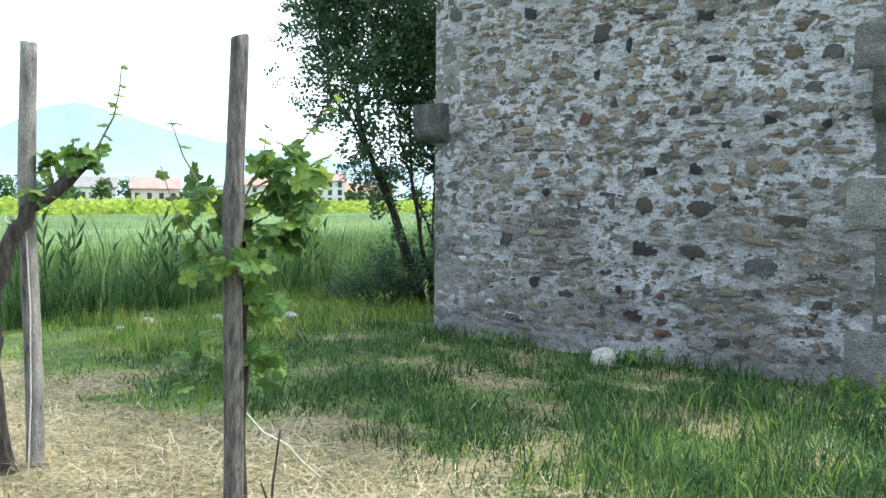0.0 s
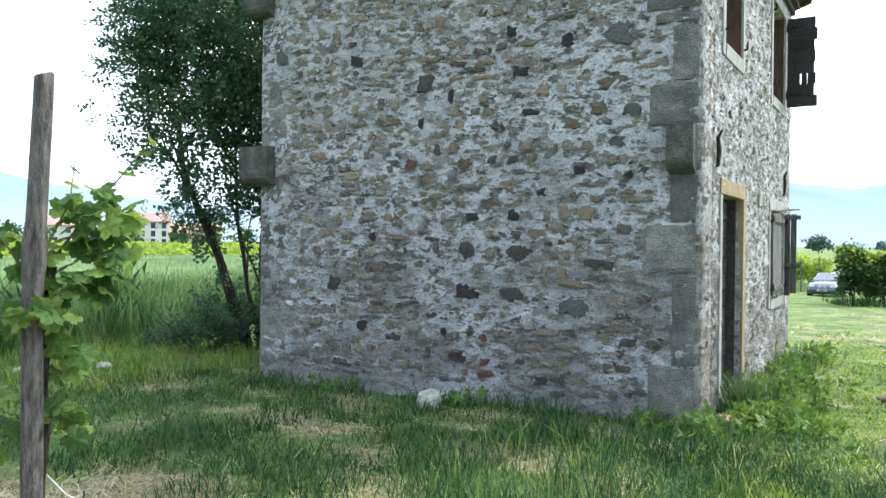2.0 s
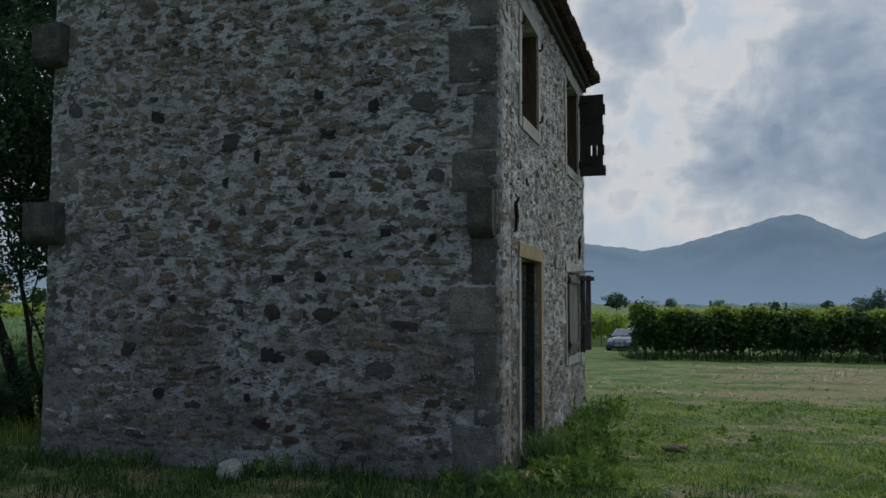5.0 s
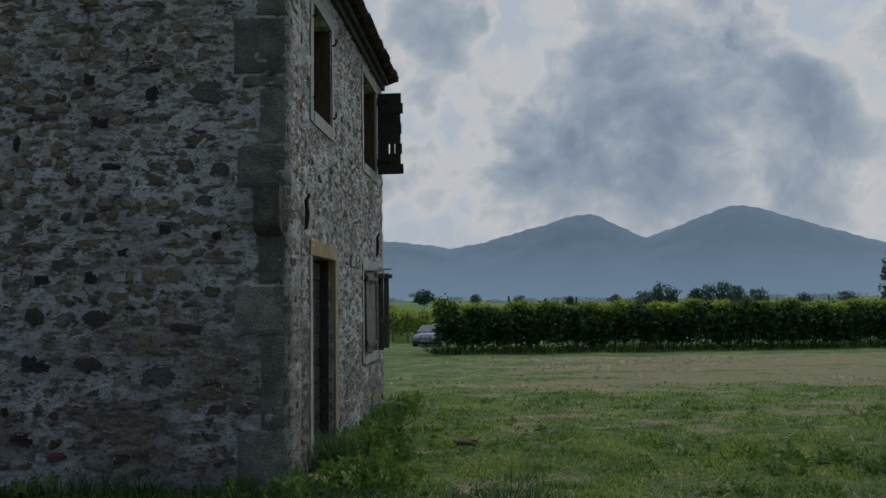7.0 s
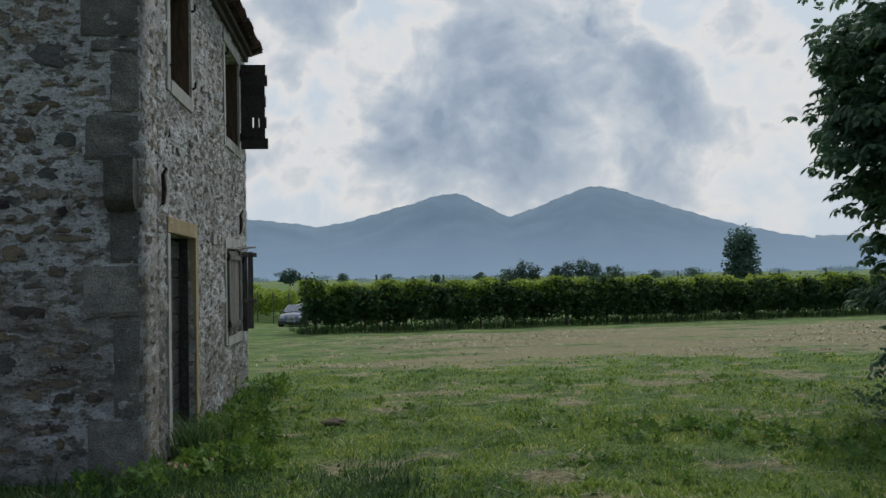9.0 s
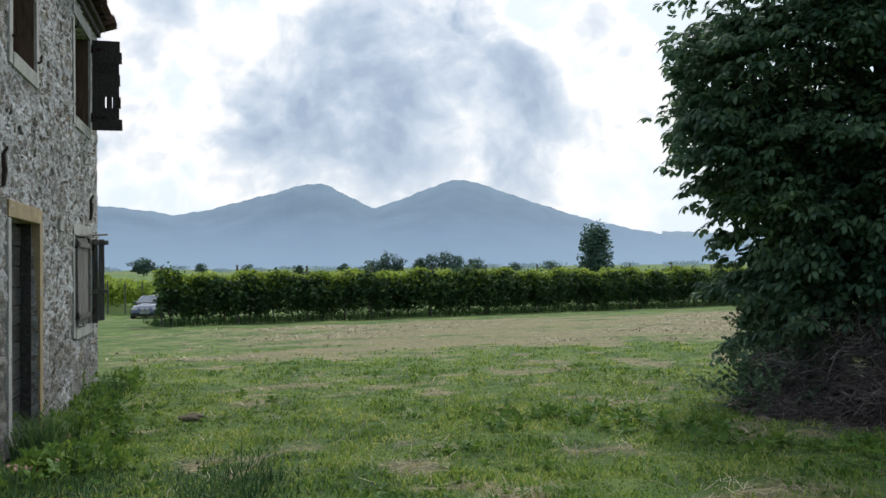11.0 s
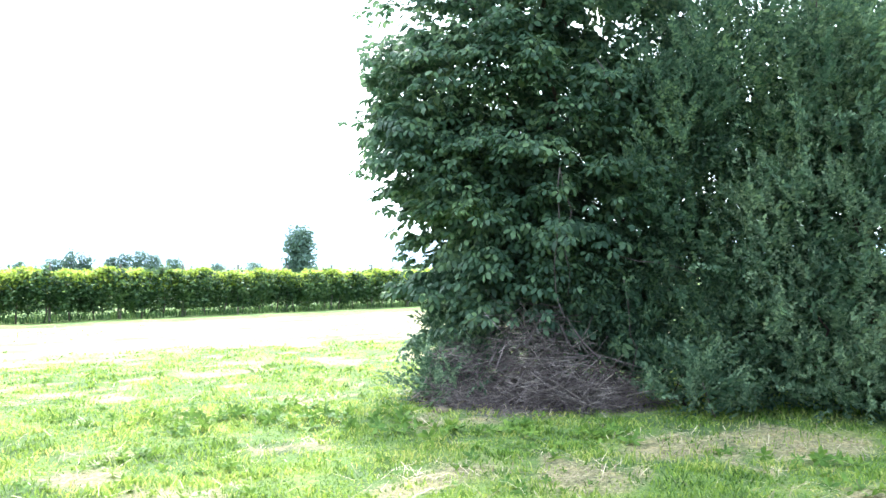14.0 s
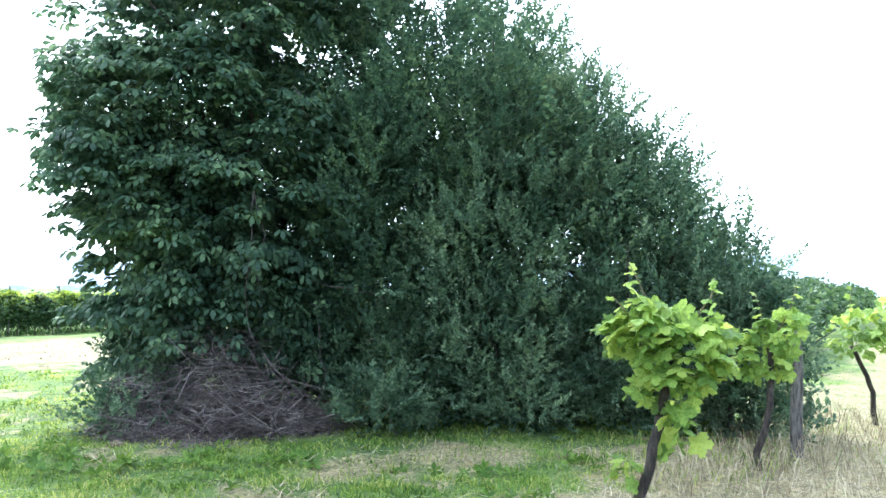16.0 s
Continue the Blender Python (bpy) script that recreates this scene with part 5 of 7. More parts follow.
for k in range(16):
    p = HEDGE_A + (HEDGE_B - HEDGE_A) * (k / 16.0 + 0.004)
    z = float(ground_z(p.x, p.y))
    bm = bmesh.new()
    tube(bm, [(p.x, p.y, z - 0.1), (p.x + 0.02, p.y, z + 1.0), (p.x, p.y, z + 2.12 + 0.1 * rng.random())], [0.045, 0.042, 0.04], 8)
    tagged(part("vineyard_post", bm, GREY_WOOD), "grey wooden post in the vine row", "post", "vineyard posts")
n = 9000
f = rng.random(n)
hx, hy = HEDGE_A.x + (HEDGE_B.x - HEDGE_A.x) * f, HEDGE_A.y + (HEDGE_B.y - HEDGE_A.y) * f
o = rng.uniform(-0.5, 3.5, n)
hx, hy = hx - 0.23 * o, hy + 0.97 * o
tagged(new("long_grass", blades("long_grass", hx, hy, rng.uniform(0.15, 0.45, n), 0.03, rng.uniform(0.2, 0.8, n), LUSH_SHADED)), "long grass left standing under the vines", "grass", "long grass", "stuff")
# further vineyard beyond the track
for k in range(5):
    a, b = Vector((-22.0, 62 + 3.0 * k)), Vector((-4.6 - 0.2 * k, 60 + 3.0 * k))
    tagged(new("vine_row", hedge_row(a, b, 9000, 2.0, 0.5, 0.2, SHOOT_LEAF)), "distant row of yellow-green grapevines", "vineyard", "vineyard rows", "stuff")
for k in range(2):
    a, b = Vector((17.0 + 4 * k, 4.3 + 2.0 * k)), Vector((62.0, 8.0 + 3.0 * k))
    tagged(new("vine_row", hedge_row(a, b, 12000, 1.75, 0.5, 0.2)), "row of grapevines beyond the hedgerow", "vineyard", "vineyard rows", "stuff")
for k in range(9):
    p = Vector((-5.2 - 1.1 * k, 59.4))
    z = float(ground_z(p.x, p.y))
    bm = bmesh.new()
    tube(bm, [(p.x, p.y, z - 0.1), (p.x, p.y, z + 2.2)], [0.05, 0.045], 7)
    tagged(part("vineyard_post", bm, GREY_WOOD), "grey wooden post in the far vine row", "post", "vineyard posts")

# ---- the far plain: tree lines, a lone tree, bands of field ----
# leaf green made paler and bluer to paint the haze of distance
FAR_HAZED_LEAF = surface("distant_hazed_leaf", [(0.25, (0.08, 0.13, 0.105)), (0.55, (0.115, 0.18, 0.145)), (0.85, (0.16, 0.23, 0.18))], 0.2, 4, 0.8, 0.0, 3, per=0.4, island=True, through_light=0.2, stain=0.2)


# blue-grey emission paints haze over the farthest tree belts
HAZE_LEAF = painted_haze_material("far_foliage_painted_haze", (0.20, 0.30, 0.36), (0.26, 0.37, 0.42), 1.0)


def polar(az, dist):
    return dist * math.sin(radians(az)), dist * math.cos(radians(az))


def far_tree(az, dist, height, width, label, n=900, leaf=0.5, bare=0.25, material=None):
    x, y = polar(az, dist)
    z = float(ground_z(x, y))
    ob = thing("distant_tree", (x, y, z), label, "tree", "distant trees")
    stems("trunk", [(wander((x, y, z - 0.3), (x, y, z + height * 0.7), 4, height * 0.01), height * 0.025, height * 0.008)], BARK, ob)
    lobes = [((x, y, z + height * (0.5 + bare / 2)), (width * 0.48, width * 0.48, height * (0.5 - bare / 2)))]
    for _ in range(8):
        lobes.append(((x + rng.normal() * width * 0.22, y + rng.normal() * width * 0.22, z + height * rng.uniform(bare + 0.15, 0.85)), (width * 0.26, width * 0.26, height * 0.15)))
    lobes += [((x, y, z + height * 0.72), (width * 0.40, width * 0.40, height * 0.27)), ((x, y, z + height * 0.36), (width * 0.5, width * 0.5, height * 0.2))]
    p, d = lobes_points(n, lobes, 0.2)
    child(new("crown", leaf_cloud("crown", p, leaf, material or FAR_HAZED_LEAF, 0.2)), ob)
    return ob


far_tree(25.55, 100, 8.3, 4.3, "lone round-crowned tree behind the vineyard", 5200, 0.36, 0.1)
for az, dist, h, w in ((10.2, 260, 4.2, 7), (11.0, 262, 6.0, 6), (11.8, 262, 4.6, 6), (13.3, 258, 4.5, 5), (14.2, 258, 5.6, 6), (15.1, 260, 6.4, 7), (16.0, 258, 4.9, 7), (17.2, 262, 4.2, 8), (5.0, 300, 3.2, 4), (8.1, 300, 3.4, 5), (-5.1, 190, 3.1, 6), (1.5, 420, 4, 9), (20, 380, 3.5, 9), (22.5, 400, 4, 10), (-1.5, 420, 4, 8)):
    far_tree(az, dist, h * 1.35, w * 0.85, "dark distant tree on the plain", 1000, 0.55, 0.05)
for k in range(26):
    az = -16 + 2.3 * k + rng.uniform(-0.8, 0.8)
    far_tree(az, rng.uniform(600, 900), rng.uniform(3, 6), rng.uniform(14, 30), "distant tree belt on the plain with painted haze", 420, 1.3, 0.0, HAZE_LEAF)

# ---- left of the house: tall grass, wheat, far band, farmsteads ----
n = 44000
rx, ry = rng.uniform(-13.5, -9.3, n), rng.uniform(-2, 17, n)
keep = (np.sin(2.3 * rx + 1.2 * np.sin(1.7 * ry)) * np.sin(2.9 * ry + rx) + 0.5 * rng.normal(size=n) > -0.35) & (rx < -9.5 - 0.35 * np.sin(ry * 1.3) - 0.2 * np.sin(ry * 3.1))
rx, ry = rx[keep], ry[keep]
tagged(new("reed_bed", blades("reed_bed", rx, ry, rng.uniform(0.6, 1.2, len(rx)) * np.interp(ry, [3, 6, 8.5], [0.62, 0.66, 1.0]) * (0.9 + 0.10 * np.sin(ry * 2.0) * np.sin(rx * 3.1)), 0.013, rng.uniform(0.15, 0.9, len(rx)), REED)), "dense tall green reeds along the field", "reeds", kind="stuff")
n = 140
rx, ry = rng.uniform(-11, -9.0, n), rng.uniform(1, 8, n)
tagged(new("reed_bed", blades("reed_bed", rx, ry, rng.uniform(1.0, 1.45, n), 0.026, rng.uniform(0.1, 0.5, n), REED)), "taller single reeds at the field's edge", "reeds", kind="stuff")
REED_PLANT = template([((0.0, 0, 0), 0.0, 0.9, 0.018, 0.0), ((0.0, 0.003, 0), 0.02, 0.55, 0.022, 0.0)] + [((0.22 + 0.085 * k, 0, 0), (0.55 if k % 2 else -0.55) * (1.1 - 0.06 * k), 0.36 - 0.018 * k, 0.034, 0.05 * math.sin(k * 1.7)) for k in range(9)], small_leaf)
n = 110
rx, ry = -10.4 + rng.normal(size=n) * 0.5, rng.uniform(-1.0, 9.0, n)
keep = np.sin(2.4 * ry + 1.0) * np.sin(1.1 * ry) > -0.25
rp = np.stack([rx, ry, ground_z(rx, ry)], -1)[keep]
tagged(new("reed_bed", scatter("reed_bed", *REED_PLANT, rp, rng.normal(size=rp.shape) * 0.10 + np.array([0, 0, 1.0]), rng.uniform(0.8, 1.3, len(rp)), REED, 3.0)), "leafy single reed stalks at the field's edge", "reeds", kind="stuff")
wx, wy = np.meshgrid(np.linspace(-33, -12.5, 60), np.linspace(-14, 46, 120))
wz = ground_z(wx, wy) + 0.72 + 0.03 * np.sin(wx * 3 + wy) + 0.02 * np.sin(wy * 5)
wz[:, -1] = 0.0
wv = np.stack([wx, wy, wz], -1).reshape(-1, 3)
wi = np.arange(wx.size).reshape(wx.shape)
wf = np.stack([wi[:-1, :-1], wi[:-1, 1:], wi[1:, 1:], wi[1:, :-1]], -1).reshape(-1, 4)
wheat = thing("wheat_field", (-22, 15, 0.1), "even field of unripe green wheat", "crop", kind="stuff")
child(new("canopy", mesh_np("canopy", wv, wf, WHEAT, True)), wheat)
n = 32000
rx = -12.3 - 20 * rng.random(n) ** 1.6
ry = rng.uniform(-12, 44, n)
child(new("ears", blades("ears", rx, ry, rng.uniform(0.78, 0.95, n), 0.035, rng.uniform(0.05, 0.3, n), WHEAT)), wheat)
for k in range(2):
    n = 16000
    rx, ry = rng.uniform(-40 - 9 * k, -34 - 9 * k, n), rng.uniform(-20, 75, n)
    h = rng.uniform(0.2, 1.35, n)
    tagged(new("crop_band", leaf_cloud("crop_band", np.stack([rx, ry, ground_z(rx, ry) + h], -1), 0.3, SHOOT_LEAF)), "band of taller green crop behind the wheat", "crop", "crop bands", "stuff")

RENDER_WHITE = surface("white_render", [(0.3, (0.62, 0.58, 0.54)), (0.7, (0.75, 0.72, 0.68))], 0.4, 4, 0.9, 0.0, 3, stain=0.15)
PINK_WALL = surface("pale_pink_render", [(0.3, (0.55, 0.45, 0.40)), (0.7, (0.66, 0.56, 0.50))], 0.4, 4, 0.9, 0.0, 3, stain=0.15)
RED_ROOF = surface("red_tile_roof", [(0.3, (0.36, 0.21, 0.18)), (0.7, (0.46, 0.29, 0.26))], 0.6, 5, 0.9, 0.0, 4, stain=0.3)
ORANGE_ROOF = surface("orange_tile_roof", [(0.3, (0.42, 0.26, 0.17)), (0.7, (0.52, 0.34, 0.23))], 0.6, 5, 0.9, 0.0, 4, stain=0.3)
GREY_ROOF = surface("grey_roof", [(0.3, (0.20, 0.19, 0.19)), (0.7, (0.30, 0.28, 0.27))], 0.6, 5, 0.9, 0.0, 4, stain=0.3)
DARK_PANE = surface("dark_pane", [(0.3, (0.03, 0.035, 0.04)), (0.7, (0.06, 0.065, 0.07))], 1, 3, 0.2, 0.0, 3)


def farm_house(az, dist, length, depth, eave, ridge_h, wall, roofing, label, storeys=2, bays=4):
    x, y = polar(az, dist)
    z = float(ground_z(x, y))
    ob = thing("farm_house", (x, y, z), label, "house", "distant houses", turn=-az)
    m = pose(x, y, z, 0, 0, -az)

    def put(name, bm, mat, parent=ob):
        bmesh.ops.transform(bm, matrix=m, verts=bm.verts[:])
        return part(name, bm, mat, parent)

    bm = bmesh.new()
    box(bm, -length / 2, length / 2, -depth / 2, depth / 2, -0.5, eave)
    for s in (-1, 1):
        tri = [bm.verts.new((s * length / 2, -depth / 2, eave)), bm.verts.new((s * length / 2, depth / 2, eave)), bm.verts.new((s * length / 2, 0, ridge_h - 0.1))]
        bm.faces.new(tri if s > 0 else tri[::-1])
    put("wall", bm, wall)
    bm = bmesh.new()
    o = 0.5
    drop = (ridge_h - eave) * o / (depth / 2)
    prof = [(-depth / 2 - o, eave - drop), (0, ridge_h), (depth / 2 + o, eave - drop), (depth / 2 + o, eave - drop + 0.25), (0, ridge_h + 0.28), (-depth / 2 - o, eave - drop + 0.25)]
    lo = [bm.verts.new((-length / 2 - o, py, pz)) for py, pz in prof]
    hi = [bm.verts.new((length / 2 + o, py, pz)) for py, pz in prof]
    for k in range(6):
        bm.faces.new((lo[k], lo[(k + 1) % 6], hi[(k + 1) % 6], hi[k]))
    for ring in (lo, hi):
        bm.faces.new(ring[0:2] + ring[4:6])
        bm.faces.new(ring[1:5])
    roof_ob = put("roof", bm, roofing)
    bm = bmesh.new()
    box(bm, length * 0.2, length * 0.2 + 0.8, -0.4, 0.4, ridge_h - 0.4, ridge_h + 1.0)
    put("chimney", bm, wall, roof_ob)
    for r in range(storeys):
        for b in range(bays):
            bm = bmesh.new()
            cx = -length / 2 + length * (b + 0.5) / bays
            cz = (r + 0.5) * eave / storeys
            box(bm, cx - 0.55, cx + 0.55, -depth / 2 - 0.04, -depth / 2 + 0.2, cz - 0.75, cz + 0.75)
            put("window", bm, DARK_PANE)


farm_house(-60.9, 215, 11, 9, 3.7, 6.2, PINK_WALL, RED_ROOF, "pale farmhouse with a red tiled roof", 1, 4)
farm_house(-64.9, 225, 12, 9, 4.0, 6.4, RENDER_WHITE, GREY_ROOF, "low farm building with a grey roof", 1, 4)
farm_house(-49.4, 230, 8, 8, 6.4, 8.4, RENDER_WHITE, RED_ROOF, "white three-storey house with a red roof", 3, 3)
farm_house(-46.8, 236, 14, 10, 3.0, 6.0, PINK_WALL, ORANGE_ROOF, "long barn with an orange tiled roof", 1, 5)
farm_house(-54.5, 240, 10, 9, 5.2, 7.2, RENDER_WHITE, RED_ROOF, "white farmhouse with a red roof", 2, 3)
VILLAGE_LEAF = surface("village_leaf", [(0.25, (0.04, 0.08, 0.035)), (0.55, (0.08, 0.15, 0.05)), (0.85, (0.13, 0.22, 0.07))], 0.2, 4, 0.8, 0.0, 3, per=0.4, island=True, through_light=0.3, stain=0.2)
for az, dist, h, w in ((-69.6, 205, 6.6, 6), (-68.3, 200, 7.5, 5), (-66.1, 190, 4.0, 4.5), (-64.1, 195, 5.8, 4.5), (-62.6, 225, 7.0, 7), (-62.0, 230, 6.5, 6), (-57.8, 220, 5.5, 6), (-56, 210, 5, 6), (-52, 215, 5, 7), (-50.6, 212, 4.4, 5), (-47.8, 214, 4.0, 5), (-45.5, 220, 6, 7), (-43.5, 210, 5, 6), (-58.8, 245, 4.5, 8)):
    far_tree(az, dist, h, w, "leafy green tree among the farm buildings", 420, 0.8, 0.05, VILLAGE_LEAF)

# ---- grass, straw and weeds close by ----
n = 180000
az = np.radians(rng.uniform(-82, 104, n))
r = np.exp(rng.uniform(math.log(2.0), math.log(20.0), n))
px, py = r * np.sin(az), r * np.cos(az)
inside = (px > XW - 0.1) & (px < XB + 0.02) & (py > YA - 0.03) & (py < YN)
dry = dryness(px, py)
keep = ~inside & (rng.random(n) > dry * np.where(py > 13, 1.5, 0.95)) & (px > -10.5)
px, py, r, dry = px[keep], py[keep], r[keep], dry[keep]
clump = np.clip(0.42 + 0.34 * patchy(px, py, 1.5, 1) + 0.30 * patchy(px, py, 5.0, 2), 0, 1.6)
thin = (clump > 0.12) | (rng.random(len(px)) < 0.75)
px, py, r, dry, clump = px[thin], py[thin], r[thin], dry[thin], clump[thin]
# zone in the house's shade: most blades take the darker green that paints it
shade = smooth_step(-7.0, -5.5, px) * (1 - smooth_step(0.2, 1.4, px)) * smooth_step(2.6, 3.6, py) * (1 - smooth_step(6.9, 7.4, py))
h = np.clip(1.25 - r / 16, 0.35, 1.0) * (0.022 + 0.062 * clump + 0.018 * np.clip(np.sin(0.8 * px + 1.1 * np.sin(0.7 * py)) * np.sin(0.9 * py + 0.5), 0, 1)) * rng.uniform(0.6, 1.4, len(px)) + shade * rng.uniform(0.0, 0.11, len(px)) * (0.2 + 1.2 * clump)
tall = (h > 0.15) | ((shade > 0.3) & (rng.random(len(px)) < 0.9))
lean = rng.uniform(0.3, 1.1, len(px))
for sel, mat, label in ((~tall, GRASS, "uneven mown grass with worn patches"), (tall, LUSH_SHADED, "uncut grass tufts, and turf painted dark as the house's shade")):
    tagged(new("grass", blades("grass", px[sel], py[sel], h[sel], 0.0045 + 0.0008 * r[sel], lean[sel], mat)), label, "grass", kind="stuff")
# close short turf over the open meadow
n = 95000
r, az = np.exp(rng.uniform(math.log(4.0), math.log(17.0), n)), np.radians(rng.uniform(-12, 75, n))
sx, sy = r * np.sin(az), r * np.cos(az)
keep = (rng.random(n) > 1.7 * dryness(sx, sy)) & ~((sx < XB + 0.05) & (sy > YA - 0.05))
sx, sy, r = sx[keep], sy[keep], r[keep]
tagged(new("grass", blades("grass", sx, sy, (0.025 + 0.03 * np.clip(0.5 + 0.6 * patchy(sx, sy, 3.0, 11), 0, 1.5)) * rng.uniform(0.6, 1.4, len(sx)), 0.006 + 0.0012 * r, rng.uniform(0.3, 1.2, len(sx)), GRASS)), "short springy turf on the open meadow", "grass", kind="stuff")
n = 700
wx, wy = rng.uniform(-0.8, 6.2, n), rng.uniform(3.6, 13, n)
keep = np.sin(1.7 * wx + 0.8 * wy) * np.sin(1.3 * wy - 0.9 * wx + 2.0) > 0.15
wp = np.stack([wx, wy, ground_z(wx, wy) + 0.02], -1)[keep]
tagged(new("clover", scatter("clover", *ROSETTE, wp, rng.normal(size=wp.shape) * np.array([1, 1, 0.2]) + np.array([0, 0, 0.2]), rng.uniform(0.035, 0.085, len(wp)), WEED)), "low broad-leaved weeds among the grass", "weed", kind="stuff")

# extra turf in the wall's shadow, coloured darker to deepen that shadow
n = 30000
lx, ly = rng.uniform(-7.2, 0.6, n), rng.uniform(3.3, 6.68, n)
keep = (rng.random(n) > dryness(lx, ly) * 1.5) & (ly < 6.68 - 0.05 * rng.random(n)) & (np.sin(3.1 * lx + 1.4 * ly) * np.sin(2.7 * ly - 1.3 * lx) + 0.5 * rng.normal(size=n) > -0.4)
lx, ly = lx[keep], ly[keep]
tagged(new("grass", blades("grass", lx, ly, rng.uniform(0.03, 0.13, len(lx)), 0.0075, rng.uniform(0.3, 1.1, len(lx)), LUSH_SHADED)), "turf before the house wall, coloured darker to paint its shade", "grass", kind="stuff")

# long grass before the corner of the house and along the wall's foot
def tuft_points(n, x0, x1, y0, y1):
    return rng.uniform(x0, x1, n), rng.uniform(y0, y1, n)


for n, area, hmin, hmax in ((1500, (-2.5, -0.9, 3.4, 6.3), 0.12, 0.36), (260, (-2.5, -0.4, 3.3, 5.8), 0.12, 0.34), (800, (-6.1, -1.4, 6.3, 6.7), 0.06, 0.24), (1100, (-1.38, -0.85, 6.9, 12.4), 0.10, 0.30), (600, (-1.36, -1.05, 7.4, 8.5), 0.2, 0.5), (6500, (-9.7, -6.6, 3.6, 9.0), 0.08, 0.26), (420, (6.4, 9.5, 2.6, 5.0), 0.05, 0.16), (900, (6.8, 11.0, 1.6, 3.6), 0.05, 0.2)):
    tx, ty = tuft_points(n, *area)
    m = np.sin(4.3 * tx + 1.0) * np.sin(3.9 * ty + 2.0 * tx) > -0.25
    tx, ty = tx[m], ty[m]
    tagged(new("long_grass", blades("long_grass", tx, ty, rng.uniform(hmin, hmax, len(tx)), 0.009, rng.uniform(0.2, 0.9, len(tx)), GRASS if area[0] < -9 or area[0] > 6 or n == 260 else LUSH_SHADED)), "long uncut grass at the edge of the meadow", "grass", "long grass", "stuff")

# straw mulch lying about
n = 95000
az = np.radians(rng.uniform(-84, 106, n))
r = np.exp(rng.uniform(math.log(1.9), math.log(13.0), n))
px, py = r * np.sin(az), r * np.cos(az)
d = dryness(px, py)
keep = (rng.random(n) < d ** 1.4 * 0.9 + 0.02) & ~((px > XW - 0.1) & (px < XB + 0.05) & (py > YA - 0.05) & (py < YN))
px, py, r = px[keep], py[keep], r[keep]
tagged(new("straw", blades("straw", px, py, rng.uniform(0.07, 0.36, len(px)), 0.0022 + 0.0005 * r, 0.0, STRAW, flat=True)), "loose dry straw strewn on the ground", "straw", kind="stuff")
# dry stalks standing under the vines
n = 2600
tx, ty = rng.uniform(5.2, 12.0, n), rng.uniform(0.2, 2.5, n)
tagged(new("dry_grass", blades("dry_grass", tx, ty, rng.uniform(0.08, 0.34, n), 0.006, rng.uniform(0.3, 1.0, n), STRAW)), "standing dead grass below the vines", "grass", kind="stuff")
n = 9000
tx = rng.uniform(-4, 20, n)
ty = 14.5 + 0.08 * tx + rng.random(n) * 12
keep = (dryness(tx, ty) > 0.45) & (np.sin(1.3 * ty) * np.sin(0.4 * tx + ty) > 0.1)
tx, ty = tx[keep], ty[keep]
tagged(new("hay", blades("hay", tx, ty, rng.uniform(0.1, 0.4, len(tx)), 0.03, 0.0, STRAW, flat=True)), "raked rows of mown hay", "hay", kind="stuff")


def weed(x, y, size, count, label, name="dock_weed"):
    count = int(count * 1.7)
    size *= 0.82 if name == "nettle_weed" else 1.0
    z = float(ground_z(x, y))
    ob = thing(name, (x, y, z), label, "weed", "weeds")
    p = np.stack([x + rng.normal(size=count) * size * 0.5, y + rng.normal(size=count) * size * 0.5, z + 0.015 + rng.random(count) * size * (0.5 if name == "nettle_weed" else 0.18)], -1)
    d = rng.normal(size=(count, 3)) * np.array([1, 1, 0.2]) + np.array([0, 0, 0.3])
    child(new("leaves", scatter("leaves", *ROSETTE, p, d, rng.uniform(0.05, 0.11, count) * (size / 0.3), WEED)), ob)
    if name == "nettle_weed":
        n = int(count * 0.5)
        p = np.stack([x + rng.normal(size=n) * size * 0.55, y + rng.normal(size=n) * size * 0.55, np.full(n, z)], -1)
        tagged(child(new("foliage", scatter("foliage", *SHOOT, p, rng.normal(size=(n, 3)) * 0.22 + np.array([0, 0, 1.0]), rng.uniform(0.5, 1.1, n) * size, WEED, 2.0)), ob), kind="stuff")


for x, y, s, c in ((3.3, 8.0, 0.32, 9), (2.7, 7.7, 0.3, 8), (3.9, 7.2, 0.34, 10), (4.3, 6.6, 0.36, 12), (3.6, 7.6, 0.28, 8), (2.9, 8.4, 0.3, 8), (4.7, 7.3, 0.3, 8), (4.6, 6.1, 0.3, 8), (5.0, 5.7, 0.3, 8), (5.6, 5.3, 0.34, 10), (2.2, 6.9, 0.25, 6), (6.2, 3.6, 0.3, 8), (7.2, 3.2, 0.3, 8), (5.7, 3.0, 0.26, 7), (1.2, 5.6, 0.22, 5), (2.6, 6.1, 0.22, 6), (4.0, 8.0, 0.3, 8), (5.4, 6.0, 0.28, 7)):
    weed(x, y, s, c, "leafy green dock growing in the meadow")
for x, y, s, c in ((-1.0, 6.75, 0.40, 16), (-0.8, 7.2, 0.42, 16), (-1.1, 8.6, 0.42, 14), (-0.95, 9.3, 0.4, 14), (-1.35, 6.45, 0.36, 14), (-1.05, 10.2, 0.4, 12), (-1.1, 11.3, 0.4, 12), (-0.7, 8.2, 0.36, 12), (-3.55, 6.55, 0.3, 9), (-5.0, 6.5, 0.25, 7), (-1.75, 6.6, 0.28, 9)):
    weed(x, y, s, c, "nettles and leafy weeds at the house's foot", "nettle_weed")

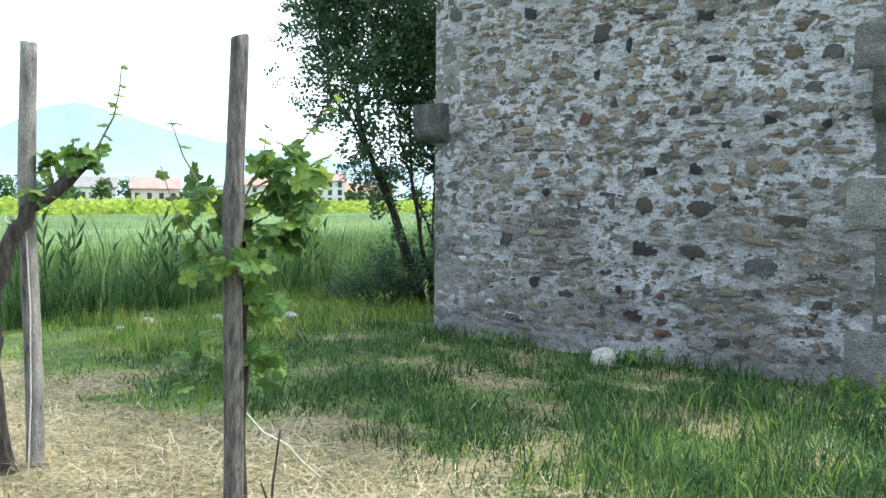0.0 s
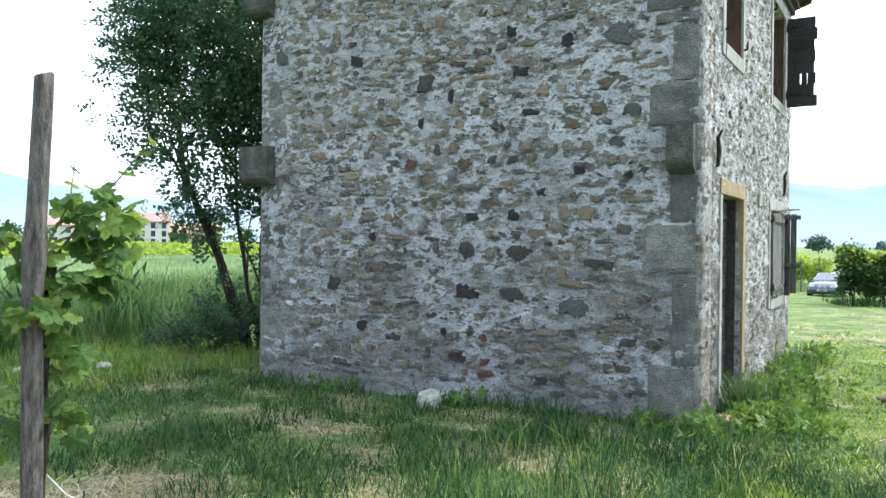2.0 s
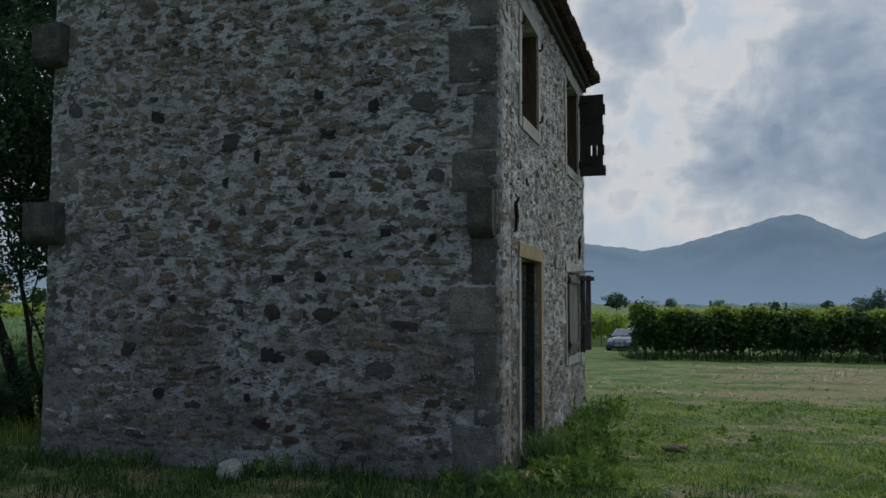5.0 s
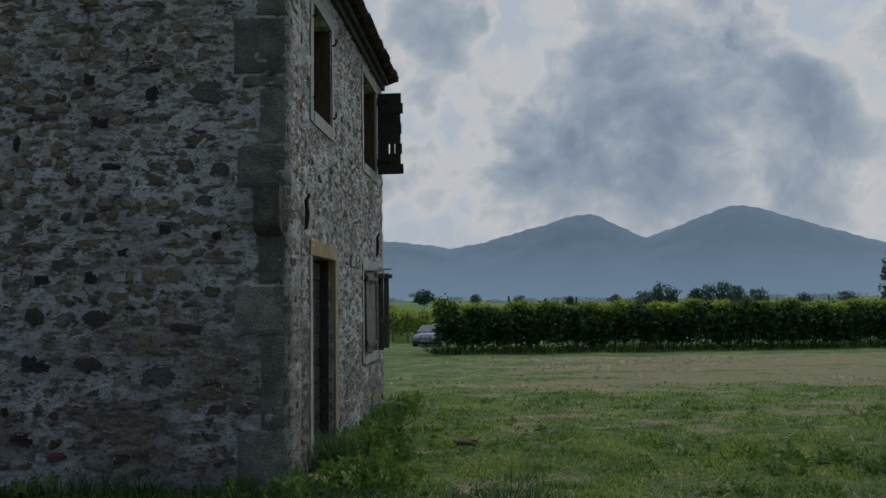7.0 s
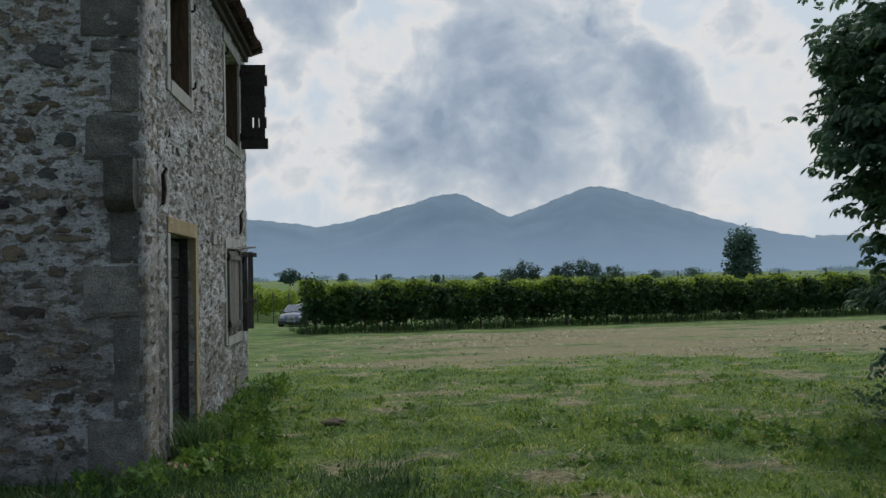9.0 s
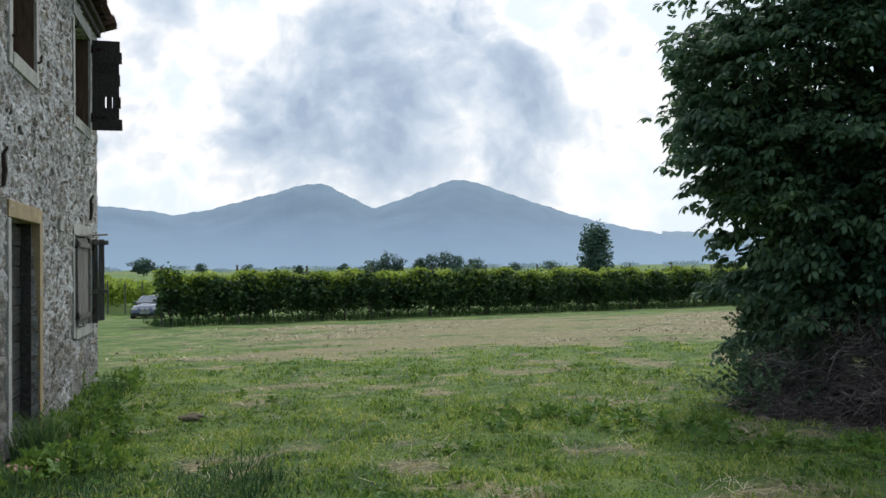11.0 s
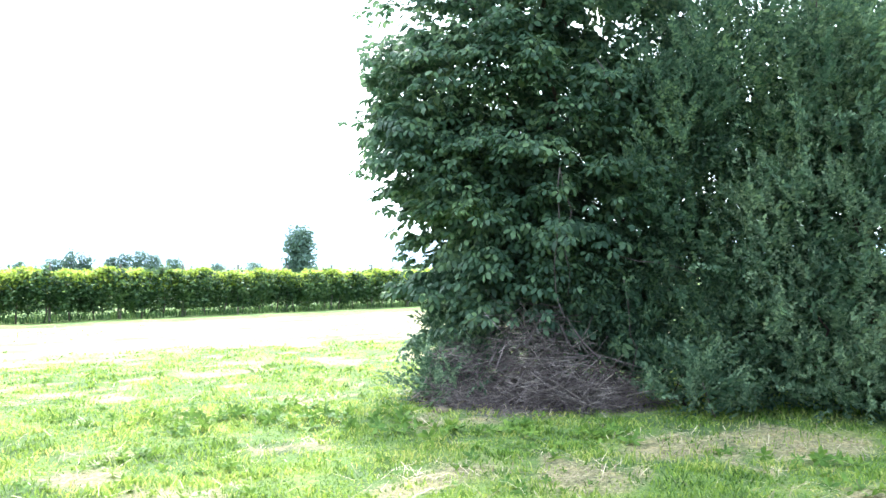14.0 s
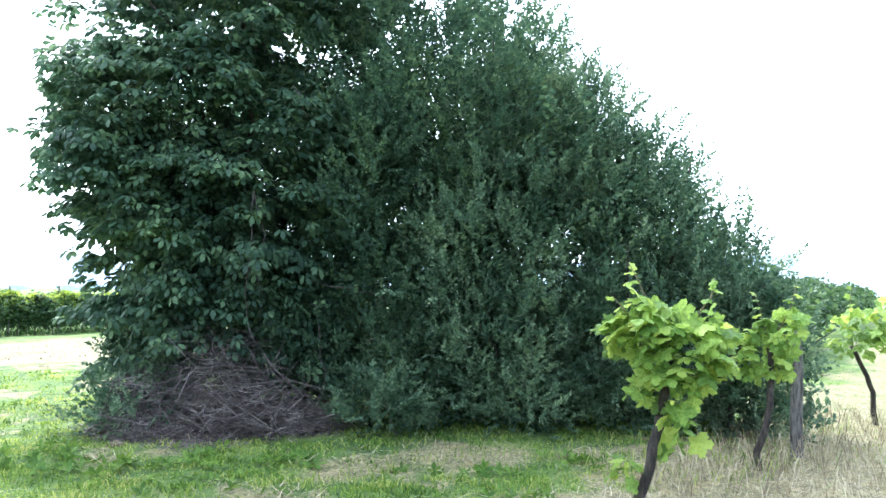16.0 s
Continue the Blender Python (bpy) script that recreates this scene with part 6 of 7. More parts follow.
# a pale rock by the wall, broken tiles by the door
def rock(name, at, radii, material, label, cat, seed):
    bm = bmesh.new()
    bmesh.ops.create_icosphere(bm, subdivisions=3, radius=1.0)
    for v in bm.verts:
        k = 1 + 0.28 * noise.noise(v.co * 1.6 + Vector((seed, 0, 0))) + 0.08 * noise.noise(v.co * 5)
        v.co = Vector((v.co.x * radii[0] * k, v.co.y * radii[1] * k, v.co.z * radii[2] * k)) + Vector(at)
    return tagged(part(name, bm, material), label, cat)


PALE_STONE = surface("pale_limestone", [(0.3, (0.34, 0.315, 0.27)), (0.6, (0.5, 0.48, 0.42)), (0.8, (0.6, 0.58, 0.52))], 9, 6, 0.9, 0.5, 60)
PINK_STONE = surface("broken_brick", [(0.3, (0.30, 0.17, 0.13)), (0.6, (0.42, 0.27, 0.21)), (0.8, (0.5, 0.36, 0.29))], 9, 6, 0.9, 0.5, 60)
rock("limestone_rock", (-3.72, 6.38, 0.19), (0.13, 0.11, 0.10), PALE_STONE, "pale limestone rock lying by the wall", "rock", 3)
rock("brick_lump", (-1.02, 7.02, 0.19), (0.10, 0.09, 0.07), PINK_STONE, "broken pink brick among the weeds", "brick", 8)
slab = bmesh.new()
box(slab, -1.3, -1.0, 6.86, 7.02, 0.18, 0.215, 0.01, 0.015)
tagged(part("tile_shard", slab, PINK_STONE), "broken clay tile lying by the doorway", "tile")
for k, (x, y, s) in enumerate(((-9.0, 4.9, 0.12), (-8.6, 5.6, 0.10), (-8.9, 5.3, 0.08), (-8.1, 6.3, 0.1), (-8.7, 4.4, 0.07))):
    s *= 0.75
    rock("stone_lump", (x, y, float(ground_z(x, y)) + s * 0.15), (s * 1.5, s, s * 0.6), PALE_STONE, "pale stone lying in the grass verge", "rock", 20 + k)
CLOD = surface("dark_clod", [(0.3, (0.09, 0.07, 0.045)), (0.7, (0.22, 0.175, 0.115))], 9, 6, 0.95, 0.6, 60)
rock("earth_clod", (-0.05, 8.95, 0.15), (0.13, 0.07, 0.05), CLOD, "dry clod of earth and hay in the meadow", "clod", 31)
rock("earth_clod", (5.15, 7.0, 0.15), (0.10, 0.08, 0.05), CLOD, "dry clod of earth before the brushwood", "clod", 37)

# a dandelion in flower
YELLOW = surface("dandelion_yellow", [(0.3, (0.6, 0.42, 0.02)), (0.7, (0.75, 0.55, 0.04))], 30, 3, 0.7, 0.0, 60)
dandelion = thing("dandelion", (-6.3, 3.7, 0.13), "yellow dandelion in flower in the grass", "flower")
for dx in (0.0, 0.07):
    bm = bmesh.new()
    z0 = float(ground_z(-6.3 + dx, 3.7))
    tube(bm, [(-6.3 + dx, 3.7, z0), (-6.3 + dx, 3.71, z0 + 0.12)], [0.004, 0.004], 5)
    part("stalk", bm, GRASS, dandelion)
    bm = bmesh.new()
    bmesh.ops.create_cone(bm, cap_ends=True, segments=14, radius1=0.015, radius2=0.036, depth=0.022, matrix=Matrix.Translation((-6.3 + dx, 3.71, z0 + 0.13)))
    part("flower_head", bm, YELLOW, dandelion)

# ---- grapevines close by ----
def grape_leaf_mesh(seed, material):
    """A five-lobed leaf with toothed lobes, cupped, its stalk at the origin."""
    r = np.random.default_rng(seed)
    bm = bmesh.new()
    outline = []
    for k in range(31):
        a = -2.75 + 5.5 * k / 30
        lobe = 0.60 + 0.40 * abs(math.cos(a * 1.31 * 2)) ** 0.8
        teeth = 0.06 * (1 if k % 2 else -1)
        rad = lobe * (1 - 0.10 * abs(a) / 2.75) + teeth + r.uniform(-0.03, 0.03)
        x, y = 0.38 + 0.62 * rad * math.cos(a), 0.62 * rad * math.sin(a)
        outline.append(bm.verts.new((x, y, -0.22 * (x - 0.4) ** 2 - 0.28 * y * y + 0.05 * math.sin(a * 5 + seed))))
    outline.append(bm.verts.new((0.06, 0, 0.02)))
    c = bm.verts.new((0.40, 0, 0.06))
    n = len(outline)
    for k in range(n):
        bm.faces.new((outline[k], outline[(k + 1) % n], c))
    me = bpy.data.meshes.new("leaf")
    bm.to_mesh(me)
    bm.free()
    me.materials.append(material)
    return me


GRAPE = [grape_leaf_mesh(k, VINE_LEAF) for k in range(4)]
YOUNG = [grape_leaf_mesh(k + 4, YOUNG_LEAF) for k in range(4)]


def hang_leaf(parent, inv, at, way, size, meshes):
    """One leaf at a place, its tip along way, its face turned up and outward."""
    way = Vector(way).normalized()
    up = (Vector((0, 0, 1)) + Vector(rng.normal(size=3)) * 0.55)
    side = up.cross(way).normalized()
    nrm = way.cross(side)
    m = Matrix((way, side, nrm)).transposed().to_4x4()
    ob = new("leaf", meshes[rng.integers(0, 4)])
    ob.parent = parent
    ob.matrix_parent_inverse = inv
    ob.matrix_basis = Matrix.Translation(at) @ m @ Matrix.Scale(size, 4)


VINE_BARK = surface("dark_vine_bark", [(0.3, (0.022, 0.018, 0.016)), (0.5, (0.06, 0.048, 0.04)), (0.72, (0.13, 0.105, 0.085))], 9, 8, 0.92, 1.0, 60, stretch=(4, 4, 1), stain=0.6)
PALE_WOOD = surface("pale_silvered_post", [(0.28, (0.06, 0.052, 0.045)), (0.42, (0.24, 0.22, 0.20)), (0.72, (0.42, 0.40, 0.36))], 4, 8, 0.88, 1.0, 40, stretch=(4, 4, 1.2), stain=0.5)


def vine(at, trunk, canes, blobs, label, leaf=0.13, trunk_r=0.034):
    """trunk: points; canes: (points, radius, leaves along it); blobs: (centre, radii, leaves)."""
    meshes = YOUNG if at[0] > 0 else GRAPE
    ob = thing("grapevine", at, label, "vine", "grapevines")
    bpy.context.view_layer.update()
    inv = ob.matrix_world.inverted()
    gnarl = [Vector(trunk[i]).lerp(Vector(trunk[i + 1]), q) for i in range(len(trunk) - 1) for q in (0.0, 0.33, 0.66)] + [Vector(trunk[-1])]
    stems("trunk", [([tuple(p + Vector(rng.normal(size=3)) * 0.009) for p in gnarl], trunk_r, trunk_r * 0.7)], VINE_BARK, ob, "dark gnarled vine trunk")
    for pts, rad, count in canes:
        stems("cane", [(pts, rad, rad * 0.35)], CANE, ob)
        for k in range(count):
            f = (k + 0.8) / count * (len(pts) - 1)
            i = min(int(f), len(pts) - 2)
            p = Vector(pts[i]).lerp(Vector(pts[i + 1]), f - i)
            s = leaf * (1.0 - 0.55 * (k / max(count, 1)))
            hang_leaf(ob, inv, p, (rng.normal(), rng.normal(), -0.25), s * rng.uniform(0.7, 1.1), meshes)
    for c, r, count in blobs:
        d = rng.normal(size=(count, 3))
        d /= np.linalg.norm(d, axis=1, keepdims=True)
        q = np.asarray(c) + d * np.asarray(r) * (0.35 + 0.65 * rng.random((count, 1)) ** 0.5)
        for p, o in zip(q, d):
            hang_leaf(ob, inv, p, (o[0] + rng.normal() * 0.4, o[1] + rng.normal() * 0.4, -0.5 + 0.45 * rng.normal()), leaf * rng.uniform(0.65, 1.15), meshes)
    return ob


CANE = surface("green_brown_cane", [(0.3, (0.12, 0.09, 0.045)), (0.7, (0.22, 0.19, 0.09))], 12, 4, 0.7, 0.2, 60)
def by_post(r, back, z):
    """A place beside the near post: to its side, behind it, height."""
    return (-3.34 + 0.556 * r - 0.831 * back, 2.27 + 0.831 * r + 0.556 * back, z)


vine((-3.3, 2.3, 0.05), [by_post(0.0, 0.09, -0.05), by_post(0.02, 0.10, 0.5), by_post(0.03, 0.10, 0.9), by_post(0.02, 0.10, 1.2), by_post(0.05, 0.12, 1.5)],
     [([by_post(0.05, 0.1, 1.5), by_post(0.22, 0.14, 1.75), by_post(0.38, 0.14, 1.95), by_post(0.50, 0.12, 2.12)], 0.007, 10),
      ([by_post(0.0, 0.1, 1.4), by_post(-0.14, 0.1, 1.62), by_post(-0.24, 0.1, 1.8), by_post(-0.30, 0.1, 1.98)], 0.006, 5),
      ([by_post(0.0, 0.08, 1.25), by_post(-0.16, 0.05, 1.4), by_post(-0.28, 0.05, 1.55), by_post(-0.34, 0.05, 1.75)], 0.006, 5),
      ([by_post(0.0, 0.1, 1.5), by_post(0.14, 0.16, 1.8), by_post(0.16, 0.16, 1.98)], 0.006, 5),
      ([by_post(0.04, 0.08, 1.0), by_post(0.18, 0.06, 1.0), by_post(0.30, 0.06, 0.94), by_post(0.36, 0.06, 0.84)], 0.005, 0)],
     [(by_post(0.26, 0.16, 1.74), (0.14, 0.15, 0.17), 34), (by_post(0.15, 0.16, 1.50), (0.15, 0.16, 0.16), 32), (by_post(0.34, 0.14, 1.52), (0.08, 0.1, 0.16), 13), (by_post(-0.14, 0.10, 1.56), (0.08, 0.10, 0.14), 13),
      (by_post(0.03, -0.07, 1.32), (0.10, 0.10, 0.09), 17), (by_post(-0.15, 0.06, 1.30), (0.08, 0.10, 0.10), 11), (by_post(0.13, 0.08, 1.12), (0.06, 0.08, 0.13), 11), (by_post(-0.18, 0.05, 0.80), (0.09, 0.10, 0.15), 17), (by_post(0.10, 0.06, 0.80), (0.06, 0.08, 0.13), 11)],
     "young leafy grapevine tied to a grey post", 0.124)
vine((-4.68, 1.73, 0.05), [(-4.60, 1.69, -0.05), (-4.62, 1.65, 0.35), (-4.64, 1.63, 0.7), (-4.62, 1.64, 1.1), (-4.58, 1.71, 1.36), (-4.53, 1.81, 1.54), (-4.51, 1.92, 1.63), (-4.49, 2.07, 1.78)],
     [([(-4.49, 2.07, 1.78), (-4.46, 2.14, 1.88), (-4.43, 2.22, 2.05), (-4.42, 2.25, 2.2), (-4.41, 2.26, 2.34)], 0.007, 11), ([(-4.5, 2.05, 1.75), (-4.48, 2.02, 1.85), (-4.47, 2.0, 1.92)], 0.006, 4), ([(-4.56, 1.94, 1.62), (-4.56, 1.92, 1.75), (-4.55, 1.93, 1.84)], 0.006, 4)],
     [((-4.50, 2.02, 1.82), (0.10, 0.14, 0.08), 20), ((-4.58, 1.86, 1.66), (0.06, 0.08, 0.08), 9)], "old gnarled grapevine with few fresh leaves", 0.10, 0.052)
vine((5.0, 1.8, 0.05), [(4.83, 1.74, -0.05), (4.83, 1.75, 0.5), (4.90, 1.70, 0.8), (4.93, 1.66, 1.1), (4.95, 1.62, 1.35)],
     [([(4.95, 1.62, 1.35), (4.9, 1.72, 1.55), (4.86, 1.78, 1.72), (4.84, 1.82, 1.8)], 0.006, 6), ([(4.95, 1.62, 1.35), (4.99, 1.5, 1.5), (5.02, 1.42, 1.62), (5.02, 1.4, 1.72)], 0.006, 6), ([(4.95, 1.62, 1.35), (4.87, 1.82, 1.5), (4.84, 1.92, 1.62)], 0.006, 5)],
     [((4.90, 1.76, 1.45), (0.15, 0.18, 0.21), 92), ((4.97, 1.5, 1.36), (0.14, 0.20, 0.21), 92), ((4.93, 1.64, 1.15), (0.12, 0.18, 0.16), 40), ((4.95, 1.58, 0.88), (0.06, 0.08, 0.14), 14), ((4.80, 1.82, 0.72), (0.05, 0.06, 0.09), 9)],
     "bright leafy young grapevine standing in straw", 0.118)
vine((7.75, 1.8, 0.05), [(7.75, 1.82, -0.05), (7.78, 1.86, 0.3), (7.74, 1.76, 0.6), (7.76, 1.74, 0.95), (7.8, 1.76, 1.2)],
     [([(7.8, 1.76, 1.2), (7.8, 1.82, 1.45), (7.79, 1.88, 1.66)], 0.006, 7), ([(7.8, 1.76, 1.2), (7.82, 1.6, 1.5), (7.8, 1.54, 1.72)], 0.006, 7)],
     [((7.8, 1.80, 1.18), (0.2, 0.26, 0.26), 84), ((7.8, 1.62, 1.38), (0.14, 0.16, 0.22), 34)], "leafy grapevine beside a leaning grey post", 0.125)
vine((11.2, 1.4, 0.05), [(11.2, 1.38, -0.05), (11.2, 1.4, 0.5), (11.15, 1.5, 0.8), (11.1, 1.6, 1.05)],
     [([(11.1, 1.6, 1.05), (11.1, 1.62, 1.5), (11.1, 1.6, 1.75)], 0.006, 5)],
     [((11.1, 1.55, 1.2), (0.3, 0.4, 0.3), 60), ((11.1, 1.1, 1.3), (0.3, 0.4, 0.35), 60)], "grapevine with a spreading leafy head", 0.14)
vine((13.4, 1.2, 0.05), [(13.4, 1.2, -0.05), (13.4, 1.22, 0.6), (13.4, 1.2, 1.0)], [([(13.4, 1.2, 1.0), (13.4, 1.3, 1.7)], 0.006, 5)],
     [((13.4, 1.2, 1.3), (0.35, 0.55, 0.4), 80)], "grapevine further along the row", 0.15)


def post(at, top, rad, lean=(0, 0), label="grey weathered wooden vineyard post", knots=(), material=GREY_WOOD):
    """A round post, a little crooked, cracked along the grain, its top worn."""
    bm = bmesh.new()
    z0 = float(ground_z(*at)) - 0.2
    rings, sides, n = [], 16, 26
    for k in range(n + 1):
        f = k / n
        z = z0 + (top - z0) * f
        cx, cy = at[0] + lean[0] * f + 0.012 * math.sin(5 * f + at[0]), at[1] + lean[1] * f + 0.010 * math.sin(7 * f)
        ring = []
        for j in range(sides):
            a = 2 * math.pi * j / sides
            q = rad * (1.06 - 0.12 * f) * (1 + 0.10 * noise.noise(Vector((math.cos(a) * 1.5, math.sin(a) * 1.5, z * 1.2 + at[0]))) + 0.05 * noise.noise(Vector((math.cos(a) * 6, math.sin(a) * 6, z * 2))))
            for kz, kr in knots:
                q += rad * kr * math.exp(-((z - kz) / 0.06) ** 2)
            ring.append(bm.verts.new((cx + q * math.cos(a), cy + q * math.sin(a), z + (0.014 * math.cos(a + 2 * at[0]) + 0.006 * noise.noise(Vector((math.cos(a), math.sin(a), at[1]))) if k == n else 0))))
        rings.append(ring)
    for r0, r1 in zip(rings, rings[1:]):
        for j in range(sides):
            bm.faces.new((r0[j], r0[(j + 1) % sides], r1[(j + 1) % sides], r1[j]))
    bm.faces.new(rings[0][::-1])
    bm.faces.new(rings[-1])
    return tagged(part("vine_post", bm, material, smooth=True), label, "post", "vine posts")


post((-3.36, 2.25), 2.36, 0.045, (0.03, 0.03), knots=((1.6, 0.25), (1.5, 0.2)))
post((-4.62, 1.82), 2.43, 0.044, (0.0, 0.02), "pale silvered vineyard post with dark blotches", material=PALE_WOOD)
post((8.7, 1.72), 1.45, 0.055, (-0.02, 0.02), "short grey post leaning beside a vine")
twine = bmesh.new()
tube(twine, [(-4.66 + 0.075 * math.cos(a), 1.80 + 0.075 * math.sin(a), 1.47 + 0.02 * math.sin(2 * a)) for a in [0.5 * k for k in range(14)]], [0.004] * 14, 5)
tube(twine, [(-4.57, 1.79, 1.48), (-4.56, 1.80, 1.0), (-4.555, 1.79, 0.5), (-4.54, 1.76, 0.06)], [0.004] * 4, 5)
TWINE = surface("pale_twine", [(0.3, (0.5, 0.47, 0.4)), (0.7, (0.68, 0.65, 0.58))], 60, 3, 0.9, 0.0, 90)
tagged(part("twine", twine, TWINE), "pale twine tying the vine to its post", "twine")
for pts in ([(-3.02, 2.22, 0.02), (-3.0, 2.23, 0.3), (-2.97, 2.25, 0.55)], [(-2.98, 2.20, 0.02), (-3.0, 2.21, 0.2), (-3.05, 2.2, 0.3)], [(-2.66, 2.22, 0.02), (-2.63, 2.25, 0.2), (-2.59, 2.3, 0.32)]):
    bm = bmesh.new()
    tube(bm, pts, [0.007, 0.006, 0.004], 6)
    tagged(part("bare_cane", bm, BARK), "bare dead cane stuck in the ground", "cane", "bare canes")
bm = bmesh.new()
tube(bm, [(-3.42, 2.38, 0.52), (-3.33, 2.42, 0.43), (-3.25, 2.5, 0.37), (-3.2, 2.56, 0.28), (-3.13, 2.62, 0.2)], [0.006, 0.005, 0.005, 0.004, 0.003], 6)
tagged(part("bare_cane", bm, TWINE), "pale dead shoot hanging from the vine", "cane", "bare canes")

# ---- the parked car ----
def car(at, turn):
    PAINT = bpy.data.materials.new("dark_blue_car_paint")
    nd, lk, p = link_nodes(PAINT)
    p.inputs["Base Color"].default_value, p.inputs["Roughness"].default_value, p.inputs["Metallic"].default_value = (0.10, 0.12, 0.165, 1), 0.16, 0.6
    p.inputs["Coat Weight"].default_value = 1.0
    black = surface("tyre_rubber", [(0.3, (0.012, 0.012, 0.012)), (0.7, (0.03, 0.03, 0.03))], 20, 3, 0.8, 0.0, 60)
    alloy = surface("alloy_rim", [(0.3, (0.4, 0.4, 0.41)), (0.7, (0.6, 0.6, 0.61))], 20, 3, 0.35, 0.0, 60, metal=0.9)
    lamp = surface("headlamp_glass", [(0.3, (0.55, 0.57, 0.6)), (0.7, (0.75, 0.77, 0.8))], 20, 3, 0.1, 0.0, 60)
    window = surface("tinted_car_glass", [(0.3, (0.22, 0.24, 0.27)), (0.7, (0.28, 0.30, 0.33))], 3, 3, 0.05, 0.0, 60, metal=0.7)
    white = surface("plate_white", [(0.3, (0.7, 0.7, 0.7)), (0.7, (0.8, 0.8, 0.8))], 3, 3, 0.5, 0.0, 60)
    ob = thing("parked_car", at, "dark blue saloon car parked on the track", "car", turn=turn)
    m = pose(*at, 0, 0, turn)

    def put(name, bm, mat, parent=ob, smooth=True, label=""):
        bmesh.ops.transform(bm, matrix=m, verts=bm.verts[:])
        return part(name, bm, mat, parent, label, smooth)

    # outline from the nose (-y) to the tail, heights of sill, waist and roof
    bm = bmesh.new()
    sections = [(-2.28, 0.32, 0.55, 0.66), (-2.2, 0.22, 0.72, 0.80), (-1.6, 0.2, 0.86, 0.9), (-0.85, 0.2, 0.95, 0.93), (0.0, 0.2, 0.96, 0.93), (1.2, 0.2, 0.99, 0.92), (1.9, 0.22, 1.02, 0.88), (2.25, 0.35, 0.95, 0.78)]
    rings = []
    for y, z0, z1, hw in sections:
        ring = [(-hw * 0.86, z0), (-hw, z0 + 0.12), (-hw * 1.0, z1 - 0.16), (-hw * 0.88, z1 - 0.02), (-hw * 0.45, z1 + 0.03), (hw * 0.45, z1 + 0.03), (hw * 0.88, z1 - 0.02), (hw, z1 - 0.16), (hw, z0 + 0.12), (hw * 0.86, z0)]
        rings.append([bm.verts.new((a, y, b)) for a, b in ring])
    for r0, r1 in zip(rings, rings[1:]):
        for j in range(10):
            bm.faces.new((r0[j], r0[(j + 1) % 10], r1[(j + 1) % 10], r1[j]))
    bm.faces.new(rings[0][::-1])
    bm.faces.new(rings[-1])
    put("body", bm, PAINT)
    bm = bmesh.new()
    rings = []
    for y, z, hw, ins in ((-0.95, 0.97, 0.80, 0.0), (-0.25, 1.38, 0.66, 0.0), (0.75, 1.42, 0.66, 0.0), (1.65, 1.04, 0.76, 0.0)):
        rings.append([bm.verts.new(q) for q in ((-0.85, y, 0.94), (-hw, y, z), (hw, y, z), (0.85, y, 0.94))])
    for r0, r1 in zip(rings, rings[1:]):
        for j in range(3):
            bm.faces.new((r0[j], r0[j + 1], r1[j + 1], r1[j]))
    put("cabin_roof", bm, PAINT)
    bm = bmesh.new()
    q = [bm.verts.new(v) for v in ((-0.75, -0.93, 1.0), (0.75, -0.93, 1.0), (0.61, -0.27, 1.385), (-0.61, -0.27, 1.385))]
    q2 = [bm.verts.new(v.co + Vector((0, -0.012, 0.02))) for v in q]
    bm.faces.new(q2)
    for j in range(4):
        bm.faces.new((q[j], q[(j + 1) % 4], q2[(j + 1) % 4], q2[j]))
    put("windscreen", bm, window, smooth=False, label="tinted windscreen")
    for sx in (-1, 1):
        bm = bmesh.new()
        pts = [(sx * 0.82, -0.78, 1.0), (sx * 0.68, -0.22, 1.35), (sx * 0.68, 0.72, 1.38), (sx * 0.77, 1.4, 1.06)]
        q = [bm.verts.new(v) for v in pts]
        q2 = [bm.verts.new(v.co + Vector((sx * 0.02, 0, 0.01))) for v in q]
        bm.faces.new(q2)
        for j in range(4):
            bm.faces.new((q[j], q[(j + 1) % 4], q2[(j + 1) % 4], q2[j]))
        put("side_window", bm, window, smooth=False)
        bm = bmesh.new()
        box(bm, min(sx * 0.84, sx * 1.03), max(sx * 0.84, sx * 1.03), -0.78, -0.62, 0.95, 1.08, 0.03)
        put("wing_mirror", bm, PAINT)
        bm = bmesh.new()
        box(bm, min(sx * 0.42, sx * 0.78), max(sx * 0.42, sx * 0.78), -2.26, -2.1, 0.60, 0.73, 0.03)
        put("headlight", bm, lamp, label="clear glass headlight")
        bm = bmesh.new()
        box(bm, min(sx * 0.03, sx * 0.24), max(sx * 0.03, sx * 0.24), -2.31, -2.2, 0.55, 0.72, 0.03)
        put("grille", bm, alloy, label="chromed double grille")
        for y in (-1.45, 1.35):
            bm = bmesh.new()
            bmesh.ops.create_cone(bm, cap_ends=True, segments=24, radius1=0.32, radius2=0.32, depth=0.22, matrix=pose(sx * 0.83, y, 0.32, 0, 90, 0))
            wheel = put("wheel", bm, black, smooth=False)
            bm = bmesh.new()
            bmesh.ops.create_cone(bm, cap_ends=True, segments=20, radius1=0.21, radius2=0.19, depth=0.03, matrix=pose(sx * 0.945, y, 0.32, 0, 90 * sx, 0))
            put("rim", bm, alloy, wheel, smooth=False)
    bm = bmesh.new()
    box(bm, -0.26, 0.26, -2.33, -2.29, 0.40, 0.51)
    plate = put("number_plate", bm, white, smooth=False)
    bm = bmesh.new()
    for k in range(7):
        box(bm, -0.21 + 0.06 * k, -0.17 + 0.06 * k, -2.336, -2.328, 0.42, 0.49)
    put("plate_bars", bm, black, plate, smooth=False)
    return ob


car((-4.05, 54.0, float(ground_z(-4.05, 54.0))), -8)

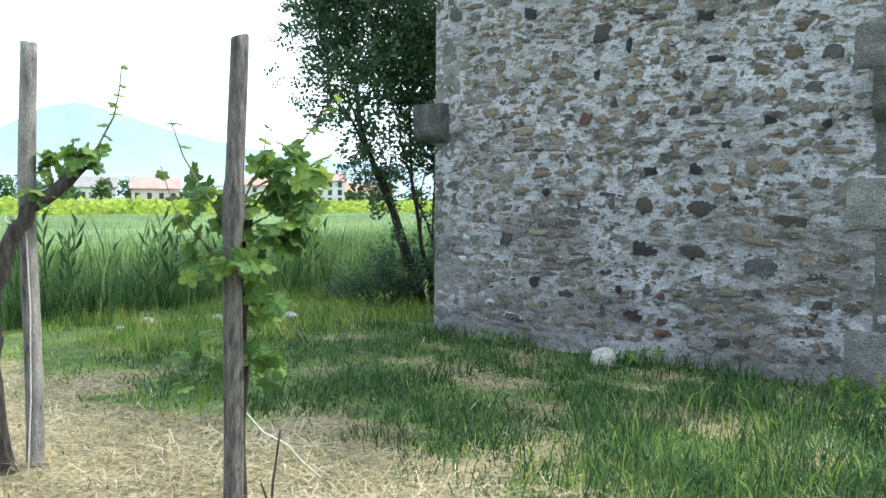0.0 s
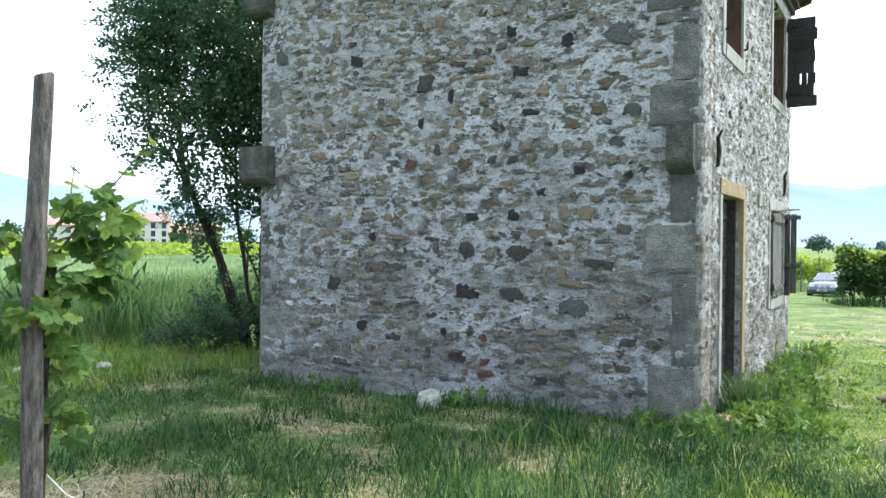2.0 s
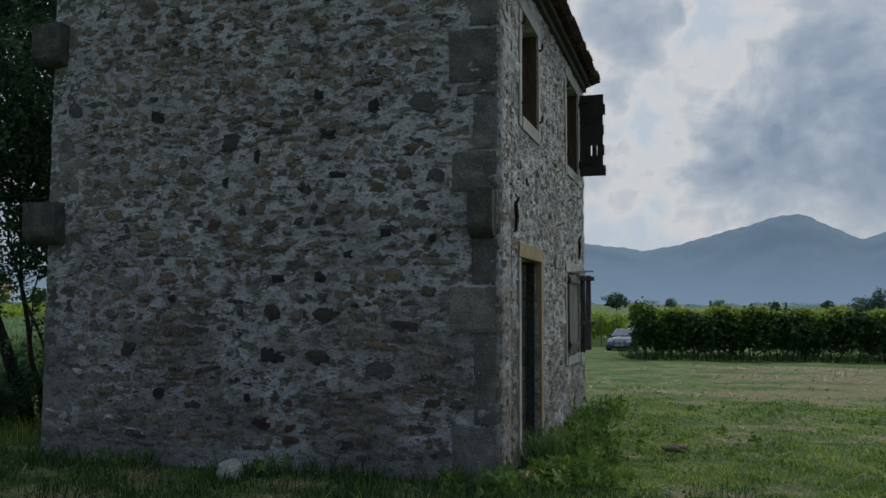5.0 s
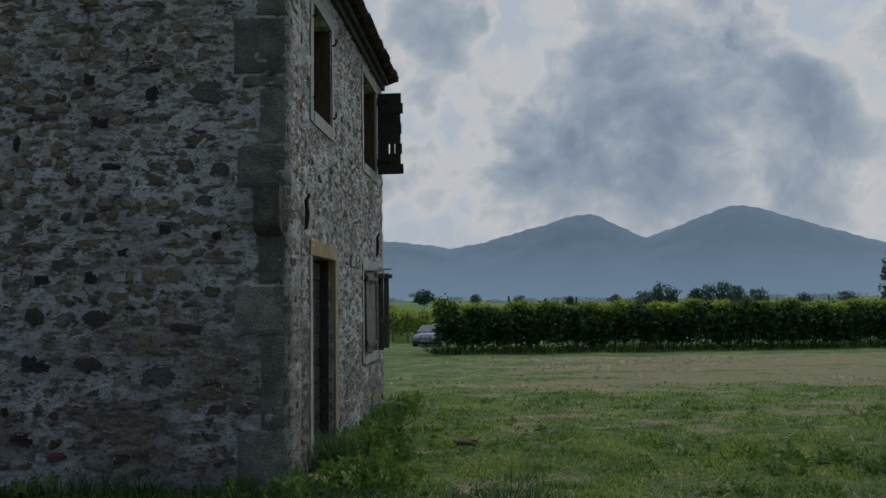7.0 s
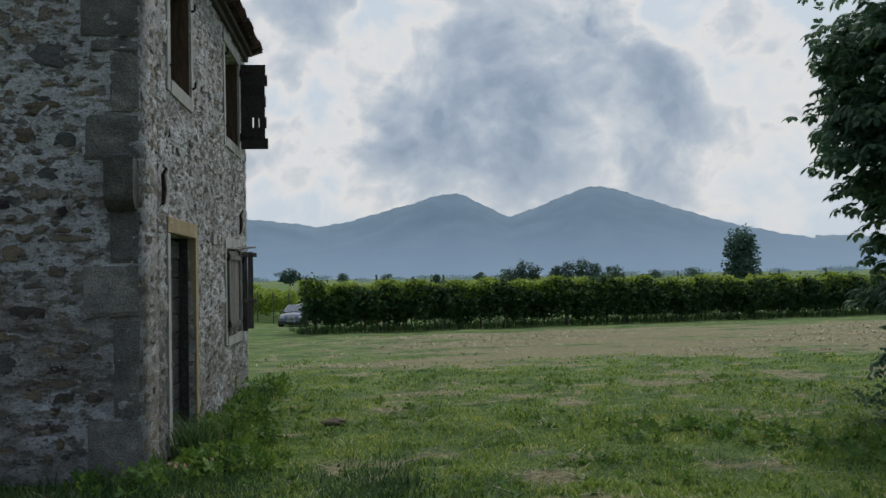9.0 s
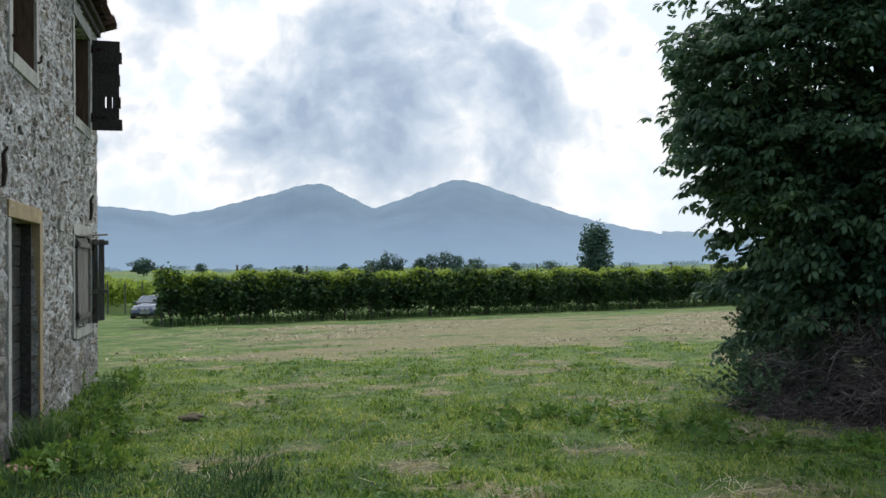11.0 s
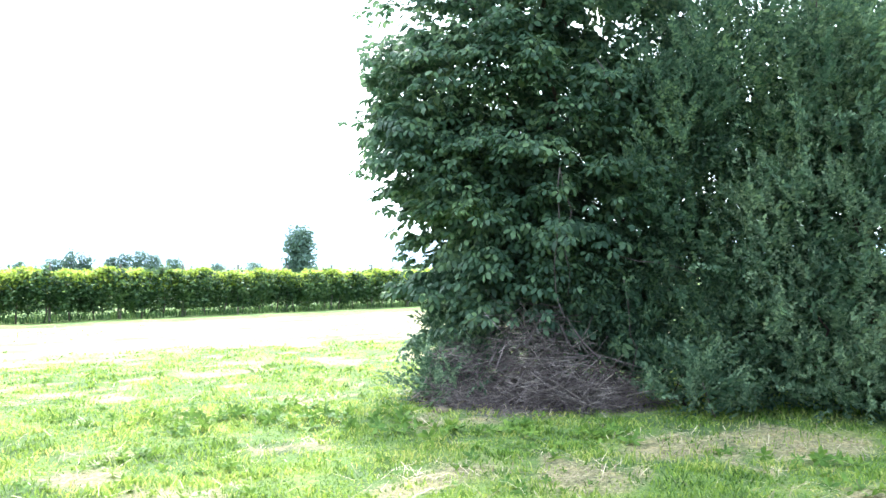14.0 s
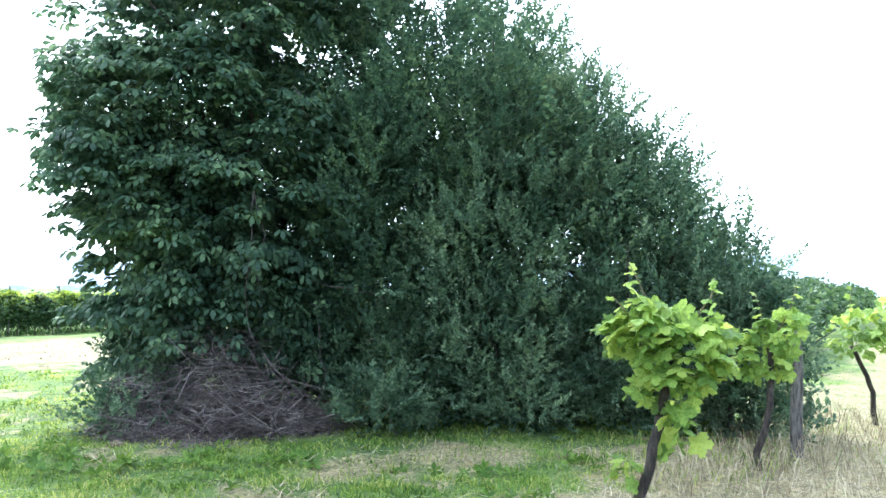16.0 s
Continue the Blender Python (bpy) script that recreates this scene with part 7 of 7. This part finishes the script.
# ---- rubble stones of the house walls ----
def stone_mesh(seed, material):
    r = np.random.default_rng(seed)
    bm = bmesh.new()
    n = 11
    rad = 1 + r.uniform(-0.36, 0.14, n)
    back, front, inner = [], [], []
    for k in range(n):
        a = 2 * math.pi * (k + r.uniform(-0.25, 0.25)) / n
        c, s = math.cos(a), math.sin(a)
        f = rad[k] / max(abs(c) ** 4.0 + abs(s) ** 4.0, 1e-6) ** (1 / 4.0)
        x, y = 0.5 * f * c, 0.5 * f * s
        back.append(bm.verts.new((x, y, -1.0)))
        front.append(bm.verts.new((x * 0.97, y * 0.97, r.uniform(-0.35, 0.05))))
        inner.append(bm.verts.new((x * 0.72 + r.uniform(-0.04, 0.04), y * 0.72 + r.uniform(-0.04, 0.04), r.uniform(0.1, 0.42))))
    mid = bm.verts.new((r.uniform(-0.1, 0.1), r.uniform(-0.1, 0.1), 0.35))
    for k in range(n):
        j = (k + 1) % n
        bm.faces.new((back[k], back[j], front[j], front[k]))
        bm.faces.new((front[k], front[j], inner[j], inner[k]))
        bm.faces.new((inner[k], inner[j], mid))
    bm.normal_update()
    me = bpy.data.meshes.new("stone")
    bm.to_mesh(me)
    bm.free()
    me.attributes.new("rim", "FLOAT", "POINT").data.foreach_set("value", [1.1, 1.0, 0.42] * n + [0.0])
    me.materials.append(material)
    return me


STONES = [stone_mesh(100 + k, STONE) for k in range(18)]
STONE_V = [np.array([v.co[:] for v in me.vertices]) for me in STONES]
STONE_F = [[tuple(p.vertices) for p in me.polygons] for me in STONES]


def lay_stones(wall, origin, along, out, length, top, blocked, near, zlow, set_in=0.0):
    """Courses of rubble: those that near() picks are pieces of their own, the rest one joined part."""
    origin, along, out = Vector(origin), Vector(along), Vector(out)
    up = Vector((0, 0, 1))
    basis = Matrix((along, up, out)).transposed().to_4x4()
    inv = wall.matrix_world.inverted()
    jv, jf, count = [], [], 0
    z = zlow
    while z < 5.9:
        ch = rng.choice([0.065, 0.085, 0.105, 0.13, 0.17], p=[0.2, 0.25, 0.25, 0.19, 0.11])
        a = rng.uniform(0, 0.1)
        while a < length:
            w = min(max(rng.lognormal(-1.85, 0.5), 0.05), 0.42)
            gap = rng.uniform(0.0, 0.045)
            ca, cz = a + w / 2, z + ch / 2 + 0.02 * math.sin(a * 3.1 + z * 5) + rng.uniform(-0.015, 0.015)
            a += w + gap
            if ca + w / 2 > length or cz + ch / 2 > top(ca) or rng.random() < 0.06:
                continue
            if any(b[0] - 0.02 < ca + w * 0.5 and ca - w * 0.5 < b[1] + 0.02 and b[2] - 0.02 < cz + ch * 0.5 and cz - ch * 0.5 < b[3] + 0.02 for b in blocked):
                continue
            k = int(rng.integers(0, len(STONES)))
            proud = rng.uniform(-0.020, 0.006) - set_in
            tilt = rng.uniform(-7, 7) * (1 if rng.random() < 0.85 else 3)
            m = Matrix.Translation(origin + along * ca + up * cz + out * proud) @ basis @ pose(0, 0, 0, rng.uniform(-3, 3), rng.uniform(-3, 3), tilt)
            hgt = ch * rng.uniform(0.75, 1.15)
            scale = (w, hgt, 0.055)
            if near(ca, cz) and count < 300:
                ob = new("stone", STONES[k])
                ob.parent = wall
                ob.matrix_parent_inverse = inv
                ob.matrix_basis = m @ Matrix.Diagonal((*scale, 1))
                count += 1
            else:
                mm = np.array(m @ Matrix.Diagonal((*scale, 1)))
                base = len(jv)
                jv.extend((STONE_V[k] @ mm[:3, :3].T + mm[:3, 3]).tolist())
                jf.extend([tuple(i + base for i in f) for f in STONE_F[k]])
        z += ch + rng.uniform(0.0, 0.016)
    # thin spalls pressed into the joints
    for _ in range(1700):
        ca, cz = rng.uniform(0.02, length - 0.05), rng.uniform(zlow, 5.6)
        w, hgt = rng.uniform(0.025, 0.10), rng.uniform(0.012, 0.04)
        if cz + hgt > top(ca) or any(b[0] < ca + w * 0.5 and ca - w * 0.5 < b[1] and b[2] < cz + hgt and cz - hgt < b[3] for b in blocked):
            continue
        k = int(rng.integers(0, len(STONES)))
        m = Matrix.Translation(origin + along * ca + up * cz + out * (rng.uniform(-0.006, 0.010) - set_in * 0.5)) @ basis @ pose(0, 0, 0, 0, 0, rng.normal() * 14)
        mm = np.array(m @ Matrix.Diagonal((w, hgt, 0.03, 1)))
        base = len(jv)
        jv.extend((STONE_V[k] @ mm[:3, :3].T + mm[:3, 3]).tolist())
        jf.extend([tuple(i + base for i in f) for f in STONE_F[k]])
    me = bpy.data.meshes.new("rubble")
    me.from_pydata(jv, [], jf)
    me.attributes.new("rim", "FLOAT", "POINT").data.foreach_set("value", ([1.1, 1.0, 0.42] * 11 + [0.0]) * (len(jv) // 34))
    me.materials.append(STONE_JOINED)
    ob = child(new("rubble", me), wall)
    tagged(ob, kind="stuff")


bpy.context.view_layer.update()
gable_block = [(-0.1, 0.34, -1, 6), (XB - XW - 0.46, XB - XW + 0.1, 1.38, 1.80), (XB - XW - 0.25, XB - XW + 0.1, -1, 6), (XB - XW - 0.44, XB - XW + 0.1, 2.58, 2.95),
               (XB - XW - 0.43, XB - XW + 0.1, -1, 0.63), (XB - XW - 0.47, XB - XW + 0.1, 3.42, 4.03), (XB - XW - 0.45, XB - XW + 0.1, 4.5, 5.0)]
# stones that stand out by colour or size; some near-black ones draw shaded holes
MARKED = (
    ("dred", -3.61, 0.56, 0.24, 0.12),
    ("red", -3.35, 0.75, 0.12, 0.09),
    ("red", -3.33, 0.53, 0.13, 0.1),
    ("red", -3.33, 0.42, 0.22, 0.1),
    ("dred", -3.77, 0.78, 0.1, 0.1),
    ("white", -5.28, 0.54, 0.15, 0.06),
    ("white", -5.66, 0.97, 0.13, 0.06),
    ("white", -5.61, 1.2, 0.1, 0.06),
    ("brown", -3.53, 1.57, 0.2, 0.23),
    ("brown", -3.0, 1.54, 0.31, 0.16),
    ("dark", -3.52, 1.17, 0.28, 0.19),
    ("brown", -3.06, 1.17, 0.27, 0.17),
    ("dark", -4.72, 0.79, 0.2, 0.13),
    ("brown", -5.07, 1.2, 0.18, 0.18),
    ("dark", -3.09, 3.55, 0.13, 0.12),
    ("dark", -2.55, 3.4, 0.17, 0.16),
    ("dark", -2.89, 2.8, 0.2, 0.08),
    ("dark", -3.0, 3.18, 0.2, 0.12),
    ("dark", -2.77, 2.08, 0.18, 0.09),
    ("dark", -3.05, 1.88, 0.13, 0.13),
    ("dark", -3.48, 1.87, 0.17, 0.1),
    ("dark", -4.03, 2.77, 0.13, 0.13),
    ("brown", -3.99, 3.15, 0.23, 0.2),
    ("dark", -4.81, 3.45, 0.22, 0.14),
    ("dark", -3.71, 3.01, 0.1, 0.16),
    ("tan", -2.5, 2.67, 0.2, 0.13),
    ("tan", -2.26, 2.8, 0.2, 0.16),
    ("grey", -1.98, 2.76, 0.2, 0.13),
    ("grey", -2.09, 3.41, 0.32, 0.25),
    ("tan", -2.13, 3.01, 0.36, 0.15),
    ("white", -4.3, 2.31, 0.07, 0.1),
    ("white", -3.38, 2.05, 0.12, 0.06),
    ("dark", -2.43, 2.27, 0.14, 0.1),
    ("dark", -1.99, 2.21, 0.12, 0.08),
    ("grey", -2.1, 2.5, 0.17, 0.13),
    ("red", -4.15, 2.38, 0.16, 0.17),
    ("tan", -3.56, 2.36, 0.17, 0.14),
    ("dred", -4.59, 1.68, 0.13, 0.1),
    ("brown", -2.24, 1.45, 0.3, 0.15),
    ("grey", -2.49, 1.07, 0.35, 0.18),
)
KINDS = {"dark": surface("near_black_stone_and_hole", [(0.3, (0.04, 0.036, 0.038)), (0.7, (0.10, 0.09, 0.085))], 14, 7, 0.92, 1.0, 70, stain=0.6, smear=2.05),
         "brown": surface("brown_grey_stone", [(0.3, (0.08, 0.07, 0.062)), (0.7, (0.18, 0.155, 0.13))], 14, 7, 0.92, 1.0, 70, stain=0.6, smear=2.05),
         "tan": surface("tan_stone", [(0.3, (0.17, 0.14, 0.10)), (0.7, (0.36, 0.29, 0.19))], 14, 7, 0.92, 1.0, 70, stain=0.6, smear=2.05),
         "grey": surface("grey_stone", [(0.3, (0.14, 0.14, 0.135)), (0.7, (0.27, 0.265, 0.25))], 14, 7, 0.92, 1.0, 70, stain=0.6, smear=2.05),
         "red": surface("red_brick_bit", [(0.3, (0.17, 0.09, 0.075)), (0.7, (0.33, 0.19, 0.16))], 14, 7, 0.92, 1.0, 70, stain=0.6, smear=2.05),
         "dred": surface("dark_red_stone", [(0.3, (0.055, 0.03, 0.03)), (0.7, (0.13, 0.075, 0.07))], 14, 7, 0.92, 1.0, 70, stain=0.6, smear=2.05),
         "white": surface("white_limestone_bit", [(0.3, (0.6, 0.6, 0.58)), (0.7, (0.78, 0.78, 0.76))], 14, 5, 0.9, 0.6, 70)}
KIND_MESH = {}
for kind in KINDS:
    KIND_MESH[kind] = [stone_mesh(400 + 10 * list(KINDS).index(kind) + k, KINDS[kind]) for k in range(3)]
inv = wall_gable.matrix_world.inverted()
for k, (kind, x, z, w, h) in enumerate(MARKED):
    ob = new("stone", KIND_MESH[kind][k % 3])
    ob.parent = wall_gable
    ob.matrix_parent_inverse = inv
    ob.matrix_basis = Matrix.Translation((x, YA - 0.001, z)) @ Matrix(((1, 0, 0), (0, 0, -1), (0, 1, 0))).to_4x4() @ pose(0, 0, 0, 0, 0, rng.uniform(-9, 9)) @ Matrix.Diagonal((w, h, 0.05, 1))
    gable_block.append((x - XW - w * 0.46, x - XW + w * 0.46, z - h * 0.46, z + h * 0.46))
lay_stones(wall_gable, (XW, YA, 0), (1, 0, 0), (0, -1, 0), XB - XW, gable, gable_block, lambda a, z: a > 1.6 and 0.3 < z < 2.6, 0.30)
side_block = [(h[0] - 0.14, h[1] + 0.14, h[2] - 0.16, h[3] + 0.18) for h in (DOOR, WIN1, WIN2, WIN3)]
lay_stones(wall_side, (XB, YA, 0), (0, 1, 0), (1, 0, 0), YN - YA, lambda a: EAVE - 0.2, side_block, lambda a, z: a < 3.6 and 0.2 < z < 3.4, 0.2, 0.017)
